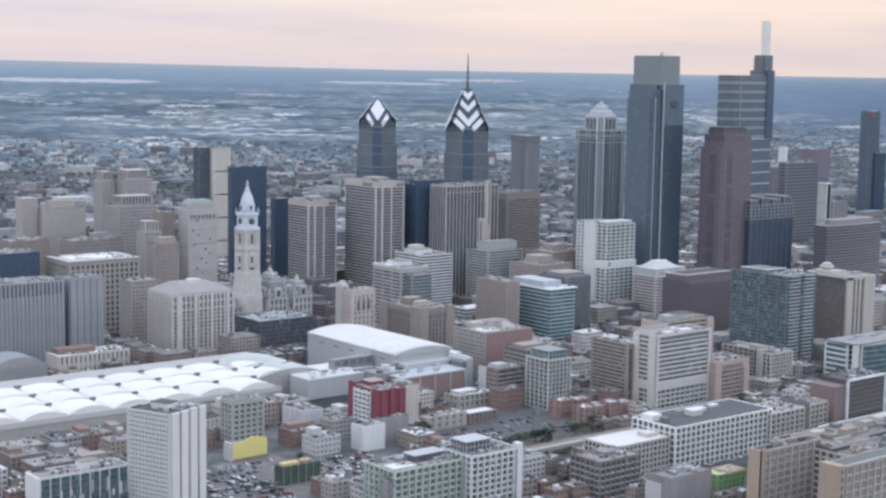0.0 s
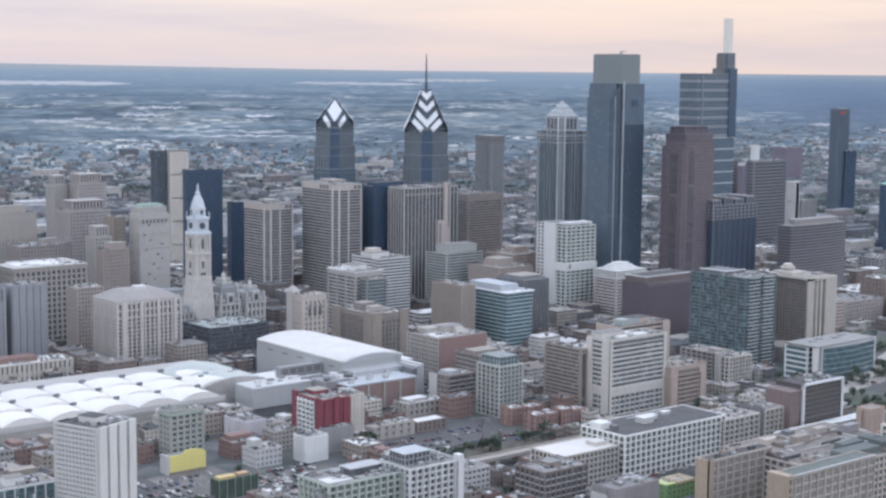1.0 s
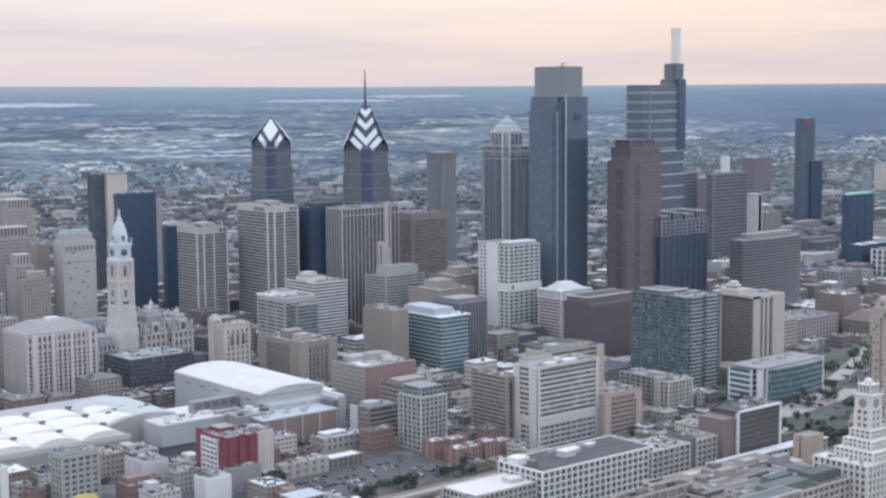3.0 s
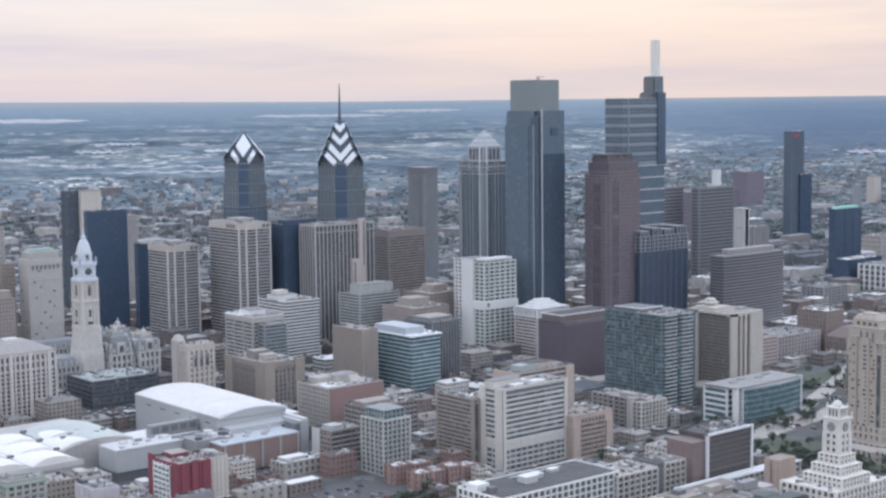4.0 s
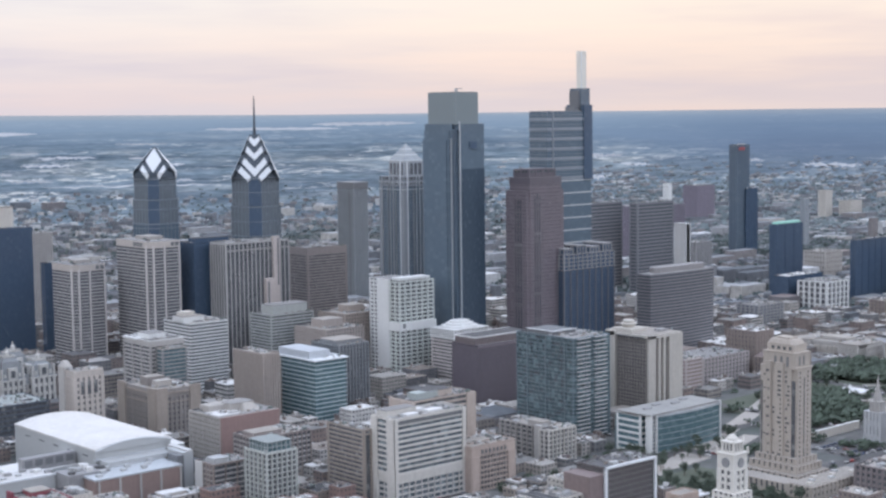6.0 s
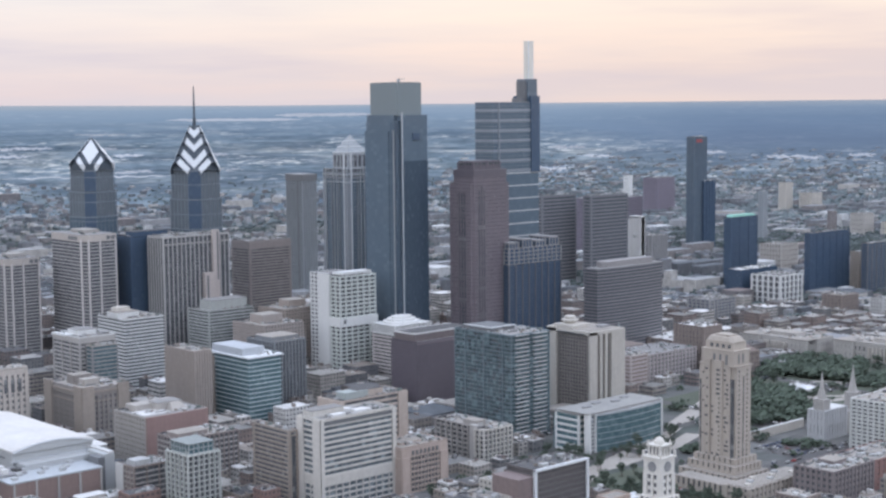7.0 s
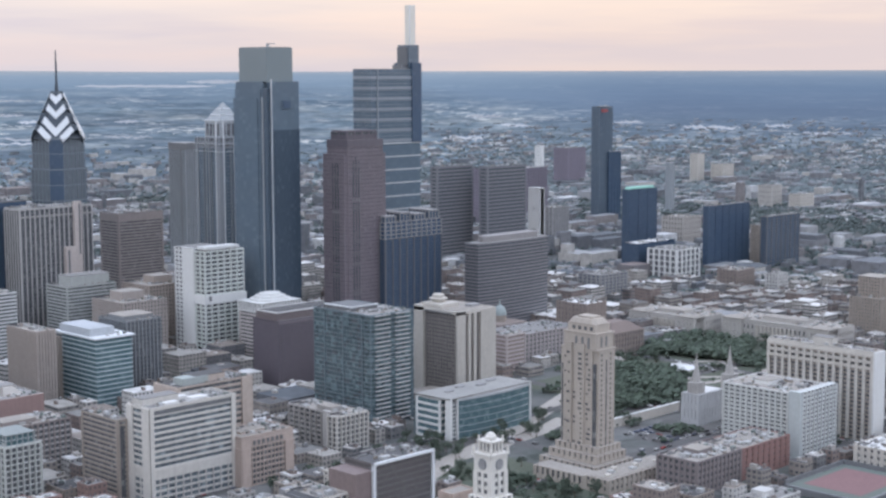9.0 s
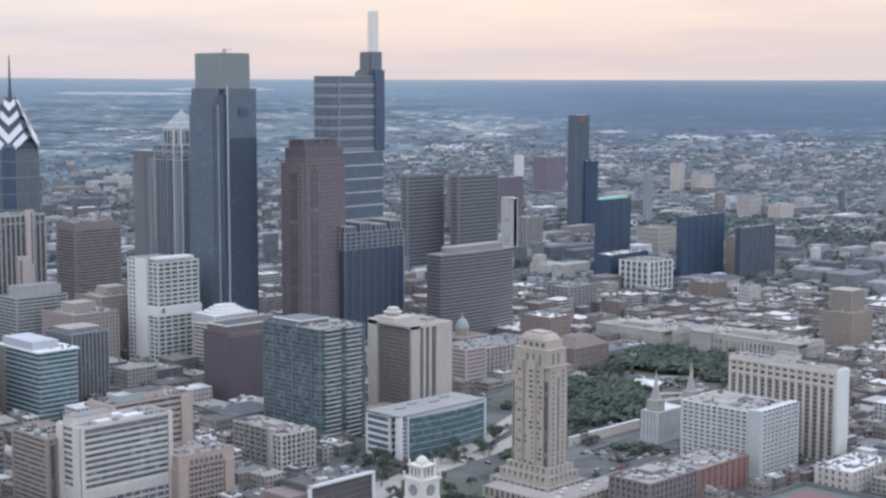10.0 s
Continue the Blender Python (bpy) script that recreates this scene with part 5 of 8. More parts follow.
block("loft_annex", "lower loft annex with a white roof", 618, 598, 45.5, 27, 20.6, CREAM, GL_DARK, surface("cream_roof_membrane", (0.62, 0.60, 0.57), vary=0.12, stain=0.05), fh=3.2, sh=0.9, bay=3.6, pw=0.8, units=0, house=(0.72, 0.25, 0.2, 0.3, 2.2))
block("grey_framed_block", "dark block behind a pale concrete frame", 751, 592, 34, 24, 24, GRIDWHITE, GL_DARK, ROOFTAN, fh=3.6, sh=0.6, bay=4.8, pw=0.6, proud=0.5, inset=0.9)
block("grey_framed_wing", "pale framed wing with gravel roof", 792, 593, 19, 26, 24.5, CREAM, GL_DARK, ROOFTAN, fh=3.6, sh=0.8, bay=4.8, pw=0.8, proud=0.5, inset=0.9)
block("dark_stair_core", "dark blank stair core between two framed blocks", 785.6, 593, 6, 20, 25.5, DARKGREY, DARKGREY, ROOFDARK, units=0, bay=60, pw=0)
WAREHOUSE = surface("warm_grey_piers", (0.49, 0.445, 0.405), vary=0.2)
OCHRE = surface("ochre_brick", (0.39, 0.32, 0.255), vary=0.2)
bwh = block("brown_warehouse", "grey-brown warehouse with steel windows and ochre corner piers", 627.6, 499.6, 51, 9, 37.4, WAREHOUSE, glass("steel_sash_glass", (0.235, 0.222, 0.21), (0.40, 0.38, 0.355), bay=1.3, floor_h=1.5, share=0.55), ROOFDARK, fh=4.2, sh=0.6, bay=6.4, pw=0.7, proud=0.3, units=0)
bx("ochre_pier", bwh, -0.9, -0.5, 0, 1.2, 9.4, 38.4, OCHRE)
bx("ochre_pier", bwh, -0.9, -0.6, 0, 3.6, 1.2, 38.4, OCHRE)
for i in range(7):
    bx("roof_duct", bwh, 3 + 6.6 * i, 1.5 + (i * 2.3) % 5, 37.6, 2.0 + i % 3 * 1.6, 1.6, 1.0 + 0.5 * (i % 3), (DULLBRICK, ROOFDARK, TAN, METALBOX)[i % 4])
twh = block("tan_warehouse", "tan warehouse with steel windows, ochre corner tower and green roof", 624.3, 448, 74, 12, 40, WAREHOUSE, glass("tan_sash_glass", (0.25, 0.238, 0.225), (0.42, 0.40, 0.37), bay=1.3, floor_h=1.5, share=0.55), surface("green_grey_roof", (0.13, 0.148, 0.142), vary=0.4, stain=0.1), fh=4.2, sh=0.7, bay=6.4, pw=0.8, proud=0.3, units=0)
bx("ochre_tower", twh, -1.0, -0.9, 0, 4.8, 12.5, 42, OCHRE)
bx("white_coping", twh, 4, -0.5, 40.9, 70.4, 0.9, 0.5, GREYWHITE)
for i in range(9):
    bx("tower_window", twh, 0.8, -1.1, 4 + 4.2 * i, 1.3, 0.4, 2.2, GL_DARK)
DUSTROOF = surface("dusty_brown_roof", (0.235, 0.215, 0.20), rough=0.95, vary=0.45, stain=0.09, grain=0.5)
rwh = block("rear_warehouse", "low rear warehouse crowded with rooftop pipes and plant", 672, 462, 92, 66, 33, WAREHOUSE, GL_GREY, DUSTROOF, fh=3.6, sh=1.2, bay=4.6, pw=1.2, units=14)
SCREEN = surface("dark_green_plant_screen", (0.115, 0.135, 0.135), rough=0.7, vary=0.3)
for sx, sy, sw, sd, sz in ((6, 2, 16, 9, 3.2), (24, 3, 34, 11, 4.6), (61, 5, 24, 10, 5.2), (44, 18, 20, 7, 3.6), (70, 20, 12, 8, 3.0)):
    extrude("plant_housing", rwh, [(sx, sy), (sx + sw, sy), (sx + sw, sy + sd), (sx, sy + sd)], 33.2, 33.2 + sz, SCREEN, top=0.9, at=(sx + sw / 2, sy + sd / 2))
pipes = random.Random(33)
for i in range(34):
    along = i % 2
    ln = pipes.uniform(6, 22)
    px, py = pipes.uniform(1, 88 - (0 if along else ln)), pipes.uniform(1, 63 - (ln if along else 0))
    bx("roof_duct", rwh, px, py, 33.2, 0.9 if along else ln, ln if along else 0.9, pipes.uniform(0.8, 2.2), (METALBOX, DULLBRICK, ROOFDARK, TAN, CONCRETE)[i % 5])
for i in range(6):
    bx("stair_head", rwh, 4 + 15 * i, 34 + (i * 17) % 26, 33.2, 6 + i % 3 * 3, 5, 2.4 + i % 3 * 1.2, (DULLBRICK, WAREHOUSE, TAN, DARKGREY, BEIGE, GREY)[i])
block("ochre_stair_tower", "rosy ochre brick tower behind the warehouse roofs", 840, 548, 16, 10, 26.4, surface("rosy_ochre_brick", (0.44, 0.355, 0.31), vary=0.15), GL_GREY, ROOFTAN, fh=8, sh=6.5, bay=8, pw=6, units=0)
school = block("white_edged_school_block", "low long school block with a bright white roof edge", 789, 577, 112, 7, 11.6, BEIGE, GL_GREY, ROOFWHITE, fh=3.6, sh=1.6, bay=5, pw=1.8, units=0)
bx("white_roof_edge", school, -0.6, 5.4, 11.6, 113, 1.2, 1.6, SILVER)
bx("white_roof_edge", school, -0.6, -0.6, 11.6, 113, 0.9, 1.0, SILVER)
gwb = block("green_wrapped_block", "small block in bright green sheathing with an ochre roof deck", 640, 540, 24, 12, 13, GREENWRAP, GL_DARK, ROOFTAN, fh=3, sh=1.9, bay=4, pw=2.0, proud=0.1)
bx("roof_deck", gwb, 8, -0.6, 13.1, 16, 12, 1.4, surface("ochre_deck", (0.60, 0.50, 0.34), vary=0.25, stain=0.1))
bx("roof_deck", gwb, 0.3, 0.3, 13.1, 7.6, 11, 1.0, surface("lime_deck", (0.52, 0.54, 0.26), vary=0.2))
for i in range(5):
    bx("deck_joist", gwb, 8.4 + 3.4 * i, -0.8, 14.5, 0.5, 11.6, 0.5, TAN)
shd = block("shadowed_block", "dark grey block with a pale windowed front and white roof edge", 593, 533, 33, 18, 20.5, surface("mauve_grey_render", (0.30, 0.282, 0.292)), GL_DARK, ROOFGREY, fh=3.2, sh=2.4, bay=9, pw=7, units=8)
bx("pale_front", shd, -0.5, 6, 0, 0.6, 12, 17, GREYWHITE)
block("brick_loft", "brick loft with white trimmed windows", 584, 577.3, 32.5, 24, 21.5, DULLBRICK, GL_DARK, ROOFGREY, fh=3.4, sh=0.55, bay=4.0, pw=0.55, spandrel=GREYWHITE, units=3, house=(0.3, 0.3, 0.3, 0.3, 2.6))
bal = block("balcony_apartments", "grey-green apartment block with stacked balconies", 455.5, 598, 46.2, 26, 31.8, surface("pale_green_panels", (0.50, 0.555, 0.515), vary=0.12), glass("green_grey_glass", (0.125, 0.15, 0.145), (0.32, 0.355, 0.335), share=0.4), ROOFGREY, fh=3.4, sh=0.85, bay=4.6, pw=0.75, proud=0.6, inset=1.0, units=8)
bx("white_roof_deck", bal, 2, 3, 32.2, 15, 9, 0.8, ROOFWHITE)
bx("glazed_penthouse", bal, 20, 9, 32.1, 20, 9, 3.6, GL_GREY)
bx("penthouse_roof", bal, 19.4, 8.4, 35.7, 21.2, 10.2, 0.4, METALBOX)
IVY = surface("climbing_greenery", (0.10, 0.135, 0.105), rough=0.95, vary=0.8, stain=0.3, tint=(0.19, 0.22, 0.18), island=0.6)
vine = random.Random(61)
v, f = [], []
for _ in range(260):
    c, s, k = Vector((vine.uniform(-4.2, 0.4), vine.uniform(-1.5, 9), vine.uniform(0, 1) ** 0.8 * 30)), vine.uniform(0.5, 1.3), len(v)
    v += [tuple(c + Vector((vine.uniform(-1, 1), vine.uniform(-1, 1), vine.uniform(-1, 1))) * s) for _ in range(4)]
    f += [(k, k + 1, k + 2), (k, k + 2, k + 3), (k, k + 3, k + 1), (k + 1, k + 3, k + 2)]
put("climbing_plants", raw("climbing_plants", v, f, IVY), bal)
bx("planted_stair_frame", bal, -3.6, 0.5, 0, 3.4, 7, 28, GREY)
corner_apt = block("corner_apartments", "white-framed apartment block with deep balconies", 501.9, 591.6, 34.6, 26, 34, WHITE, GL_DARK, ROOFGREY, fh=3.4, sh=0.75, bay=4.4, pw=0.7, proud=0.6, inset=1.2, units=4)
facade(corner_apt, 2, 7, 17, 13, 34.4, 40.4, STEEL, GL_GREY, fh=3.0, sh=0.4, bay=2.8, pw=0.3)
bx("penthouse_roof", corner_apt, 1.6, 6.6, 40.4, 17.8, 13.8, 0.5, STEEL)
bx("white_end_pier", corner_apt, 31.6, -1.4, 0, 3.6, 4.5, 37.5, WHITE)
TEALSKIN = surface("teal_metal_panel", (0.16, 0.25, 0.27), rough=0.5)
glr = block("glass_lowrise", "blue-green glazed lowrise with irregular white panels", 317, 720, 51, 17, 23, WHITE, GL_TEAL, ROOFTAN, fh=3.4, sh=0.35, bay=5.6, pw=0.5, spandrel=DARKGREY, units=5, house=(0.5, 0.3, 0.2, 0.4, 4))
panels = random.Random(71)
for i in range(34):
    bx("facade_panel", glr, 1 + i * 1.48, -0.5 - 0.02 * (i % 3), 1.5 + 3.4 * panels.randint(0, 3), panels.choice((0.6, 0.9, 1.3)), 0.4, 3.4 * panels.randint(1, 2), panels.choice((WHITE, GREYWHITE, DARKGREY, DARKGREY, TEALSKIN, GREY)))
bx("blank_wall", glr, -0.8, -0.5, 0, 1.0, 17.5, 23.4, WHITE)
yel = thing("yellow_walled_house", 461.4, 767.4, "low house with a bright yellow painted party wall", "building")
take(440, 738, 48, 42)
bx("house_body", yel, 0, 0.6, 0, 24, 11, 9.0, TAN)
bx("roof", yel, 0.4, 1.0, 9.0, 23, 10.4, 0.4, ROOFGREY)
upright("painted_wall", yel, [(0, 1.5), (24.4, 1.5), (24.4, 10.8), (23.2, 12.2), (18, 13.6), (13, 13.9), (10.5, 13.2), (8.6, 11.4), (0, 11.2)], -0.2, 0.7, YELLOW)
bx("plinth", yel, -0.1, -0.4, 0, 24.6, 0.9, 1.5, DULLBRICK)
bx("white_side_wall", yel, -1.2, -0.2, 0, 1.1, 9, 11.4, GREYWHITE)
scf = thing("netted_building_site", 457, 705, "low building site wrapped in green netting with yellow formwork on top", "building site")
take(455, 700, 28, 16)
NETTING = surface("green_scaffold_net", (0.075, 0.115, 0.095), vary=0.4, stain=0.2)
bx("netting", scf, 0, 0, 0, 26, 9, 11, NETTING)
for i in range(6):
    bx("scaffold_pole", scf, 0.2 + 5.1 * i, -0.3, 0, 0.25, 0.25, 13 + i % 2, METALBOX)
bx("formwork", scf, 1, 1, 11, 11, 5, 1.5, surface("yellow_formwork", (0.66, 0.52, 0.25)))
bx("formwork", scf, 15, 3, 11, 7, 5, 1.1, surface("orange_formwork", (0.52, 0.34, 0.22)))
block("pale_lowrise", "pale lilac lowrise with two columns of windows", 531, 796, 16, 24, 15.8, surface("lilac_white_render", (0.56, 0.54, 0.57), vary=0.08), GL_GREY, ROOFGREY, fh=3.2, sh=1.8, bay=8, pw=5.6, bay2=8, pw2=5.4, units=2)
block("white_party_wall_house", "white blank-walled house on a corner lot", 540, 741, 16.5, 13, 15.4, WHITE, GL_GREY, ROOFGREY, fh=4, sh=3.2, bay=7, pw=5.5)
block("grey_party_wall_house", "grey stuccoed house with blank walls", 563, 752.5, 21.5, 7, 14.8, GREY, GL_GREY, ROOFGREY, fh=4, sh=3.2, bay=7, pw=5.5)
ROSYBRICK = surface("rosy_court_brick", (0.34, 0.235, 0.215), vary=0.25)
for cx, cy, cw, cd, chh in ((704, 736, 13, 11, 11.4), (704, 712, 11, 12, 11.0), (716.5, 714, 10, 9, 10.2), (728, 712.4, 11, 11, 11.6), (740.5, 714, 13, 10, 9.6), (719, 735, 14, 10, 10.6)):
    court = block("brick_court_house", "red brick court house with patchy white roof", cx, cy, cw, cd, chh, ROSYBRICK, GL_GREY, ROOFGREY, fh=3.4, sh=1.5, bay=3.6, pw=1.6, units=1, group="brick housing court")
    bx("white_roof_patch", court, cw * 0.12, cd * 0.2, chh + 0.25, cw * 0.7, cd * 0.6, 0.5, ROOFWHITE)
    bx("stair_bay", court, -0.5, cd * 0.4, 0, 1.2, 2.6, chh + 2.2, (ROSYBRICK, CREAM)[int(cx) % 2])
# low sheds along the edge of the open lot
pls = block("pale_low_shed", "pale rendered shed with a flat grey roof", 604, 759, 35, 12, 8.5, BEIGE, GL_GREY, ROOFTAN, fh=4, sh=2.6, bay=7, pw=4, units=2)
bx("dark_lean_to", pls, -12, 2, 0, 12, 12, 6.5, DULLBRICK)
bx("white_roof_light", pls, -11, 4, 6.5, 9, 4, 0.7, ROOFWHITE)
block("white_roofed_shed", "dark brick shed under a white flat roof", 641, 759, 25, 12, 6.6, DULLBRICK, GL_DARK, ROOFWHITE, fh=3.2, sh=1.6, bay=4, pw=1.6, units=0)
block("pale_flat_building", "pale two-level building with a white roof", 664, 798, 34, 16, 8.8, BEIGE, GL_GREY, ROOFWHITE, fh=3.4, sh=1.8, bay=5, pw=2.4, units=2, house=(0.1, 0.3, 0.5, 0.5, 2.0))
pole = thing("sign_mast", 660, 715, "tall dark sign mast standing in the open lot", "mast")
lathe("pole", pole, [(0.45, 0), (0.35, 15)], DARKGREY, sides=8)
bx("sign_box", pole, -1.6, -0.5, 12.5, 3.2, 1.0, 3.6, DARKGREY)

# ---- middle distance ----
ROSE = surface("grey_rose_stone", (0.55, 0.52, 0.505))
mar = thing("hotel_block", 572.2, 1044, "pale stone hotel with paired tall windows and grey hipped roof", "hotel")
take(572, 1044, 57, 41)
facade(mar, 0, 0, 56.5, 40, 0, 44, ROSE, GL_DARK, fh=3.1, sh=0.8, bay=3.9, pw=1.35, proud=0.6, inset=0.6)
facade(mar, 0, 0, 56.5, 40, 44.2, 57.6, ROSE, GL_DARK, fh=6.4, sh=1.5, bay=3.9, pw=1.7, proud=0.6, inset=0.6, crown=2.2)
for i in range(4):
    bx("wide_pier", mar, 5 + 14.8 * i, -1.0, 0, 2.6, 1.0, 57.4, ROSE)
extrude("hipped_roof", mar, [(-0.5, -0.5), (57, -0.5), (57, 40.5), (-0.5, 40.5)], 57.8, 64.4, surface("grey_roof_sheet", (0.32, 0.305, 0.295)), top=0.5, at=(28, 20))
bx("roof_house", mar, 24, 15, 64.2, 10, 7, 2.5, ROOFWHITE)
block("brown_corner_block", "brownish stone block with regular windows", 576, 1120, 24, 20, 58.7, surface("brown_grey_masonry", (0.40, 0.365, 0.345)), GL_GREY, ROOFTAN, fh=3.4, sh=1.5, bay=3.2, pw=1.5, units=3)
bhl = block("beige_hall", "low pale hall with pilastered front and stepped flat roofs", 474, 1040, 59, 22, 19, CREAM, GL_GREY, ROOFWHITE, fh=9, sh=4, bay=4, pw=2.4, proud=0.4, units=2)
bx("upper_hall", bhl, 4, 8, 19.3, 30, 12, 4, BRICK)
drk = thing("barrel_roofed_depot", 408, 1006, "dark barrel-roofed hall with glazed ribs", "building")
take(408, 1006, 42, 28)
bx("hall_wall", drk, 0, 0, 0, 42, 26, 22, GREY)
arch_roof("barrel_roof", drk, 0, 0, 42, 26, 22, 7, SLATE, thick=0.8)
upright("gable_wall", drk, [(0, 21.9)] + [(42 * i / 14, 22.2 + 7 * (1 - (2 * i / 14 - 1) ** 2)) for i in range(15)] + [(42, 21.9)], -0.3, 0.8, GREY)
block("round_dark_block", "low dark glazed block with a mottled pale roof", 673, 1075, 58, 44, 22, surface("navy_grey_cladding", (0.11, 0.125, 0.155)), GL_DARK, surface("mottled_pale_roof", (0.33, 0.36, 0.35), vary=0.4, stain=0.12), fh=3.4, sh=1.2, bay=60, pw=0.5, units=9)
STORE = surface("store_limestone", (0.43, 0.405, 0.38), vary=0.16)
sto = block("department_store", "huge stone store with tall arcaded windows and a bright roof patch", 552, 1186, 66, 46, 69.3, STORE, GL_DARK, ROOFTAN, fh=4.6, sh=1.3, bay=4.6, pw=1.7, proud=0.4, crown=3, units=8)
bx("white_roof_patch", sto, 8, 10, 69.6, 42, 24, 0.9, ROOFWHITE)
bx("cornice", sto, -1.0, -1.0, 69.2, 68, 48, 1.0, LIMESTONE)
block("navy_department_block", "dark blue glass block with flat roof", 490, 1215, 48, 36, 76, GL_NAVY, GL_NAVY, ROOFGREY, fh=3.6, sh=2.8, bay=80, pw=0.5)
BLUEGREY = surface("blue_grey_stone", (0.31, 0.32, 0.345))
block("ribbed_grey_block", "blue-grey ribbed windowless block", 437, 1090, 65, 33, 69, BLUEGREY, GL_GREY, ROOFGREY, fh=60, sh=59, bay=3.4, pw=1.7, proud=0.8, units=5)
block("grey_stone_block", "blue-grey slab with rounded upright ribs", 510, 1095, 28, 26, 69, BLUEGREY, BLUEGREY, ROOFGREY, fh=30, sh=29, bay=7, pw=5.2, proud=1.0)
pnb = thing("stepped_limestone_tower", 709.7, 1262, "pale limestone bank tower with blank upper walls and green roof", "office building")
take(705, 1262, 42, 40)
bx("tower_body", pnb, 0, 0, 0, 32, 20, 101, LIMESTONE)
for i in range(6):
    bx("string_course", pnb, -0.4, -0.4, 28 + 13.5 * i, 32.8, 20.8, 0.7, LIMESTONE)
for i in range(7):
    bx("window_row", pnb, 4 + 4.6 * (i % 5), -0.25, 34 + 9.3 * i, 2.4, 0.3, 1.5, GL_GREY)
    bx("window_row", pnb, 6 + 4.2 * (i % 5), -0.25, 20 + 9.3 * i, 1.4, 0.3, 1.5, GL_GREY)
    bx("window_row", pnb, -0.25, 3 + 2.4 * (i % 6), 26 + 9.3 * i, 0.3, 1.6, 1.5, GL_GREY)
facade(pnb, 2, 2, 28, 16, 101, 107, LIMESTONE, GL_GREY, fh=9, sh=6.5, bay=5, pw=3.6)
for i in range(7):
    bx("window_slot", pnb, 3 + 4.0 * i, -0.4, 92, 1.6, 0.5, 4, DARKGREY)
extrude("green_roof", pnb, [(3, 3), (29, 3), (29, 17), (3, 17)], 107.3, 110, VERDIGRIS, top=0.8, at=(16, 10))
block("brown_stepped_block", "brown stone block beside the bank tower", 693, 1282, 13, 20, 97, TAN, GL_GREY, ROOFTAN, fh=3.4, sh=1.9, bay=3.2, pw=1.8)
block("brown_lower_block", "lower brown stone block with stepped roof", 653, 1225, 26, 14, 74, surface("rose_brown_stone", (0.37, 0.325, 0.31)), GL_GREY, ROOFTAN, fh=3.4, sh=1.7, bay=3.0, pw=1.6, house=(0.3, 0.1, 0.6, 0.7, 6))
MAUVESTONE = surface("pale_mauve_stone", (0.42, 0.395, 0.39), vary=0.16)
for nm, lb, x, y, w, d, h, m in (("white_stone_shaft", "slender white stone office shaft", 717.6, 1460, 15, 20, 115, LIMESTONE), ("colonnaded_stone_tower", "grey stone tower with a colonnaded top", 735, 1440, 32, 30, 117, MAUVESTONE), ("stepped_stone_block", "pale stone block with stepped crown", 681, 1350, 44, 28, 98, MAUVESTONE), ("narrow_stone_block", "narrow pale stone block", 663, 1262, 18, 16, 82, LIMESTONE)):
    r = block(nm, lb, x, y, w, d, h, m, GL_GREY, ROOFTAN, fh=3.4, sh=1.7, bay=3.3, pw=1.8, crown=1, units=2)
    facade(r, w * 0.12, d * 0.12, w * 0.76, d * 0.7, h, h + 9, m, GL_DARK, fh=9, sh=2, bay=3.6, pw=1.6)
    bx("tower_cap", r, w * 0.1, d * 0.1, h + 9, w * 0.8, d * 0.74, 1.2, m)
bhs = block("beige_hotel_slab", "wide beige masonry hotel with blank walls and pale roof houses", 629, 1410, 46, 24, 93, BEIGE, GL_GREY, ROOFTAN, fh=3.3, sh=2.0, bay=4, pw=2.6, crown=26, units=3, house=(0.2, 0.2, 0.6, 0.5, 7))
bx("blank_pylon", bhs, -17, 10, 0, 16, 18, 104, BEIGE)
block("cluttered_roof_block", "brown masonry block with a crowded roof", 604, 1290, 52, 28, 74, surface("dull_rose_masonry", (0.33, 0.30, 0.295)), GL_GREY, ROOFGREY, fh=3.3, sh=1.6, bay=3, pw=1.5, units=12, house=(0.5, 0.3, 0.3, 0.4, 5))
block("brown_masonry_block", "tall brown stone office block with close windows", 560, 1330, 40, 30, 72, TAN, GL_GREY, ROOFTAN, fh=3.3, sh=1.8, bay=3, pw=1.6, units=6)
block("navy_glass_tower", "dark navy glass residential tower", 821.5, 1368, 44, 9, 132, GL_NAVY, GL_NAVY, ROOFGREY, fh=3.1, sh=0.3, bay=6, pw=0, proud=0.05, crown=3)
block("navy_lower_tower", "dark navy glass tower, lower", 880, 1376, 20, 9, 95, GL_NAVY, GL_NAVY, ROOFGREY, fh=3.1, sh=0.3, bay=6, pw=0, proud=0.05)
block("dark_glass_slab", "dark glass slab with a pale concrete flank", 900.6, 1575, 15, 13, 140, surface("blue_grey_cladding", (0.12, 0.15, 0.19)), GL_DARK, ROOFGREY, fh=3.1, sh=1.0, bay=4, pw=0.6)
block("pale_concrete_slab", "blank pale concrete slab tower", 916.2, 1570, 25, 9, 140, CREAM, GL_GREY, ROOFGREY, fh=30, sh=29.2, bay=40, pw=4)
block("pale_ribbed_tower", "pale ribbed tower further off", 968, 1580, 24, 26, 108, CONCRETE, GL_GREY, ROOFGREY, fh=3.2, sh=0.8, bay=3, pw=1.5)


PALEROSE = surface("pale_rose_stone", (0.60, 0.565, 0.55), vary=0.06)


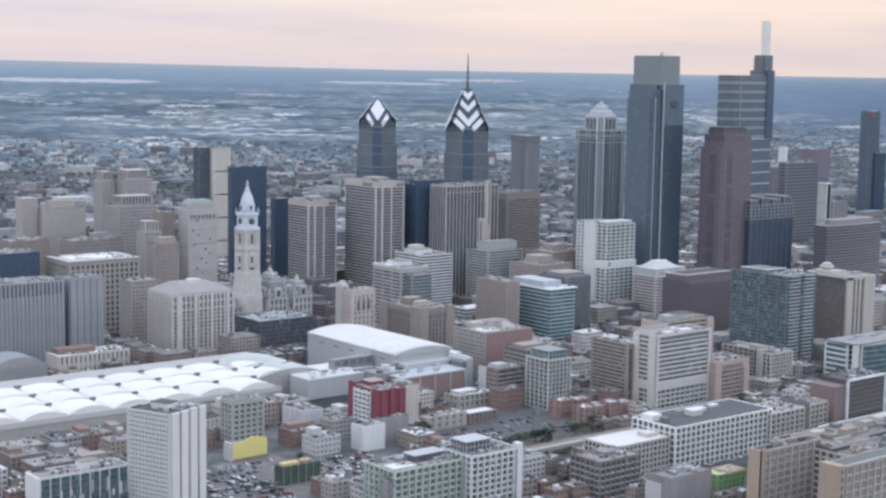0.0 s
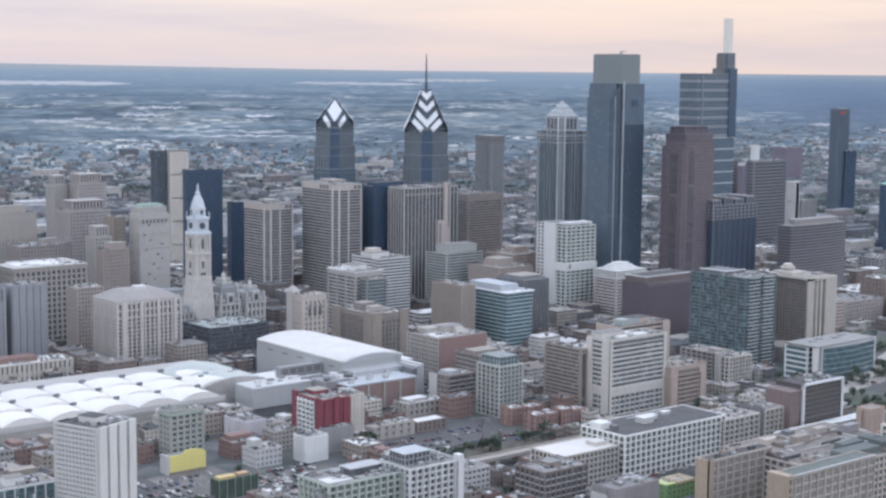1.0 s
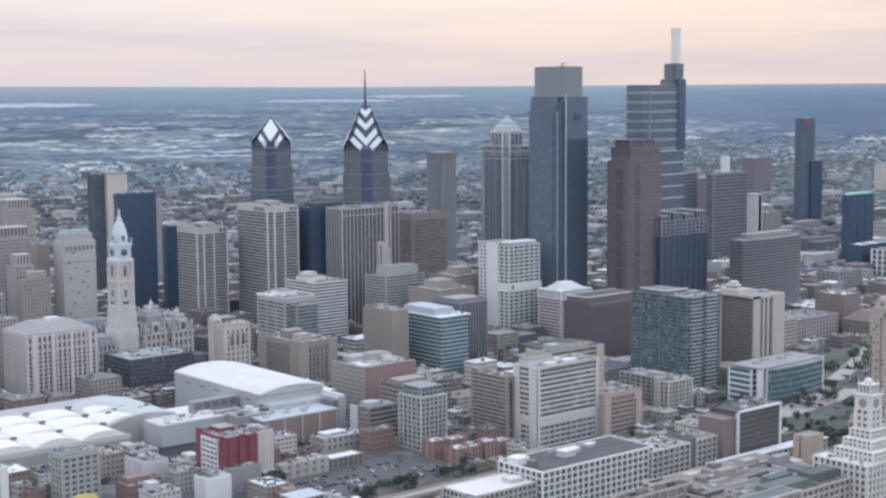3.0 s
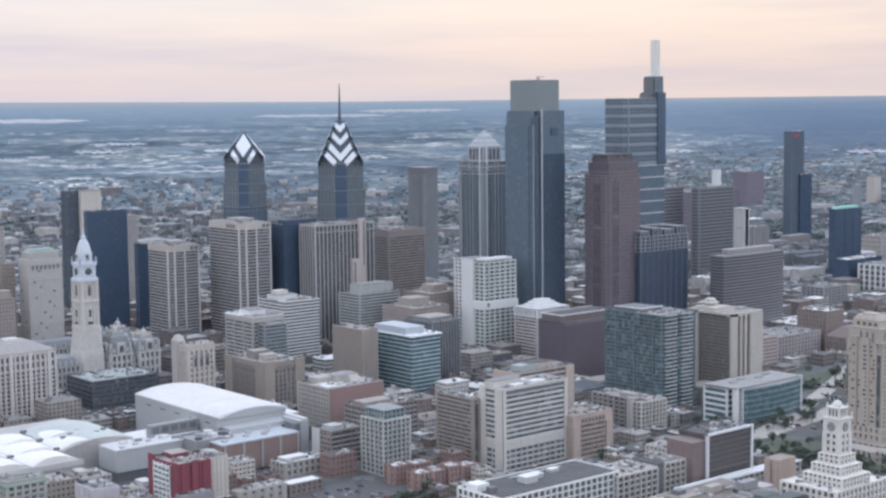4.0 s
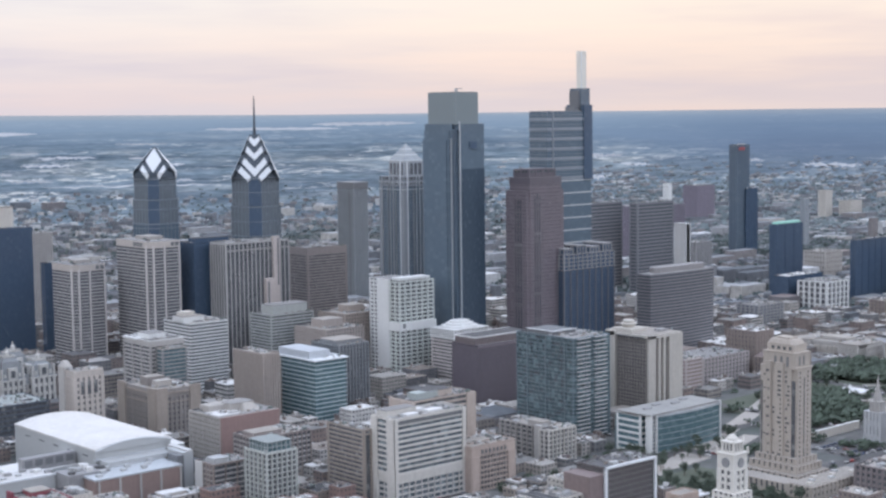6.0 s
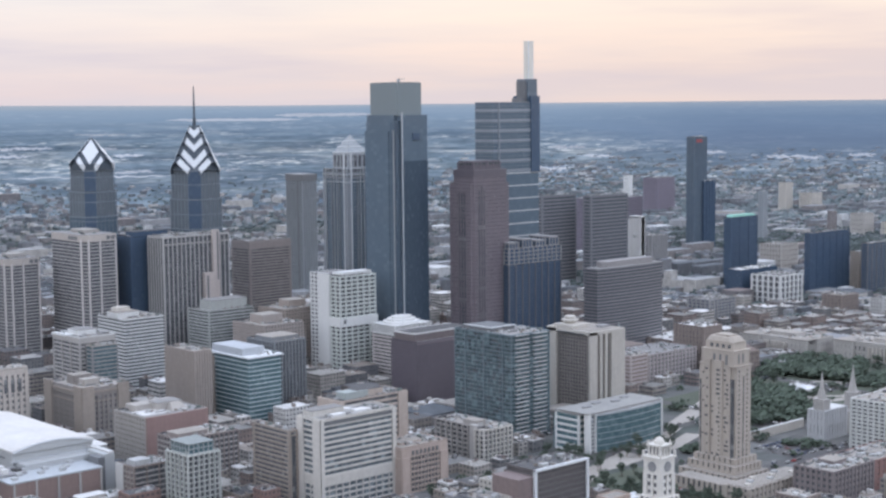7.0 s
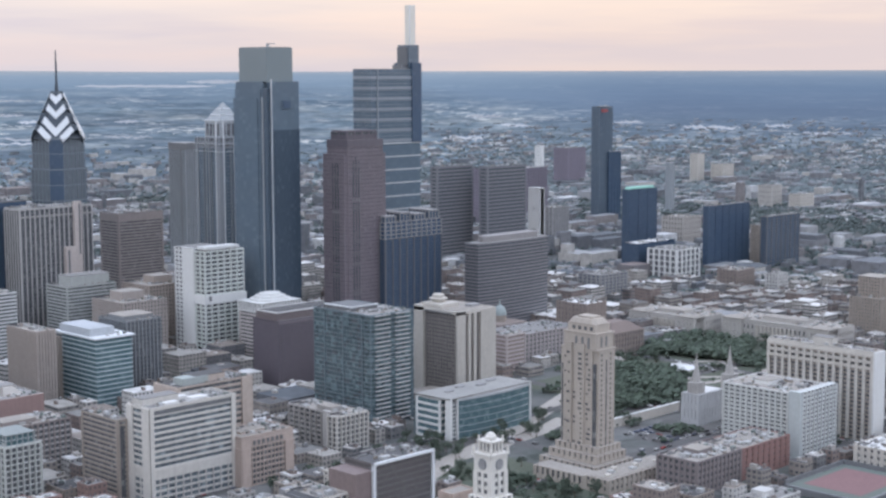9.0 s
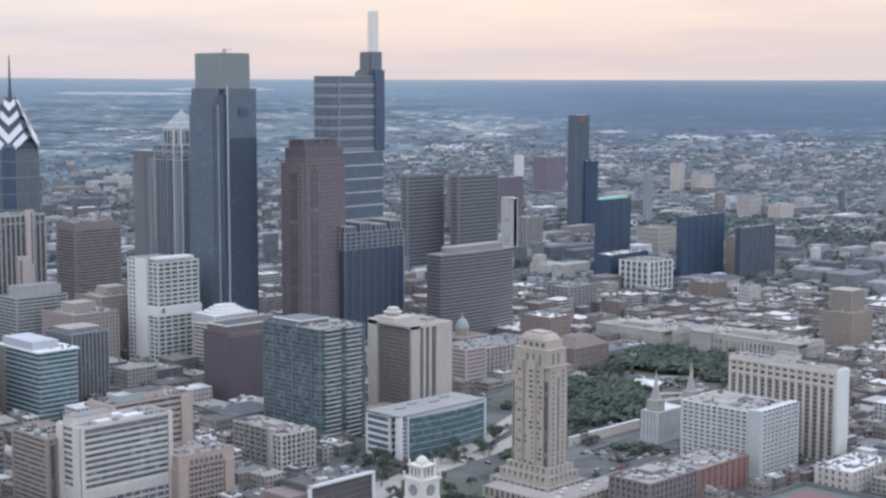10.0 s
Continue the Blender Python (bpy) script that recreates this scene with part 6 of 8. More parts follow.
def chamfered_office(name, label, x, y, w, d, h, slots):
    """A banded office tower with pale uprights either side of its cut corner and a slotted beige top storey."""
    root = thing(name, x, y, label, "office building")
    take(x, y, w, d)
    c = 5.0
    stone, top = surface(name + "_stone", (0.40, 0.385, 0.385)), surface(name + "_top", (0.52, 0.475, 0.445))
    plan = [(c, 0), (w, 0), (w, d), (0, d), (0, c)]
    wide = [(c - 0.2, -0.4), (w + 0.4, -0.4), (w + 0.4, d + 0.4), (-0.4, d + 0.4), (-0.4, c - 0.2)]
    extrude("glazing", root, plan, 0, h - 6, GL_DARK)
    n = round((h - 6) / 3.05)
    for k in range(n):
        extrude("spandrel", root, wide, k * (h - 6) / n, k * (h - 6) / n + 1.15, stone)
    extrude("top_storey", root, wide, h - 6.2, h, top)
    extrude("roof", root, plan, h, h + 0.3, ROOFGREY)
    for k in range(slots[0]):
        bx("top_slot", root, -0.6, c + 6 + 5.6 * k, h - 4.9, 0.5, 4.4, 3.6, DARKGREY)
    for k in range(slots[1]):
        bx("top_slot", root, w - 4.6 - 4.8 * k, -0.6, h - 4.9, 3.6, 0.5, 3.6, DARKGREY)
    for px, py in ((c - 1.0, -0.9), (-0.9, c - 1.0), (w * 0.48, -0.9), (w - 1.0, -0.9)):
        bx("pale_upright", root, px, py, 0, 1.3, 1.3, h - 4, PALEROSE)
    bx("roof_house", root, w * 0.3, d * 0.3, h + 0.3, w * 0.5, d * 0.4, 3.2, BEIGE)
    joined("roof_clutter", root, [(w * 0.1 + 2.3 * k, d * 0.1 + (k * 7.7) % (d * 0.7), h + 0.3, 1.6, 2.0, 1.0 + 0.4 * (k % 3)) for k in range(9)], CLUTTER, kind="stuff")
    return root


chamfered_office("banded_office_tower", "brown-grey banded office tower with beige slotted top", 906.7, 1222.3, 32.1, 58, 123.4, (3, 2))
chamfered_office("banded_office_tower", "brown-grey banded office tower with beige slotted top, the lower of two", 857, 1271, 31.1, 41.6, 102.4, (0, 2))
block("navy_office_slab", "navy glass office slab", 951, 1217, 60, 27, 119, GL_NAVY, GL_NAVY, ROOFDARK, fh=3.4, sh=0.6, bay=20, pw=0.8, proud=0.2, crown=3, house=(0.1, 0.2, 0.6, 0.5, 4))
strp = block("striped_office_tower", "grey office tower with close pale vertical ribs", 965, 1185.4, 70.6, 26, 119.6, surface("pale_rib_stone", (0.47, 0.46, 0.455)), GL_DARK, ROOFGREY, fh=3.4, sh=0.5, bay=4.7, pw=1.05, proud=0.5, inset=0.3, spandrel=DARKGREY, crown=0.5, units=3)
bx("top_rail", strp, -0.7, -0.8, 112.4, 72, 0.5, 1.4, CONCRETE)
bx("pink_lift_shaft", strp, 51, -3.0, 0, 7.0, 2.9, 124, surface("pale_pink_stone", (0.56, 0.50, 0.475)))
bx("shaft_slot", strp, 55.2, -3.3, 78, 1.4, 0.4, 44, DARKGREY)
bx("pink_low_shaft", strp, 41, -4.5, 0, 9.5, 4.4, 85, surface("pale_pink_panel", (0.56, 0.50, 0.475)))
bx("shaft_slot", strp, 43, -4.8, 40, 1.6, 0.4, 42, DARKGREY)
block("brown_office_slab", "grey-brown office slab with a blank pinkish top band", 1097.5, 1241, 50, 31, 103, surface("taupe_precast", (0.31, 0.275, 0.27)), GL_GREY, ROOFGREY, fh=2.9, sh=1.5, bay=60, pw=2, crown=7)
gst = block("grey_slender_tower", "slender grey tower with a dark cap far behind", 1346, 1483, 22, 33, 145, surface("grey_green_panels", (0.23, 0.25, 0.27)), GL_GREY, ROOFDARK, fh=3.2, sh=1.4, bay=4, pw=1.7, units=1, house=(0.0, 0.0, 1.0, 1.0, 5))
bx("dark_cap", gst, -0.4, -0.4, 145.2, 22.8, 33.8, 7.5, DARKGREY)
bx("cap_rail", gst, -0.8, -0.8, 152.6, 23.6, 34.6, 0.6, GREY)
bx("dark_joint", gst, -0.5, 8, 0, 0.6, 1.6, 145, DARKGREY)
bnd = thing("white_banded_offices", 889.9, 1127.8, "office block with close white horizontal bands", "office building")
take(885, 1120, 46, 60)
facade(bnd, 0, 0, 38, 44, 0, 58.5, WHITE, GL_DARK, fh=2.9, sh=1.35, bay=60, pw=0.0)
flat_roof(bnd, 0, 0, 38, 44, 58.8, ROOFTAN, WHITE, units=3, house=(0.0, 0.25, 0.55, 0.4, 5))
bx("roof_house", bnd, 4, 18, 64, 12, 10, 3.5, CREAM)
sgo = thing("stepped_grey_offices", 807, 1045, "stepped grey office block with glazed bands and a lower front", "office building")
take(800, 1036, 42, 66)
facade(sgo, 0, 8, 31, 42, 0, 61, CONCRETE, GL_GREY, fh=3.1, sh=1.3, bay=15, pw=1.4, crown=4)
facade(sgo, 5, -2, 22, 10, 0, 55, GREY, GL_TEAL, fh=3.1, sh=1.2, bay=60, pw=1.0)
flat_roof(sgo, 0, 8, 31, 42, 61.3, ROOFGREY, WHITE, units=4, house=(0.2, 0.3, 0.5, 0.4, 4))
flat_roof(sgo, 5, -2, 22, 10, 55.3, ROOFTAN, BEIGE, units=2)
bx("white_rim", sgo, -0.8, 28, 60.6, 14, 22, 1.6, WHITE)
mun = block("brown_civic_block", "brown stone civic block with stacked roof houses", 761.5, 967.4, 36, 55, 39, surface("brown_grey_stone", (0.27, 0.248, 0.24)), GL_GREY, ROOFTAN, fh=3.6, sh=1.7, bay=3.8, pw=2.1, proud=0.4, crown=5, units=7, house=(0.2, 0.45, 0.4, 0.2, 6))
bx("roof_house", mun, 8, 12, 39.2, 12, 8, 5, BEIGE)
bx("cornice", mun, -1.0, -1.0, 36.4, 38, 57, 1.3, TAN)
bx("cornice", mun, -0.7, -0.7, 29.6, 37.4, 56.4, 0.8, TAN)
for i in range(2):
    bx("end_pavilion", mun, -1.2, -0.6 + 44 * i, 0, 1.4, 11.4, 41.2, TAN)
bx("end_pavilion", mun, -0.6, -1.2, 0, 9, 1.4, 41.2, TAN)
bx("end_pavilion", mun, 27.5, -1.2, 0, 9, 1.4, 41.2, TAN)
mas = block("pink_stone_tower", "pinkish stone tower block with arched top windows", 709.6, 992, 23.5, 14, 56.4, surface("pinkish_limestone", (0.48, 0.44, 0.41)), GL_GREY, ROOFTAN, fh=4.2, sh=2.0, bay=4.6, pw=2.4, proud=0.4, crown=4)
bx("rear_turret", mas, -1, 13, 0, 7, 9, 59, LIMESTONE)
extrude("turret_cap", mas, [(-1, 13), (6, 13), (6, 22), (-1, 22)], 59, 63, LIMESTONE, top=0.4, at=(2.5, 17.5))
for i in range(3):
    bx("arched_window", mas, 5.2 + 5.2 * i, -0.6, 40, 2.6, 0.4, 9.5, GL_DARK)
block("grey_slab_offices", "grey office slab with green-tinted bands", 974.4, 1129, 47.2, 33, 57.5, surface("grey_green_stone", (0.40, 0.42, 0.41)), GL_GREY, ROOFGREY, fh=2.9, sh=1.4, bay=90, pw=1.0, house=(0.15, 0.2, 0.8, 0.55, 8), units=1)
block("brownstone_setbacks", "brownish stone blocks with stepped roofs", 985, 1062, 42, 46, 50, surface("mauve_stone", (0.37, 0.33, 0.31)), GL_GREY, ROOFTAN, fh=3.3, sh=1.7, bay=3.2, pw=1.6, house=(0.2, 0.3, 0.5, 0.4, 7), units=5)
block("brownstone_annex", "brownish stone annex with stepped roof houses", 1032, 1096, 46, 40, 56, surface("brown_rose_stone", (0.38, 0.33, 0.30)), GL_GREY, ROOFTAN, fh=3.3, sh=1.7, bay=3.2, pw=1.6, house=(0.3, 0.3, 0.4, 0.4, 6), units=5)
block("dark_ribbed_block", "dark grey block with vertical ribs and stepped pale roof", 920, 958, 30, 36, 55.5, surface("blue_grey_ribs", (0.22, 0.235, 0.255)), GL_DARK, ROOFTAN, fh=3.3, sh=0.6, bay=3.4, pw=1.3, proud=0.4, spandrel=DARKGREY, units=4, house=(0.05, 0.15, 0.85, 0.6, 3))
block("tan_windowless_tower", "tan ribbed stone tower", 846, 955, 15, 40, 57.5, surface("ribbed_tan_stone", (0.36, 0.318, 0.295)), GL_GREY, ROOFTAN, fh=14, sh=1.4, bay=2.6, pw=1.6, proud=0.4, spandrel=TAN)
tea = block("teal_glass_offices", "teal glass office block with white slab edges and white roof", 882.5, 939, 30, 45, 50, surface("pale_teal_spandrel", (0.46, 0.54, 0.56)), GL_TEAL, ROOFWHITE, fh=3.35, sh=0.8, bay=90, pw=0.0, units=1, parapet=0.5)
bx("roof_screen", tea, 1, 9, 50.9, 20, 40, 5.4, surface("grey_blue_screen", (0.46, 0.49, 0.53)))
bx("white_roof_rim", tea, -1.4, -1.4, 49.8, 32.8, 56, 1.1, SILVER)
bx("tan_stair_tower", tea, -3.4, 44, 0, 3.0, 8, 47, TAN)
bpo = block("brick_and_pale_offices", "pale banded office block with a blank brick flank", 757, 878, 48, 39, 33, BEIGE, GL_DARK, ROOFGREY, fh=3.4, sh=1.5, bay=3.6, pw=1.4, units=6, house=(0.4, 0.4, 0.4, 0.3, 5))
bx("brick_flank", bpo, 0.5, -1.2, 0, 48, 1.2, 33.6, surface("pinkish_brick", (0.29, 0.20, 0.19), vary=0.15))
bx("white_roof_patch", bpo, 3, 6, 33.3, 20, 16, 0.6, ROOFWHITE)
bx("roof_house", bpo, 6, 22, 33.3, 34, 12, 4.4, BEIGE)
extrude("wedge_roof", bpo, [(26, 8), (40, 8), (40, 20), (26, 20)], 33.3, 38, BEIGE, top=0.5, at=(30, 18))
mro = block("maroon_offices", "dark maroon windowless-looking office block with set-back top storey", 1008.5, 893, 64, 31, 52.3, MAROON, MAROON, ROOFGREY, fh=3.3, sh=2.9, bay=90, pw=1.0, proud=0.15, inset=0.2, units=0)
bx("top_storey", mro, 1.5, 5, 52.6, 60, 24, 5.6, surface("maroon_screen", (0.17, 0.145, 0.15)))
bx("top_roof", mro, 1.2, 4.7, 58.2, 60.6, 24.6, 0.5, ROOFDARK)
for rx, ry, rw, rd in ((1.0, 4.5, 61, 0.7), (1.0, 28.8, 61, 0.7), (1.0, 5.2, 0.7, 23.6)):
    bx("white_top_rim", mro, rx, ry, 58.2, rw, rd, 0.9, ROOFWHITE)
bx("pale_band", mro, -0.3, -0.3, 50.8, 64.6, 0.5, 1.4, PINKSTONE)
bnc = thing("white_crowned_offices", 1064, 984, "white banded office block with a stepped octagonal crown", "office building")
take(1066, 992, 46, 34)
facade(bnc, 0, 0, 40, 30, 0, 42, surface("rose_white_stone", (0.52, 0.48, 0.47)), GL_GREY, fh=3.1, sh=1.5, bay=90, pw=1.4)
facade(bnc, -0.6, -0.6, 41, 31, 42, 50, WHITE, GL_GREY, fh=7, sh=1.2, bay=3, pw=1.4)
for k in range(3):
    extrude("crown_tier", bnc, octagon(4 + 3 * k, 2 + 3 * k, 32 - 6 * k, 26 - 6 * k, 7 - k), 50 + 2 * k, 52 + 2 * k, WHITE)
wta = block("white_apartment_tower", "tall white apartment tower with green-tinted balconies", 1044.5, 1033, 40, 14, 89, surface("white_green_tint", (0.68, 0.72, 0.695)), GL_DARK, ROOFGREY, fh=3.5, sh=1.15, bay=6.8, pw=0.5, proud=0.3, inset=1.6, units=2)
facade(wta, -0.4, 14.4, 30, 27, 0, 91, WHITE, GL_DARK, fh=3.5, sh=1.6, bay=5, pw=1.6)
bx("blank_flank", wta, -0.9, 15, 0, 0.8, 15, 91.5, WHITE)
bx("rear_roof", wta, 0, 15, 91, 29, 26, 0.4, ROOFGREY)
bx("sky_lobby_band", wta, -0.8, -0.9, 46.0, 42.4, 15, 7.5, WHITE)
bx("roof_frame", wta, 2, 1, 90.8, 34, 12, 2.2, WHITE)
bx("sky_lobby_window", wta, 3, -1.0, 48.8, 2.6, 0.5, 4, DARKGREY)
TEALPANEL = surface("teal_grey_panel", (0.155, 0.205, 0.235), rough=0.4)
taq = block("teal_apartment_slab", "teal glass apartment slab with scattered dark openings and pale balconies", 982, 764, 39, 58, 74.5, TEALPANEL, glass("mixed_teal_panels", (0.05, 0.07, 0.08), (0.19, 0.26, 0.28), bay=3.1, floor_h=2.75, share=0.82), ROOFGREY, fh=2.98, sh=0.6, bay=12, pw=0.4, proud=0.1, inset=0.25, units=7)
bx("roof_house", taq, 4, 24, 74.8, 24, 28, 2.6, DARKGREY)
bx("white_roof_edge", taq, 3.6, 23.6, 77.3, 24.8, 0.8, 0.7, SILVER)
bx("white_roof_edge", taq, 3.6, 24.4, 77.3, 0.8, 27, 0.7, SILVER)
for i in range(25):
    for px in (4, 22):
        bx("balcony", taq, px, -1.3, 2.6 + 2.98 * i, 13, 1.3, 0.5, GREYWHITE)
trng = random.Random(19)
for i in range(110):
    bx("dark_opening", taq, -0.22, 1.5 + 2.9 * trng.randint(0, 18), 3.7 + 2.98 * trng.randint(0, 23), 0.2, trng.choice((1.7, 1.7, 2.8)), 1.5, GL_DARK)
for i in range(3):
    bx("pale_panel", taq, -0.3, 8 + 19 * i, 0, 0.25, 1.2, 73, TEALPANEL)
she = thing("hotel_tower", 1063, 763.2, "cream concrete hotel tower with dark ribbed faces between blank pylons", "hotel")
take(1055, 745, 50, 66)
PYLON = surface("cream_pylon_concrete", (0.50, 0.475, 0.44))
facade(she, 1.0, 1.0, 36, 40, 0, 66, surface("brown_ribs", (0.27, 0.245, 0.235)), GL_DARK, fh=2.75, sh=1.2, bay=2.9, pw=0.7, proud=0.3)
bx("pylon", she, -0.8, 33.5, 0, 12, 9.5, 69.5, PYLON)
bx("pylon", she, -0.8, -0.8, 0, 8.2, 1.9, 68, PYLON)
bx("pylon", she, 22.5, -1.2, 0, 15.5, 14, 67.5, PYLON)
for i in range(2):
    bx("rib", she, 10.4 + 5.6 * i, -0.9, 0, 2.4, 2.4, 66, PYLON)
bx("roof_cap", she, -0.8, -0.8, 66, 38.6, 43.6, 2.4, PYLON)
bx("cap_slot", she, -1.0, 4, 66.2, 0.4, 28, 0.9, DARKGREY)
bx("roof_deck", she, 0.4, 0.6, 68.4, 36, 41, 0.3, ROOFTAN)
bx("top_storey", she, 1.5, 18, 68.4, 18, 20, 3, PYLON)
bx("roof_plant", she, 22, 8, 68.7, 9, 6, 1.8, GREY)
lathe("roof_drum", she, [(4.6, 71.4), (4.6, 73.4), (6.6, 73.6), (6.6, 74.4), (4.4, 74.6), (4.2, 76.8), (2.6, 77.4), (0.4, 77.6)], PYLON, (11, 30, 0), sides=16)
bx("podium", she, -26, 2, 0, 44, 26, 12, surface("rose_grey_podium", (0.36, 0.33, 0.32)))
bx("podium_roof", she, -25, 3, 12, 42, 24, 0.5, ROOFTAN)


def bowed(root, x, y, w, d, z0, z1, bow, wall, pane, fh, sh, n=14, roof=ROOFGREY):
    """A block whose long front bows outwards."""
    def plan(o):
        pts = [(x + w * i / n, y - bow * (1 - (2 * i / n - 1) ** 2) - o) for i in range(n + 1)]
        return [(x - o, y - o)] + pts[1:-1] + [(x + w + o, y - o), (x + w + o, y + d + o), (x - o, y + d + o)]
    extrude("glazing", root, plan(0), z0, z1, pane)
    k = round((z1 - z0) / fh)
    for i in range(k):
        extrude("spandrel", root, plan(0.35), z0 + i * (z1 - z0) / k, z0 + i * (z1 - z0) / k + sh, wall)
    extrude("roof_band", root, plan(0.5), z1, z1 + 1.2, wall)
    extrude("roof", root, plan(-0.6), z1 + 1.2, z1 + 1.5, roof)


dkt = thing("bowed_dark_office_tower", 1264, 935, "dark grey banded office tower with gently bowed front", "office building")
take(1262, 925, 98, 40)
bowed(dkt, 0, 0, 92, 16, 0, 84.5, 3, surface("grey_brown_band", (0.205, 0.205, 0.222)), GL_EVEN, 3.0, 1.35)
extrude("top_screen", dkt, octagon(12, 2, 72, 13, 4), 85.5, 91, surface("taupe_screen", (0.29, 0.28, 0.285)))
tof = thing("curved_glass_offices", 992, 701, "low curved teal glass office block with white framed end", "office building")
take(988, 694, 84, 42)
bowed(tof, 7, 0, 70, 28, 0, 25.0, 3.5, STEEL, GL_TEAL, 4.2, 0.25)
facade(tof, -1.5, 7, 9, 22, 0, 25.5, WHITE, GL_TEAL, fh=4.2, sh=1.5, bay=30, pw=1.2)
bx("glass_wing", tof, -1.0, 24, 0, 8, 7, 23.5, GL_TEAL)
bx("white_fin", tof, 0.0, -1.2, 0, 1.6, 5, 27.4, WHITE)
bx("dark_slot", tof, 1.6, 0.2, 0, 5.0, 2, 25, DARKGREY)
bx("white_fin", tof, 6.4, -1.0, 0, 1.0, 2.4, 26.6, WHITE)
bx("white_fin", tof, 76.4, -0.6, 0, 1.4, 3, 27.6, WHITE)
joined("slot_bars", tof, [(1.8, -0.2, 2 + 2.6 * i, 4.4, 0.5, 0.6) for i in range(9)], WHITE)
extrude("roof_terrace", tof, [(-1.5, 7), (0, -1), (77, 0), (77, 28), (-1.5, 29)], 26.6, 27.6, surface("pale_grey_deck", (0.31, 0.31, 0.305), vary=0.25))
for i in range(4):
    bx("rooftop_unit", tof, 12 + 15 * i, 14 + (i % 2) * 5, 27.6, 7, 3, 0.9, GREY)

blu = thing("crenellated_blue_tower", 1192, 976, "dark blue-grey apartment tower with pale framed crown", "apartment tower")
take(1192, 976, 72, 34)
facade(blu, 0, 0, 68, 30, 0, 92, surface("slate_grey_frame", (0.15, 0.157, 0.175)), GL_NAVY, fh=3, sh=0.4, bay=8.5, pw=0.8, proud=0.4, spandrel=surface("ink_blue_panel", (0.075, 0.09, 0.125)))
facade(blu, 0, 0, 68, 30, 92, 106, GREY, GL_NAVY, fh=3.5, sh=0.9, bay=6, pw=0.8, proud=0.5)
for i in range(4):
    facade(blu, 1 + 17.5 * i, 1, 12, 26, 106, 111 + 2 * (i % 2), GREY, GL_NAVY, fh=6, sh=0.9, bay=4, pw=0.8)
    bx("crown_roof", blu, 1 + 17.5 * i, 1, 111 + 2 * (i % 2), 12, 26, 1.2, GREY)
block("plain_grey_slab", "plain grey slab", 1262, 1002, 24, 20, 96, surface("plain_grey", (0.36, 0.36, 0.37)), GL_GREY, fh=3.2, sh=2.2, bay=5, pw=3)
block("brown_twin_tower", "brown-grey banded apartment tower, one of twins", 1636, 1360, 64, 12, 117, surface("twin_brown_stone", (0.20, 0.208, 0.23)), GL_EVEN, fh=4.5, sh=2.2, bay=90, pw=2, group="twin towers", crown=2)
block("brown_twin_tower", "brown-grey banded apartment tower, one of twins", 1680, 1316, 72, 14, 117, surface("twin_brown_stone_b", (0.19, 0.198, 0.22)), GL_EVEN, fh=4.5, sh=2.2, bay=90, pw=2, group="twin towers", crown=2)
block("white_slab_far", "blank white slab beside the twin towers", 1806, 1340, 10, 20, 80, GREYWHITE, GL_GREY, fh=30, sh=29.5, bay=20, pw=8)
fmc = block("faceted_glass_tower", "tall blue glass tower with a red sign at its top", 2130, 1503, 32, 16, 180, GL_STEEL, glass("hazed_blue_glass", (0.11, 0.145, 0.19), (0.15, 0.185, 0.225), rough=0.2), ROOFGREY, fh=3.6, sh=0.5, bay=8, pw=0.4, proud=0.05)
bx("red_top_sign", fmc, 4, -1.0, 172, 14, 1, 5, surface("red_sign_panel", (0.34, 0.09, 0.10)))
block("dark_flank_tower", "dark glass lower tower beside it", 2150, 1500, 30, 14, 110, GL_BLUE, GL_NAVY, fh=3.6, sh=0.5, bay=8, pw=0.4)
block("purple_brick_block", "purple-brown brick block in the distance", 2010, 1600, 110, 60, 84, surface("purple_brick", (0.205, 0.187, 0.235)), GL_GREY, fh=4, sh=2.5, bay=6, pw=3.5)
grn = block("navy_round_top_tower", "navy glass tower with a bright green crown", 1770, 1164, 56, 11, 91, GL_NAVY, GL_NAVY, ROOFGREY, fh=3.4, sh=0.5, bay=20, pw=0.4, proud=0.05)
extrude("green_crown", grn, octagon(1, 0.5, 54, 10, 3), 92, 94.4, surface("bright_green_crown", (0.27, 0.52, 0.44)), top=0.9, at=(28, 5))
block("navy_bowed_tower", "navy glass office tower", 1792, 1063, 86, 8, 75.5, GL_NAVY, GL_NAVY, ROOFGREY, fh=3.4, sh=0.5, bay=14, pw=0.6, proud=0.1)
block("dark_glass_tower", "dark grey-blue glass office tower", 1856, 1024, 73, 9, 61.5, DARKGREY, GL_NAVY, ROOFGREY, fh=3.4, sh=0.8, bay=10, pw=0.6)
block("white_lattice_block", "white lattice-fronted apartment block", 1700, 1041, 44, 41, 33, WHITE, GL_GREY, ROOFGREY, fh=6.4, sh=1.2, bay=8.2, pw=2.0, proud=0.8)
block("low_navy_block", "low navy glass block", 1700, 1095, 70, 24, 36, GL_NAVY, GL_NAVY, ROOFWHITE, fh=3.6, sh=0.8, bay=20, pw=0.5)



def far_block(name, label, x, y, w, d, h, wall, roof=ROOFGREY, **k):
    """A building on the land beyond, drawn in along its line of sight like that land."""
    rt, a = math.hypot(x - MID[0], y - MID[1]), math.atan2(x - MID[0], y - MID[1])
    r, z = far(rt)
    s = r / rt
    root = thing(name, MID[0] + r * math.sin(a), MID[1] + r * math.cos(a), label, z=z - 1)
    take(root.location.x, root.location.y, w * s, d * s)
    facade(root, 0, 0, w * s, d * s, 0, h * s, wall, GL_GREY, **k)
    flat_roof(root, 0, 0, w * s, d * s, h * s + 0.3, roof, wall, units=2)
    return root


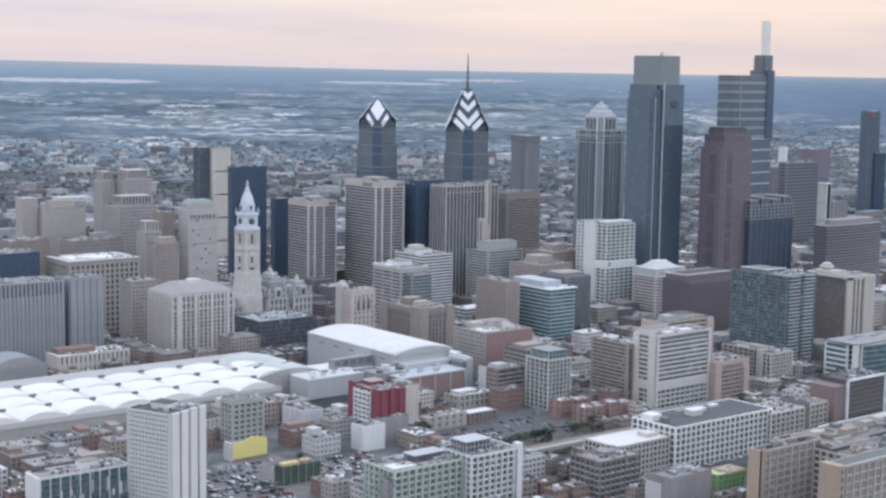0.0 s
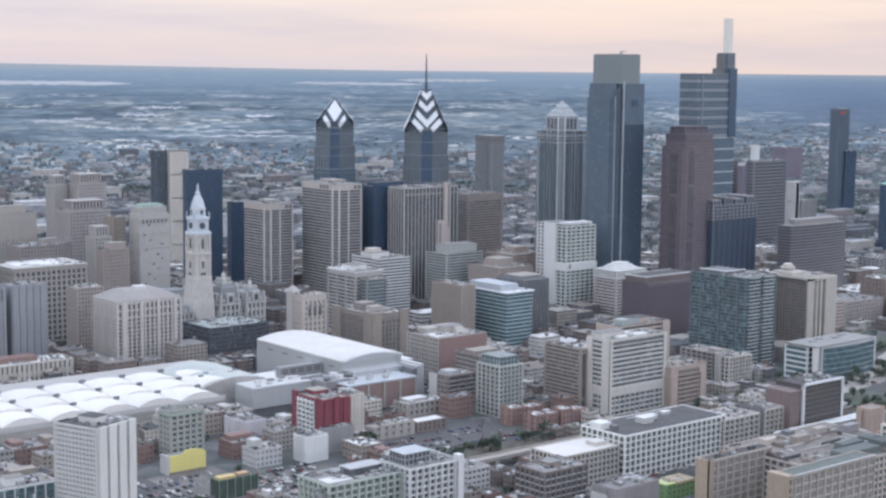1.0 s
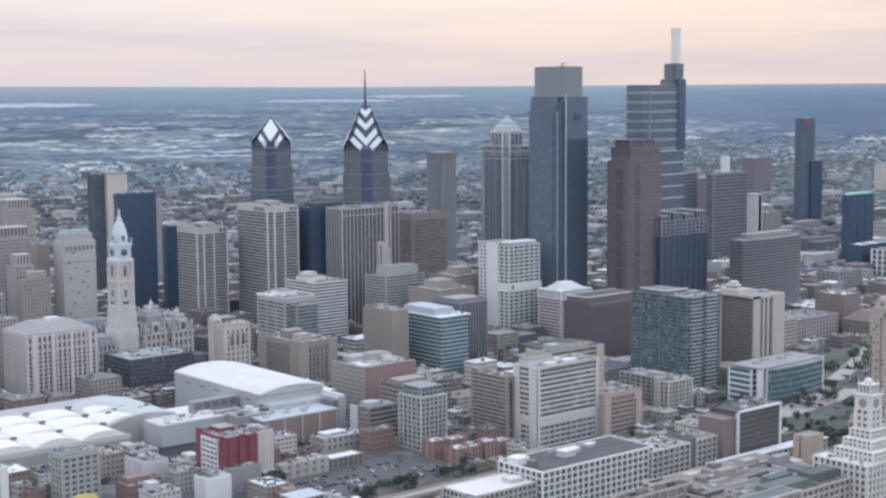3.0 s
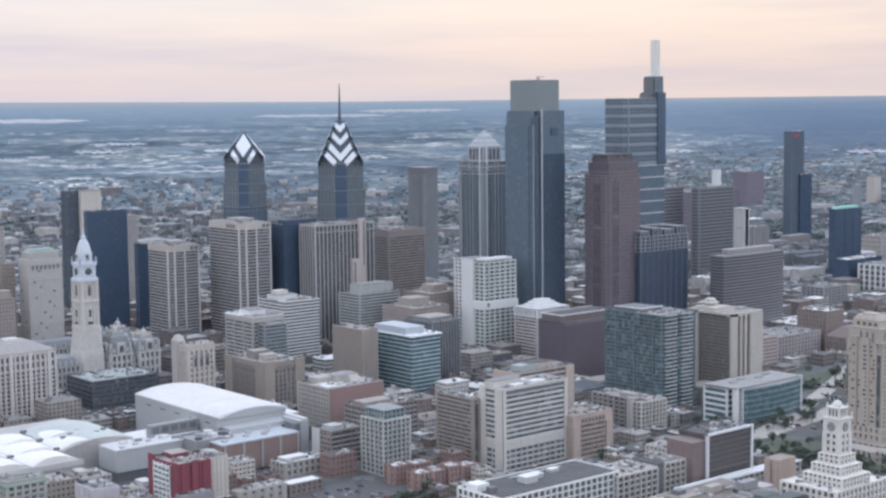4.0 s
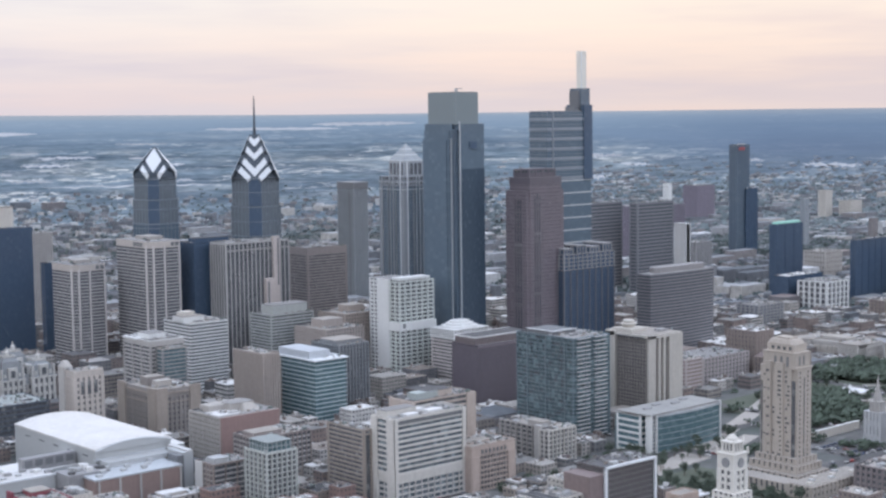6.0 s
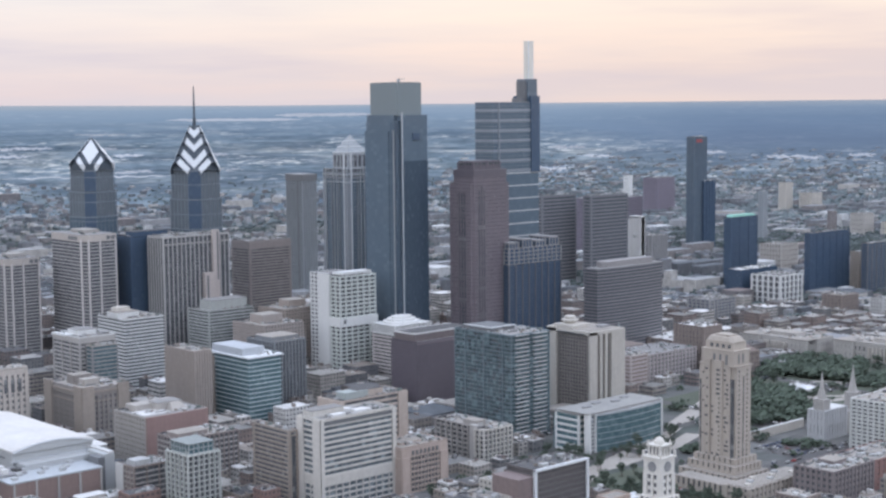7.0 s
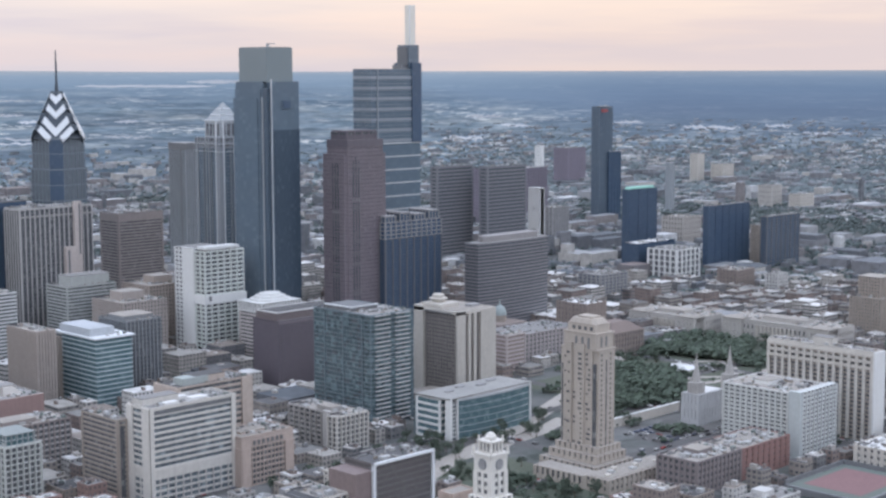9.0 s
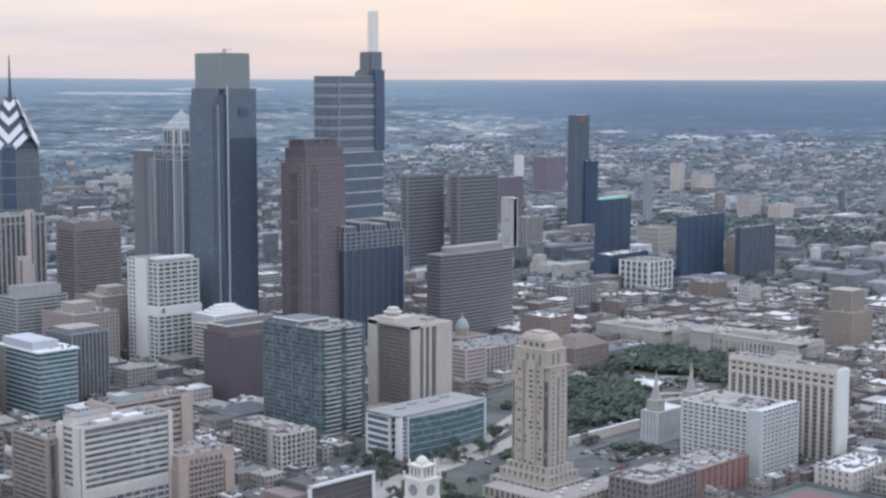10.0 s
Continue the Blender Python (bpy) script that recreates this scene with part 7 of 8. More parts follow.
far_block("cream_campus_tower", "cream tower among far campus buildings", 2922, 1877, 22, 20, 63, CREAM, fh=4, sh=2.2, bay=5, pw=2.4)
far_block("cream_campus_block", "cream block among far campus buildings", 2956, 1838, 40, 30, 41, CREAM, fh=4, sh=2.2, bay=5, pw=2.4)
far_block("rounded_campus_hall", "pale hall with a stepped roof far off", 2508, 1434, 30, 28, 42, LIMESTONE, fh=8, sh=5, bay=6, pw=3.5)
far_block("long_beige_station", "long beige stone station with a flat roof", 1976, 1232, 40, 36, 39, BEIGE, ROOFTAN, fh=6, sh=3, bay=5, pw=2.6)
far_block("purple_brick_hall", "wide purple-brown brick hall far off", 2688, 2033, 55, 40, 78, surface("plum_brick", (0.20, 0.18, 0.225)), fh=5, sh=3.4, bay=8, pw=5)
far_block("white_campus_slab", "thin white slab far off", 2826, 2227, 10, 18, 72, WHITE, fh=6, sh=5, bay=5, pw=3)
far_block("white_far_slab", "white slab beside a dark tower", 2027, 1538, 10, 12, 56, WHITE, fh=5, sh=4, bay=5, pw=3)
far_block("dark_grey_offices", "dark grey office block far off", 1880, 1381, 34, 26, 49, GREY, fh=3.6, sh=1.8, bay=6, pw=2)
far_block("blue_grey_slab", "blue-grey slab beside the green-topped tower", 2334, 1518, 12, 10, 85, surface("pale_blue_grey", (0.30, 0.33, 0.36)), fh=4, sh=2.4, bay=6, pw=3)
far_block("tan_office_sliver", "tan stone office house", 1899, 1063, 10, 12, 46, TAN, ROOFTAN, fh=3.6, sh=1.8, bay=4, pw=2)
far_block("brown_round_hall", "low brown hall with a pale roof", 1671, 940, 32, 26, 23, DULLBRICK, ROOFTAN, fh=4, sh=2.2, bay=5, pw=2.6)
far_block("small_white_offices", "small white office cube", 1684, 898, 18, 16, 22, GREYWHITE, fh=3.4, sh=1.6, bay=4, pw=1.6)
far_block("white_campus_halls", "white low halls far off", 2520, 1385, 40, 24, 29, CREAM, ROOFWHITE, fh=5, sh=3, bay=6, pw=3)

# ---- towards the park ----
ALX = surface("warm_beige_precast", (0.44, 0.395, 0.352), vary=0.16)
alx = thing("beige_apartment_skyscraper", 993, 581, "warm beige apartment tower with scattered dark windows and stepped hipped top", "apartment tower")
take(963, 548, 80, 74)
bx("tower_body", alx, 0, 4.0, 8, 18, 23.5, 66, ALX)
bx("tower_body", alx, 1.2, 0, 8, 14.5, 18, 66, ALX)
bx("side_bay", alx, -1.1, 9.5, 8, 1.4, 6.4, 69, ALX)
bx("side_bay", alx, -1.1, 18.8, 8, 1.4, 4.2, 69, ALX)
bx("recessed_strip", alx, 0.3, 1.8, 16, 1.6, 2.4, 50, GL_DARK)
bx("recessed_strip", alx, -0.15, 25.9, 16, 0.4, 1.1, 48, GL_DARK)
bx("recessed_strip", alx, 7.6, -0.15, 16, 0.9, 0.4, 52, GL_DARK)
arng = random.Random(31)
for k in range(20):
    z = 14.5 + 2.95 * k
    bx("window", alx, -1.28, 11.0, z, 0.3, arng.choice((0.9, 2.6)), 1.3, GL_DARK)
    if k % 2:
        bx("window", alx, -1.28, 20.2, z, 0.3, arng.choice((1.0, 2.2)), 1.3, GL_DARK)
    bx("window", alx, -0.18, arng.choice((5.4, 7.4, 16.8)), z, 0.3, 1.4, 1.3, GL_DARK)
    if k % 3 != 1:
        bx("window", alx, -0.18, arng.choice((7.0, 23.8)), z + 0.2, 0.3, 1.2, 1.2, GL_DARK)
    bx("window", alx, 3.2, -0.18, z, 1.0, 0.3, 1.3, GL_DARK)
    bx("window", alx, 11.4, -0.18, z, 1.0, 0.3, 1.3, GL_DARK)
    bx("window", alx, 16.4, 3.82, z, 0.9, 0.3, 1.3, GL_DARK)
bx("upper_body", alx, 0.5, 1.6, 74, 16, 24.5, 9, ALX)
bx("ledge", alx, -0.3, -0.3, 73.6, 17.4, 28.1, 0.9, ALX)
for i in range(3):
    bx("tall_window", alx, 0.3, 6.5 + 4.6 * i, 70.5, 0.5, 1.6, 10.5, DARKGREY)
for i in range(2):
    bx("tall_window", alx, 4.6 + 4.4 * i, 1.42, 75.5, 1.4, 0.4, 6, DARKGREY)
bx("ledge", alx, 0.1, 1.2, 83, 16.8, 25.3, 0.8, ALX)
bx("penthouse", alx, 1.6, 3.4, 83.8, 13.6, 20.5, 5.0, ALX)
for i in range(4):
    bx("penthouse_window", alx, 1.45, 5 + 4.4 * i, 85, 0.3, 2.2, 2.2, GL_DARK)
extrude("hipped_top", alx, octagon(1.2, 3.0, 14.4, 21.4, 2.5), 88.8, 91.6, ALX, top=0.8, at=(8.4, 13.6))
bx("roof_ridge", alx, 4.4, 8, 91.6, 8, 11, 1.2, ALX)
for k, (o, z) in enumerate(((10, 8), (5.5, 13), (2.5, 17))):
    facade(alx, -o, -o * 0.8, 18 + 1.6 * o, 27.5 + 1.6 * o, z - 8 if not k else z - 5, z, ALX, GL_GREY, fh=4, sh=2.0, bay=4.6, pw=2.8, proud=0.15)
    bx("terrace_roof", alx, -o + 0.4, -o * 0.8 + 0.4, z, 17.2 + 1.6 * o, 26.7 + 1.6 * o, 0.35, ROOFTAN)
facade(alx, -26, -30, 62, 18, 0, 8, ALX, GL_GREY, fh=4, sh=2.0, bay=4.4, pw=2.2)
bx("podium_roof", alx, -25, -29, 8.3, 60, 16, 0.4, ROOFTAN)
facade(alx, -26, -12, 14, 38, 0, 7, ALX, GL_GREY, fh=7, sh=2.6, bay=4.4, pw=2.2)
bx("podium_roof", alx, -25.5, -11.5, 7.2, 13, 37, 0.4, ROOFTAN)
for i in range(7):
    bx("skylight", alx, -22 + 7.5 * i, -26 + (i % 3) * 4, 8.7, 4, 3, 1.2, (CREAM, METALBOX)[i % 2])
tem = thing("spired_temple", 1138, 612, "pale grey stone temple with two slender spires", "temple")
take(1130, 600, 50, 40)
facade(tem, 0, 0, 28, 14, 0, 20.6, surface("temple_granite", (0.50, 0.51, 0.53)), GL_GREY, fh=10, sh=4, bay=3.5, pw=2.2, proud=0.3)
bx("temple_roof", tem, 8, 1, 20.8, 19, 12, 0.5, ROOFWHITE)
for tx in (5.0, 44.0):
    facade(tem, tx - 4, 2, 8, 8, 0, 28, CONCRETE, GL_GREY, fh=9, sh=5, bay=3, pw=1.6)
    extrude("spire_base", tem, octagon(tx - 3, 3, 6, 6, 1.6), 28.3, 34, CONCRETE, top=0.7, at=(tx, 6))
    lathe("spire", tem, [(2.0, 34), (1.2, 39), (0.5, 44), (0.12, 48)], CONCRETE, (tx, 6, 0), sides=8)
bx("temple_nave", tem, 27, 1, 0, 16, 12, 16, CONCRETE)
wal = thing("white_apartment_slab", 1111, 518, "white apartment slab with balconies and a blank pale blue end wall", "apartment block")
take(1109, 516, 45, 60)
facade(wal, 0, 5, 40, 52, 0, 38.6, surface("white_balcony_render", (0.60, 0.62, 0.61)), GL_DARK, fh=2.65, sh=1.15, bay=4.4, pw=1.1, proud=0.2, inset=1.0)
facade(wal, 1.5, 0, 40, 5.5, 0, 40.5, surface("white_end_render", (0.60, 0.62, 0.62)), GL_GREY, fh=2.65, sh=1.2, bay=4.5, pw=0.8, proud=0.4, inset=0.8)
bx("blank_end_wall", wal, -1.2, -0.3, 0, 3, 8.5, 41, surface("pale_blue_render", (0.47, 0.51, 0.52)))
flat_roof(wal, 0, 5, 40, 52, 38.9, ROOFTAN, WHITE, units=7, house=(0.3, 0.5, 0.4, 0.2, 2.5))
hot = block("long_hotel_slab", "long cream hotel slab with pale vertical piers and a blank white end wall", 1178, 507.4, 11.5, 78, 57.5, surface("pale_hotel_piers", (0.60, 0.575, 0.54)), GL_DARK, ROOFGREY, fh=2.8, sh=1.2, bay=5.6, pw=2.0, proud=0.9, spandrel=TAN, crown=1.5, units=3, house=(0.2, 0.4, 0.6, 0.18, 5))
bx("end_wall", hot, -1.2, -1.4, 0, 13.5, 1.3, 57.8, WHITE)
for i in range(3):
    bx("top_band", hot, -1.3, 0, 46.5 + 4.0 * i, 1.0, 78, 1.8, CREAM)
block("brown_office_lowrise", "brown brick lowrise with white plant on a gravel roof", 999, 514.5, 43.5, 28, 18.8, surface("mauve_brown_brick", (0.225, 0.20, 0.205), vary=0.15), GL_DARK, ROOFTAN, fh=3.4, sh=1.6, bay=4, pw=1.6, units=16, house=(0.3, 0.3, 0.3, 0.4, 3))
block("red_brick_lowrise", "red brick lowrise with white parapet", 1043, 515, 51, 28, 18.0, surface("dark_red_brick", (0.25, 0.15, 0.14)), GL_GREY, ROOFTAN, fh=3.4, sh=2.2, bay=6, pw=4, units=14)
block("white_roof_lowrise", "low block with a bright white roof", 1120, 463, 46, 24, 12, CREAM, GL_GREY, ROOFWHITE, fh=4, sh=2, bay=5, pw=2.5, units=3)
crt = thing("sports_court", 1042, 436, "dull red and green sports court behind a dark fence wall", "sports court")
take(1040, 434, 68, 50)
bx("court_base", crt, 0, 0, 0, 64, 50, 4, DARKGREY)
bx("court_surface", crt, 2, 2, 4, 60, 46, 0.1, surface("green_court", (0.13, 0.16, 0.145)))
bx("court_field", crt, 9, 7, 4.12, 46, 36, 0.05, surface("red_court", (0.205, 0.115, 0.12), vary=0.2))
bx("fence_wall", crt, 0, 49, 4, 64, 0.6, 2.6, DARKGREY)
bx("fence_wall", crt, 63.4, 0, 4, 0.6, 49, 2.6, DARKGREY)
block("brick_rear_lowrise", "long grey-pink lowrise office", 1206, 842, 84, 40, 22, surface("grey_pink_stone", (0.36, 0.33, 0.33)), GL_GREY, ROOFGREY, fh=3.4, sh=1.7, bay=5, pw=2.2, units=4)
def palace(name, label, x, y, w, d, h):
    """A long classical building with pavilion ends and a colonnade between."""
    r = block(name, label, x, y, w, d, h, LIMESTONE, GL_DARK, ROOFTAN, fh=7, sh=3.0, bay=4.4, pw=2.6, crown=3, units=5, house=(0.3, 0.3, 0.4, 0.4, 3), group="parkway palaces")
    for py in (0, d - 20):
        facade(r, -3, py, 16, 20, 0, h + 0.5, LIMESTONE, GL_DARK, fh=8, sh=4.2, bay=5, pw=3.4, crown=3.5)
        bx("pavilion_roof", r, -3.5, py - 0.5, h + 0.5, 17, 21, 0.8, ROOFTAN)
    for i in range(10):
        lathe("column", r, [(0.9, 2), (0.8, h - 3)], CREAM, (-1.4, d * 0.33 + i * d * 0.038, 0), sides=8)
    return r


palace("stone_library", "pale classical library with colonnade and pavilion ends", 1436, 690, 40, 106, 17)
palace("stone_courthouse", "pale classical courthouse with colonnade, twin of the library", 1410, 808, 40, 72, 17)
stp = block("brown_stepped_apartments", "brown stepped apartment house", 1522, 690, 34, 32, 34, TAN, GL_GREY, ROOFTAN, fh=3.2, sh=1.6, bay=3, pw=1.5)
facade(stp, 8, 6, 22, 22, 34, 52, TAN, GL_GREY, fh=3.2, sh=1.6, bay=3, pw=1.5)
bx("tower_roof", stp, 7.6, 5.6, 52, 22.8, 22.8, 0.8, ROOFTAN)
msm = block("brown_stone_school", "brown stone school with steep dark hipped roof", 1288, 806, 44, 30, 18, DULLBRICK, GL_GREY, ROOFDARK, fh=4, sh=1.8, bay=4, pw=2.0, units=0)
extrude("hipped_roof", msm, [(0, 0), (44, 0), (44, 30), (0, 30)], 18.3, 26, surface("brown_slate", (0.20, 0.16, 0.15)), top=0.45, at=(22, 15))
block("white_roofed_hall", "brown hall with a bright flat white roof", 1300, 842, 26, 34, 38, DULLBRICK, GL_DARK, ROOFWHITE, fh=4, sh=2.2, bay=4.5, pw=2.6, units=1)
block("striped_lowrise", "pink and white striped lowrise office block", 1178, 822, 22, 18, 29, surface("rose_white_bands", (0.48, 0.43, 0.42)), surface("rose_brown_bands", (0.25, 0.20, 0.20)), ROOFTAN, fh=3.3, sh=1.6, bay=60, pw=1.0, units=3)
cat = thing("domed_cathedral", 1250, 896, "brownstone cathedral with a verdigris dome", "cathedral")
take(1246, 892, 40, 40)
facade(cat, 0, 0, 34, 32, 0, 20, DULLBRICK, GL_GREY, fh=10, sh=6, bay=6, pw=4)
lathe("drum", cat, [(5.6, 20), (5.6, 26)], TAN, (17, 16, 0), sides=16)
lathe("dome", cat, [(6.0, 26), (5.6, 29), (4.2, 32), (2.2, 33.8), (0.9, 34.6), (0.7, 37), (0.15, 40)], surface("pale_verdigris", (0.30, 0.35, 0.355)), (17, 16, 0), sides=20)
wll = thing("retaining_wall", 1092, 648, "pale concrete retaining wall along the sunken road", "wall")
bx("wall_face", wll, 0, 0, 0, 74, 1.2, 6, CREAM)
bx("coping", wll, -0.2, -0.3, 6, 74.4, 1.8, 0.5, WHITE)
block("flat_roofed_hall", "low hall with a white flat roof", 1330, 900, 60, 40, 16, DULLBRICK, GL_GREY, ROOFWHITE, fh=5, sh=2.6, bay=6, pw=3)
block("small_dark_cube", "small dark blue cube building", 1495, 985, 44, 30, 30, GREY, GL_NAVY, ROOFGREY, fh=3.4, sh=1.8, bay=6, pw=2)

# ---- low buildings that fill the blocks ----
WORDS = {DULLBRICK: "brown brick", BRICK: "red brick", TAN: "tan brick", GREY: "grey rendered", CREAM: "cream rendered", CONCRETE: "concrete", GREYWHITE: "pale grey", BEIGE: "beige"}
RWORDS = {ROOFGREY: "grey gravel roof", ROOFWHITE: "white roof", ROOFDARK: "dark tar roof", ROOFTAN: "tan gravel roof"}


def free(x, y, w, d):
    return not any(x < q[2] and x + w > q[0] and y < q[3] and y + d > q[1] for q in TAKEN + OPEN)


def punched_wall(w, d, h, n, nx, ny, solid=0.5):
    """Four walls in one connected mesh, with recessed window openings in the two faces towards the streets."""
    v, f, seen = [], [], {}

    def at(p):
        key = tuple(round(c, 3) for c in p)
        if key not in seen:
            seen[key] = len(v)
            v.append(key)
        return seen[key]

    fh = h / n
    zs = [0.0]
    for i in range(n):
        zs += [i * fh + fh * 0.38, i * fh + fh * 0.82]
    zs.append(h)
    for face, length, cells in (("y", w, nx), ("x", d, ny)):
        us = [0.0]
        for i in range(cells):
            us += [(i + solid / 2) * length / cells, (i + 1 - solid / 2) * length / cells]
        us.append(length)
        pt = (lambda u, z, o: (u, o, z)) if face == "y" else (lambda u, z, o: (o, length - u, z))
        for i in range(len(us) - 1):
            for j in range(len(zs) - 1):
                q = [(us[i], zs[j]), (us[i + 1], zs[j]), (us[i + 1], zs[j + 1]), (us[i], zs[j + 1])]
                if i % 2 and j % 2:
                    for a, b in zip(q, q[1:] + q[:1]):
                        f.append((at(pt(*a, 0)), at(pt(*b, 0)), at(pt(*b, 0.3)), at(pt(*a, 0.3))))
                else:
                    f.append(tuple(at(pt(*c, 0)) for c in q))
    f.append((at((w, 0, 0)), at((w, d, 0)), at((w, d, h)), at((w, 0, h))))
    f.append((at((w, d, 0)), at((0, d, 0)), at((0, d, h)), at((w, d, h))))
    return v, f


def low_building(rng, x, y, w, d, h):
    wall = rng.choice((DULLBRICK, BRICK, TAN, TAN, CREAM, CONCRETE, GREYWHITE, BEIGE, DULLBRICK, BRICK, GREY))
    roof = rng.choice((ROOFGREY, ROOFWHITE, ROOFDARK, ROOFTAN, ROOFGREY, ROOFDARK))
    root = thing("low_building", x, y, "low %s city building with a %s" % (WORDS[wall], RWORDS[roof]), group="low city buildings")
    n = max(2, round(h / 3.2))
    put("wall", raw("wall", *punched_wall(w, d, h, n, max(2, round(w / 3.2)), max(2, round(d / 3.2)), rng.choice((0.35, 0.5, 0.6))), wall), root)
    bx("glazing", root, 0.28, 0.28, 0.1, w - 0.6, d - 0.6, h - 0.3, GL_DARK)
    bx("roof", root, 0.25, 0.25, h - 0.1, w - 0.5, d - 0.5, 0.3, roof)
    t = 0.35
    o, i = [(-0.1, -0.1), (w + 0.1, -0.1), (w + 0.1, d + 0.1), (-0.1, d + 0.1)], [(t, t), (w - t, t), (w - t, d - t), (t, d - t)]
    v = [(*p, h - 0.3) for p in o] + [(*p, h + 0.7) for p in o] + [(*p, h + 0.7) for p in i] + [(*p, h) for p in i]
    f = [(a + k, a + (k + 1) % 4, a + 4 + (k + 1) % 4, a + 4 + k) for a in (0, 4, 8) for k in range(4)]
    put("parapet", raw("parapet", v, f, wall), root)
    bits = []
    for _ in range(int(min(16, 3 + w * d / 22))):
        cw, cd = rng.choice(((0.7, 0.7), (0.9, 1.3), (0.45, rng.uniform(2, 5)), (rng.uniform(2, 5), 0.45), (1.6, 1.2), (2.4, 2.0)))
        bits.append((0.5 + rng.random() * (w - cw - 1.0), 0.5 + rng.random() * (d - cd - 1.0), h + 0.15, cw, cd, rng.uniform(0.5, 1.8)))
    joined("roof_clutter", root, bits, CLUTTER, kind="stuff")
    if rng.random() < 0.35 and w > 12:
        bx("upper_storey", root, w * 0.1, d * 0.4, h + 0.15, w * rng.choice((0.35, 0.6)), d * 0.5, rng.choice((2.6, 3.2, 5.0)), wall)
    for _ in range(rng.randint(1, 2)):
        uw, ud = rng.choice((1.6, 2.4, 3.4)), rng.choice((1.6, 2.4, 3.2))
        bx("rooftop_unit", root, rng.uniform(0.6, max(0.7, w - uw - 0.6)), rng.uniform(0.6, max(0.7, d - ud - 0.6)), h + 0.18, uw, ud, rng.choice((1.0, 1.4, 2.2)), rng.choice((METALBOX, ROOFWHITE, DULLBRICK)))


def infill():
    rng = random.Random(5)
    lots = []
    for step_x, step_y, lo, hi in ((29, 25, 15, 26), (15, 14, 8, 13)):
        for gy in range(450, 1620, step_y):
            for gx in range(250, 2000, step_x):
                x, y = gx + rng.uniform(-2, 2), gy + rng.uniform(-2, 2)
                w, d = rng.uniform(lo, hi), rng.uniform(lo * 0.85, hi * 0.85)
                dist, bearing = math.hypot(x - 180, y - 20), math.degrees(math.atan2(x - 180, y - 20))
                if dist < 560 or dist > 1800 or not 0 < bearing < 72 or rng.random() < 0.06 or gx % 145 < 13 or gy % 118 < 11:
                    continue
                if not free(x, y, w, d):
                    continue
                core = 880 < y < 1500 and 520 < x < 1500
                h = (rng.choice((10, 12, 14, 17, 22, 30)) if core else rng.choice((7, 8, 9, 10, 12, 15))) + rng.uniform(-1, 1)
                h = min(h, 1.3 * min(w, d))
                TAKEN.append((x - 1, y - 1, x + w + 1, y + d + 1))
                lots.append((dist, x, y, round(w, 1), round(d, 1), round(h, 1)))
    lots.sort()
    for lot in lots[:225]:
        low_building(rng, *lot[1:])
    return [(x, y, -0.5, w, d, h + 0.5) for _, x, y, w, d, h in lots[225:]]


def shed_front():
    """Low brick buildings that stand against the long front of the exhibition shed."""
    rng = random.Random(52)
    x = 348.0
    while x < 556:
        w = rng.uniform(14, 26)
        low_building(rng, round(x, 1), 837.5, round(w, 1), 21.5, round(rng.uniform(9, 14.5), 1))
        take(x, 838, w, 20)
        x += w + rng.choice((0.6, 0.6, 5.0))


LOTWALL = isles("mixed_city_walls", [(0.0, (0.22, 0.185, 0.175)), (0.2, (0.30, 0.27, 0.25)), (0.36, (0.25, 0.20, 0.185)), (0.5, (0.37, 0.35, 0.33)), (0.64, (0.20, 0.20, 0.205)), (0.76, (0.45, 0.43, 0.41)), (0.88, (0.56, 0.55, 0.54)), (0.95, (0.15, 0.15, 0.16))])
LOTROOF = isles("mixed_city_roofs", [(0.0, (0.12, 0.12, 0.125)), (0.24, (0.20, 0.198, 0.195)), (0.46, (0.30, 0.29, 0.275)), (0.64, (0.38, 0.37, 0.36)), (0.76, (0.62, 0.62, 0.62)), (0.92, (0.24, 0.21, 0.19))])
shed_front()
further = infill()
extra = random.Random(8)
clutter = []
for x, y, z, w, d, h in further:
    for _ in range(extra.randint(1, 4)):
        cw, cd = extra.uniform(1.2, 4.0), extra.uniform(1.2, 4.0)
        clutter.append((x + extra.uniform(0.3, max(0.4, w - cw - 0.3)), y + extra.uniform(0.3, max(0.4, d - cd - 0.3)), z + h - 0.05, cw, cd, extra.uniform(0.8, 2.8)))
stack("further_low_buildings", further + clutter, (LOTWALL, LOTROOF, GL_DARK), "low brick and concrete city buildings between the towers", "buildings", windows=True)
far_houses, far_trees = scatter_far()
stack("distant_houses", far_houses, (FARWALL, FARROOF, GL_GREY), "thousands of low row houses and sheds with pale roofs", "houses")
# between FOLIAGE and FARGREEN: a little haze mixed into the leaf colour
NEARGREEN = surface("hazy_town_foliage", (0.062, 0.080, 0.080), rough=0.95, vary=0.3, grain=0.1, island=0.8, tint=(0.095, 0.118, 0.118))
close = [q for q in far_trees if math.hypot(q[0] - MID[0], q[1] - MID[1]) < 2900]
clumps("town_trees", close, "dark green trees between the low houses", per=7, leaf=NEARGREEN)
clumps("distant_trees", [q for q in far_trees if math.hypot(q[0] - MID[0], q[1] - MID[1]) >= 2900], "summer trees between far houses, paled and blued for haze")

# ---- streets, viaduct and parking ----
PATCHED = surface("patched_asphalt", (0.18, 0.172, 0.165), rough=0.95, vary=0.5, stain=0.12, grain=0.5)
ROADWAY = surface("pale_concrete_road", (0.37, 0.345, 0.32), rough=0.95, vary=0.15, stain=0.05)


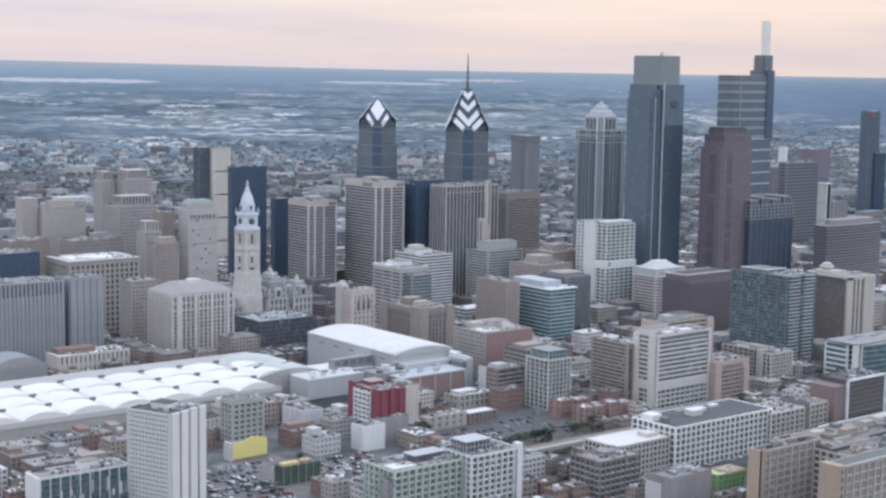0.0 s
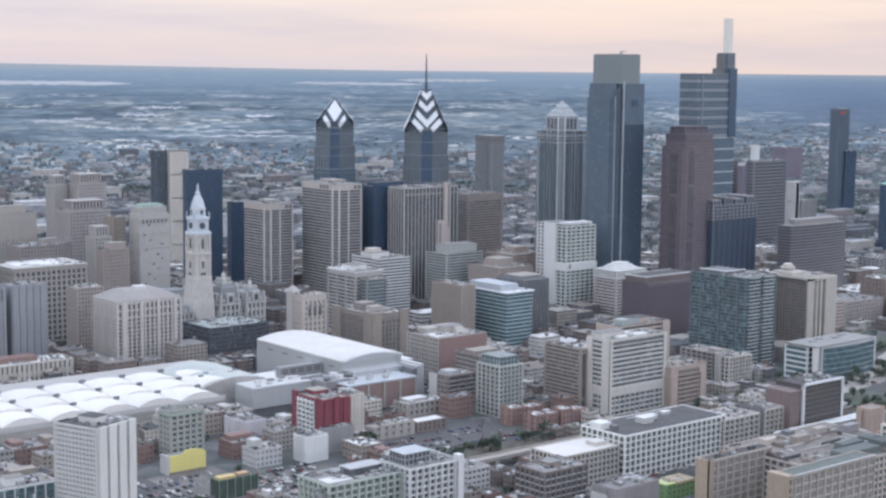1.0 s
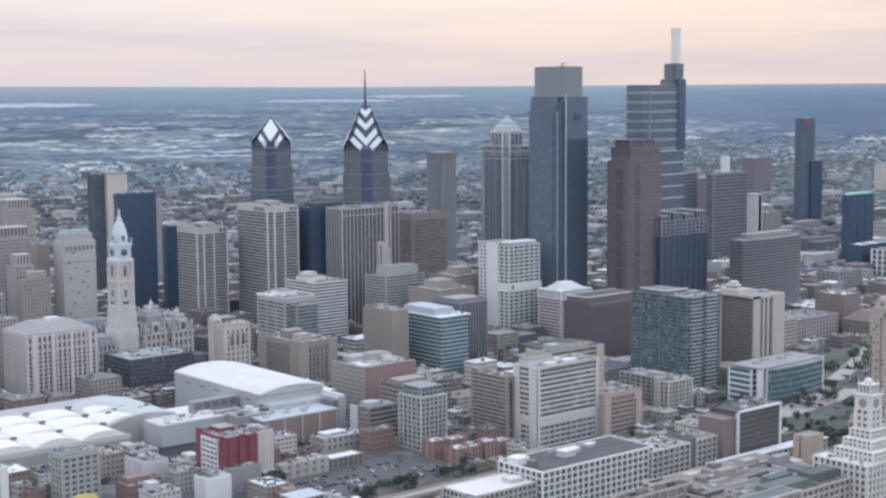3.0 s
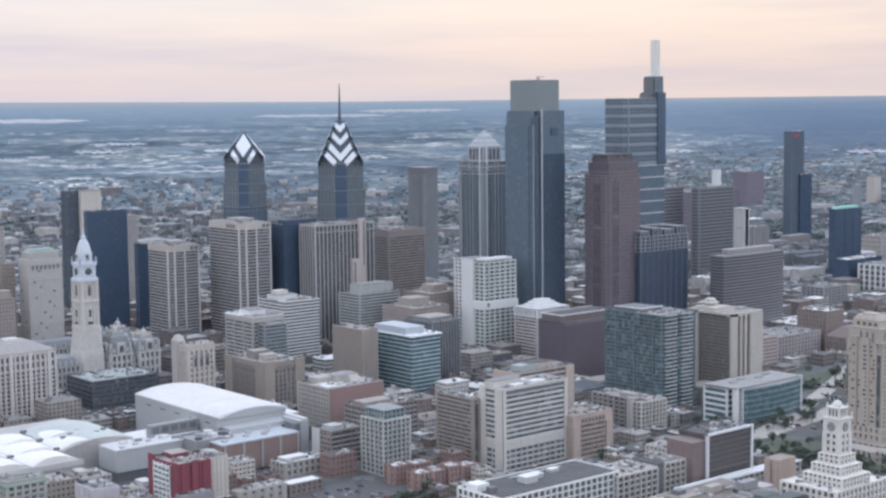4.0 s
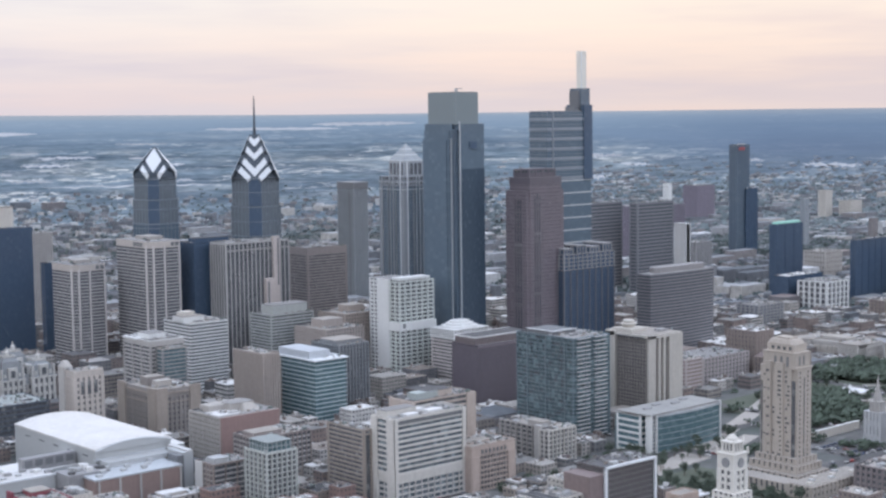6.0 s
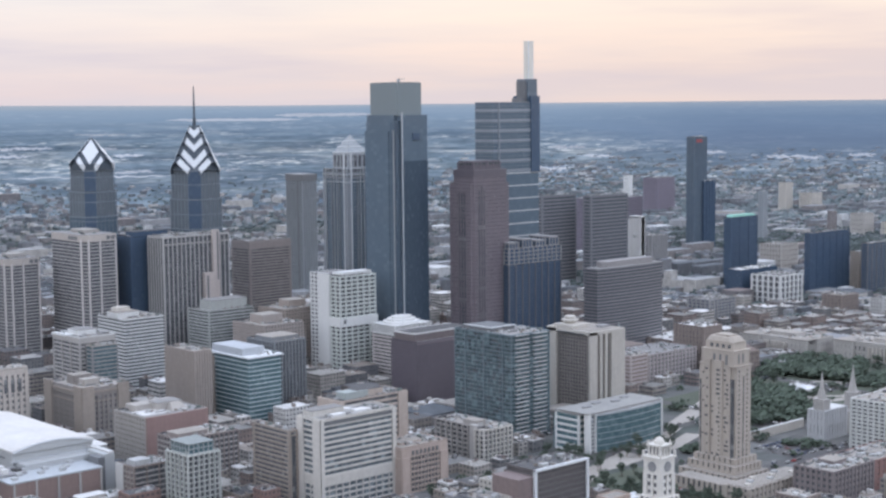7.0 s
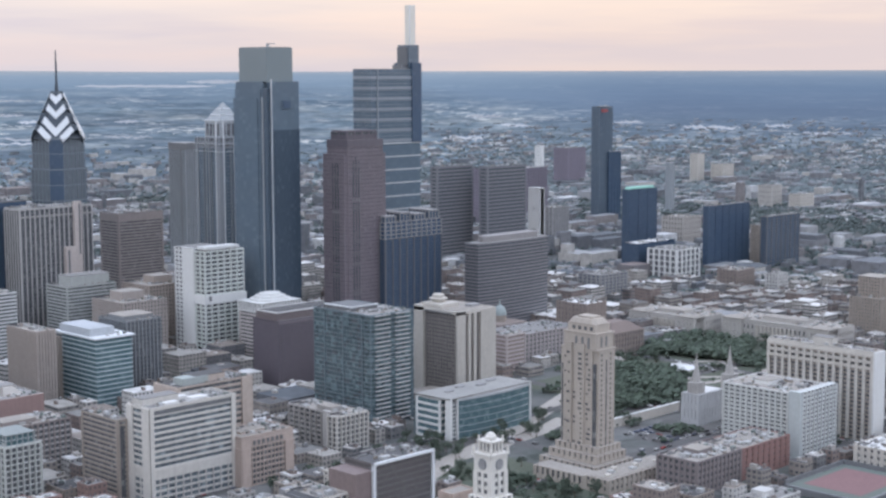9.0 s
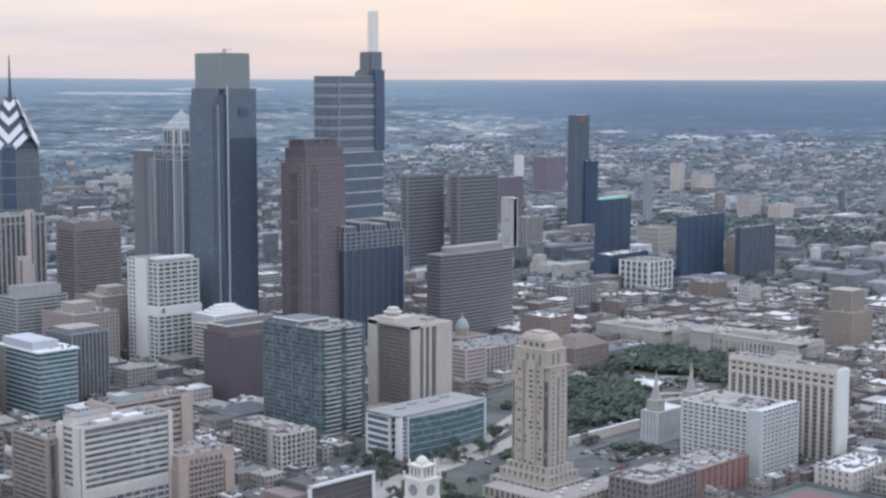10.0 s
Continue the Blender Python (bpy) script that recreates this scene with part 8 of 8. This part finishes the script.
def ribbon(name, pts, width, z, mat, label, category="road"):
    """A flat strip along a line."""
    v, f = [], []
    for k, (x, y) in enumerate(pts):
        a, b = pts[max(0, k - 1)], pts[min(len(pts) - 1, k + 1)]
        ln = math.hypot(b[0] - a[0], b[1] - a[1])
        nx, ny = -(b[1] - a[1]) / ln * width / 2, (b[0] - a[0]) / ln * width / 2
        v += [(x + nx, y + ny, z), (x - nx, y - ny, z)]
        if k:
            f.append((2 * k - 2, 2 * k - 1, 2 * k + 1, 2 * k))
    return tagged(new(name, raw(name, v, f, mat)), label, category, kind="structure")


ribbon("road", [(930, 700), (1010, 690), (1120, 668), (1240, 660), (1480, 690)], 22, 0.05, ASPHALT, "wide sunken city road of dark asphalt")
ribbon("road", [(900, 640), (960, 668), (1040, 690), (1160, 740), (1400, 850)], 14, 0.09, ROADWAY, "pale concrete parkway lanes")
ribbon("road", [(905, 655), (945, 668), (985, 668), (1050, 676), (1092, 690)], 12, 0.13, ROADWAY, "pale concrete slip road")
for k in range(8):
    ribbon("road", [(295.5 + 145 * k, 420), (295.5 + 145 * k, 1700)], 11, 0.17, ASPHALT, "straight city street of worn asphalt")
for k in range(10):
    ribbon("road", [(230, 477 + 118 * k), (1600, 477 + 118 * k)], 9, 0.22, ASPHALT, "straight cross street of worn asphalt")
ribbon("rough_ground", [(596, 694), (706, 694)], 22, 0.11, surface("weedy_dirt", (0.125, 0.13, 0.10), rough=0.95, vary=0.6, stain=0.12, grain=0.6, tint=(0.16, 0.145, 0.125), island=0.0), "weedy strip of dirt beside the railway", "ground")
ribbon("parking_lot", [(600, 728), (700, 728)], 76, 0.06, ASPHALT, "asphalt parking lot with rows of cars", "parking lot")
ribbon("parking_lot", [(1080, 600), (1136, 596)], 50, 0.07, ASPHALT, "asphalt parking lot beside the temple", "parking lot")
ribbon("path", [(1240, 700), (1269, 707), (1285, 691), (1305, 694), (1325, 713), (1336, 730), (1320, 745)], 7, 0.14, ROADWAY, "pale curved park drive")
ribbon("path", [(1215, 672), (1250, 690), (1300, 680), (1420, 690)], 8, 0.18, ROADWAY, "pale park avenue")
ribbon("path", [(1240, 760), (1290, 738), (1400, 700)], 6, 0.10, ROADWAY, "pale gravel walk to the fountain")
ribbon("parking_lot", [(436, 752), (492, 752)], 34, 0.06, PATCHED, "asphalt yard beside the yellow-walled house", "parking lot")
ribbon("parking_lot", [(398, 700), (548, 700)], 72, 0.04, PATCHED, "worn asphalt lots with rows of parked cars", "parking lot")
ribbon("lawn", [(1150, 720), (1440, 730)], 130, 0.03, LAWN, "park lawn under trees", "lawn")
ribbon("lawn", [(952, 538), (956, 655)], 66, 0.04, LAWN, "lawn in front of the apartment tower", "lawn")
via = thing("railway_viaduct", 545, 662, "pale concrete railway viaduct with parapet walls", "viaduct")
bx("deck", via, 0, 0, 4.6, 225, 9, 1.2, ROADWAY)
for yy in (-0.3, 8.7):
    bx("parapet", via, 0, yy, 5.0, 225, 0.6, 2.0, ROADWAY)
for i in range(12):
    bx("pier", via, 4 + 19 * i, 1, 0, 3, 7, 4.6, CONCRETE)

# ---- cars ----
def car(name, paint, label):
    root = thing(name, 0, 0, label, "car", "parked cars")
    v = [(-2.0, -0.8, 0.3), (2.0, -0.8, 0.3), (2.0, 0.8, 0.3), (-2.0, 0.8, 0.3), (-2.05, -0.8, 0.8), (2.0, -0.8, 0.7), (2.0, 0.8, 0.7), (-2.05, 0.8, 0.8)]
    put("body", raw("body", v, QUADS, paint), root)
    v = [(-1.5, -0.7, 0.78), (0.9, -0.7, 0.74), (0.9, 0.7, 0.74), (-1.5, 0.7, 0.78), (-1.1, -0.6, 1.3), (0.3, -0.6, 1.3), (0.3, 0.6, 1.3), (-1.1, 0.6, 1.3)]
    cab = put("cabin", raw("cabin", v, QUADS, GL_DARK), root)
    put("roof_panel", raw("roof_panel", corners(-1.1, -0.6, 1.29, 1.4, 1.2, 0.06), QUADS, paint), cab)
    for wx in (-1.25, 1.25):
        for wy in (-0.8, 0.8):
            lathe("wheel", root, [(0.3, -0.1), (0.3, 0.1)], ROOFDARK, sides=8).matrix_local = Matrix.Translation((wx, wy, 0.3)) @ Matrix.Rotation(radians(90), 4, "X")
    return root


def park_cars():
    rng = random.Random(9)
    paints = [("white", (0.75, 0.75, 0.75)), ("black", (0.04, 0.04, 0.045)), ("silver", (0.5, 0.51, 0.52)), ("dark blue", (0.05, 0.08, 0.18)), ("grey", (0.22, 0.22, 0.23)), ("bright blue", (0.07, 0.14, 0.34)), ("red", (0.30, 0.06, 0.06))]
    firsts = [car("car", surface(n.replace(" ", "_") + "_car_paint", c, rough=0.3, vary=0.03, bump=0), "%s saloon car parked in the open lot" % n) for n, c in paints]
    spots = [(592 + 3.1 * i + rng.uniform(-0.4, 0.4), 730 + 7.5 * j + rng.uniform(-0.6, 0.6)) for j in range(3) for i in range(11)] + [(628 + 4.9 * i + rng.uniform(-0.9, 0.9), 706 + 11 * j + rng.uniform(-1.2, 1.2)) for j in range(5) for i in range(13) if rng.random() < 0.6] + [(442 + 4.4 * i + rng.uniform(-0.6, 0.6), 739 + 8.5 * j + rng.uniform(-0.8, 0.8)) for j in range(3) for i in range(11) if rng.random() < 0.8] + [(1084 + 5.2 * i + rng.uniform(-0.6, 0.6), 600 + 7.5 * j) for j in range(5) for i in range(6)]
    rng.shuffle(spots)
    spots = [q for q in spots if not any(b[0] - 1 < q[0] < b[2] + 1 and b[1] - 2 < q[1] < b[3] + 2 for b in TAKEN if b[0] != 436)]
    for k, (x, y) in enumerate(spots[:104]):
        m = pose(x, y, 0.13, 0, 0, rng.choice((85, 90, 95, 270)))
        if k < len(firsts):
            firsts[k].matrix_world = m
        else:
            copy_thing(firsts[rng.choice((0, 0, 1, 1, 2, 3, 3, 4, 4, 5, 1, 3, 6))], m)


park_cars()


def street_cars():
    """Hundreds of small cars standing along the kerbs of the streets, body and cabin each."""
    rng = random.Random(14)
    boxes = []
    for k in range(8):
        for side in (-3.8, 3.8):
            for y in range(500, 1250, 7):
                if rng.random() < 0.55:
                    boxes.append((295.5 + 145 * k + side - 0.9, y + rng.uniform(-0.6, 0.6), 1.8, 4.2))
    for k in range(6):
        for side in (-2.9, 2.9):
            for x in range(300, 1300, 7):
                if rng.random() < 0.5:
                    boxes.append((x + rng.uniform(-0.6, 0.6), 477 + 118 * k + side - 0.9, 4.2, 1.8))
    for x0, x1, y0, y1 in ((404, 454, 670, 738), (490, 542, 664, 738)):
        for y in range(y0, y1, 9):
            for i in range(int((x1 - x0) / 2.9)):
                if rng.random() < 0.62:
                    boxes.append((x0 + 2.9 * i, y + rng.uniform(-0.8, 0.8), 1.8, 4.2))
    out = []
    for x, y, w, d in boxes:
        if any(q[0] + 4 < x < q[2] - 4 and q[1] + 4 < y < q[3] - 4 for q in TAKEN):
            continue
        out.append((x, y, 0.5, w, d, 0.6))
        out.append((x + w * 0.18, y + d * 0.18, 1.1, w * 0.62, d * 0.62, 0.5))
    ob = joined("street_cars", None, out, isles("street_car_paints", [(0.0, (0.05, 0.05, 0.055)), (0.35, (0.25, 0.25, 0.26)), (0.5, (0.55, 0.55, 0.56)), (0.68, (0.75, 0.75, 0.75)), (0.85, (0.07, 0.09, 0.14)), (0.94, (0.30, 0.05, 0.05))], rough=0.35))
    tagged(ob, "small cars of all colours parked along the kerbs", "cars", kind="stuff")


street_cars()

# ---- trees ----
def tree(seed, height):
    """A trunk with limbs under an uneven crown of small leaf clumps."""
    rng = random.Random(seed)
    root = thing("tree", 0, 0, "leafy green city tree in full summer leaf", "tree", "park and street trees")
    lathe("trunk", root, [(0.35, 0), (0.25, height * 0.3), (0.12, height * 0.6)], BARK, sides=6)
    for a in range(2):
        ob = lathe("limb", root, [(0.13, 0), (0.05, height * 0.3)], BARK, sides=5)
        ob.matrix_local = Matrix.Translation((0, 0, height * 0.35)) @ Matrix.Rotation(a * 2.1, 4, "Z") @ Matrix.Rotation(0.7, 4, "X")
    v, f = [], []
    lobes = [(rng.uniform(-0.22, 0.22) * height, rng.uniform(-0.22, 0.22) * height, height * rng.uniform(0.45, 0.8), height * rng.uniform(0.16, 0.27)) for _ in range(6)]
    for _ in range(190):
        lx, ly, lz, lr = rng.choice(lobes)
        d = Vector((rng.gauss(0, 1), rng.gauss(0, 1), rng.gauss(0, 0.8))).normalized() * lr * rng.uniform(0.6, 1.05)
        c, s, k = Vector((lx, ly, lz)) + d, height * rng.uniform(0.035, 0.075), len(v)
        for _ in range(4):
            v.append(tuple(c + Vector((rng.uniform(-1, 1), rng.uniform(-1, 1), rng.uniform(-0.8, 0.8))) * s * 1.4))
        f += [(k, k + 1, k + 2), (k, k + 2, k + 3), (k, k + 3, k + 1), (k + 1, k + 3, k + 2)]
    put("crown", raw("crown", v, f, FOLIAGE), root)
    return root


def plant_trees():
    rng = random.Random(21)
    firsts = [tree(s, h) for s, h in ((1, 9.0), (2, 11.0), (3, 8.0), (4, 12.5))]
    spots = []
    for x0, y0, x1, y1, n in ((1135, 672, 1215, 690, 30), (1190, 690, 1260, 775, 34), (1330, 715, 1425, 800, 38), (925, 545, 985, 650, 44), (1040, 690, 1090, 706, 12), (1050, 640, 1120, 665, 8), (608, 686, 622, 696, 9), (642, 688, 656, 698, 8), (668, 690, 704, 702, 8), (576, 748, 600, 756, 5), (935, 664, 1000, 720, 34), (1000, 668, 1060, 700, 14), (1010, 690, 1080, 705, 12), (820, 640, 930, 700, 14), (1215, 680, 1330, 720, 16), (1262, 755, 1330, 790, 10), (440, 738, 500, 745, 5)):
        for _ in range(n):
            spots.append((rng.uniform(x0, x1), rng.uniform(y0, y1)))
    used = 0
    for x, y in spots:
        if any(q[0] + 1 < x < q[2] - 1 and q[1] + 1 < y < q[3] - 1 for q in TAKEN):
            continue
        m = pose(x, y, 0, 0, 0, rng.uniform(0, 360)) @ Matrix.Diagonal((*[rng.uniform(0.55, 0.95)] * 3, 1))
        if used < 4:
            firsts[used].matrix_world = m
        else:
            t = copy_thing(rng.choice(firsts), Matrix.Identity(4))
            t.matrix_world = m
        used += 1


plant_trees()
park = random.Random(77)


def grove(quad, n, lo, hi):
    """Crowns spread over a four-cornered patch."""
    out = []
    for _ in range(n):
        u, w = park.random(), park.random()
        x, y = [(1 - u) * (1 - w) * quad[0][i] + u * (1 - w) * quad[1][i] + u * w * quad[2][i] + (1 - u) * w * quad[3][i] for i in (0, 1)]
        out.append((x, y, 0, park.uniform(lo, hi)))
    return out


canopy = grove(((1126, 676), (1205, 668), (1265, 725), (1262, 785)), 190, 4.5, 8) + grove(((1318, 800), (1345, 712), (1415, 755), (1398, 830)), 170, 5, 9) + grove(((925, 545), (982, 545), (980, 600), (930, 650)), 95, 2.2, 4.0) + [(park.uniform(1330, 1420), park.uniform(690, 720), 0, park.uniform(4, 7)) for _ in range(60)]
canopy += grove(((1106, 606), (1130, 606), (1130, 624), (1108, 628)), 30, 2.6, 4.6) + grove(((1040, 648), (1120, 652), (1124, 664), (1040, 662)), 46, 2.6, 5.0)
canopy = [c for c in canopy if not any(q[0] < c[0] < q[2] and q[1] < c[1] < q[3] for q in TAKEN) and not (1266 < c[0] < 1312 and 715 < c[1] < 762)]
kerb = random.Random(41)
rows = [(295.5 + 145 * kerb.randint(0, 6) + kerb.choice((-6, 6)), kerb.uniform(520, 1150), 0, kerb.uniform(2.5, 4.5)) for _ in range(220)] + [(kerb.uniform(300, 1250), 477 + 118 * kerb.randint(0, 5) + kerb.choice((-5, 5)), 0, kerb.uniform(2.5, 4.5)) for _ in range(220)]
rows = [c for c in rows if not any(q[0] - 1 < c[0] < q[2] + 1 and q[1] - 1 < c[1] < q[3] + 1 for q in TAKEN)]
for _ in range(520):
    c = (kerb.uniform(1100, 1950), kerb.uniform(640, 1250), 0, kerb.uniform(3, 6))
    if not any(q[0] - 1 < c[0] < q[2] + 1 and q[1] - 1 < c[1] < q[3] + 1 for q in TAKEN):
        rows.append(c)
clumps("street_trees", rows, "small dark green trees along the kerbs", per=14, leaf=FOLIAGE)
clumps("park_canopy", canopy, "dense dark green canopy over the park", per=16, leaf=FOLIAGE)
fountain = thing("fountain_circle", 1290, 738, "pale stone fountain circle in the park", "fountain")
lathe("basin", fountain, [(16, 0.0), (16, 0.9), (14, 0.9), (14, 0.5)], CONCRETE, sides=32)
lathe("water_disc", fountain, [(13.8, 0.45), (13.8, 0.6)], WATER, sides=32)
lathe("centre_sculpture", fountain, [(4, 0.5), (3, 2.5), (1.2, 4), (0.3, 6)], WHITE, sides=10)
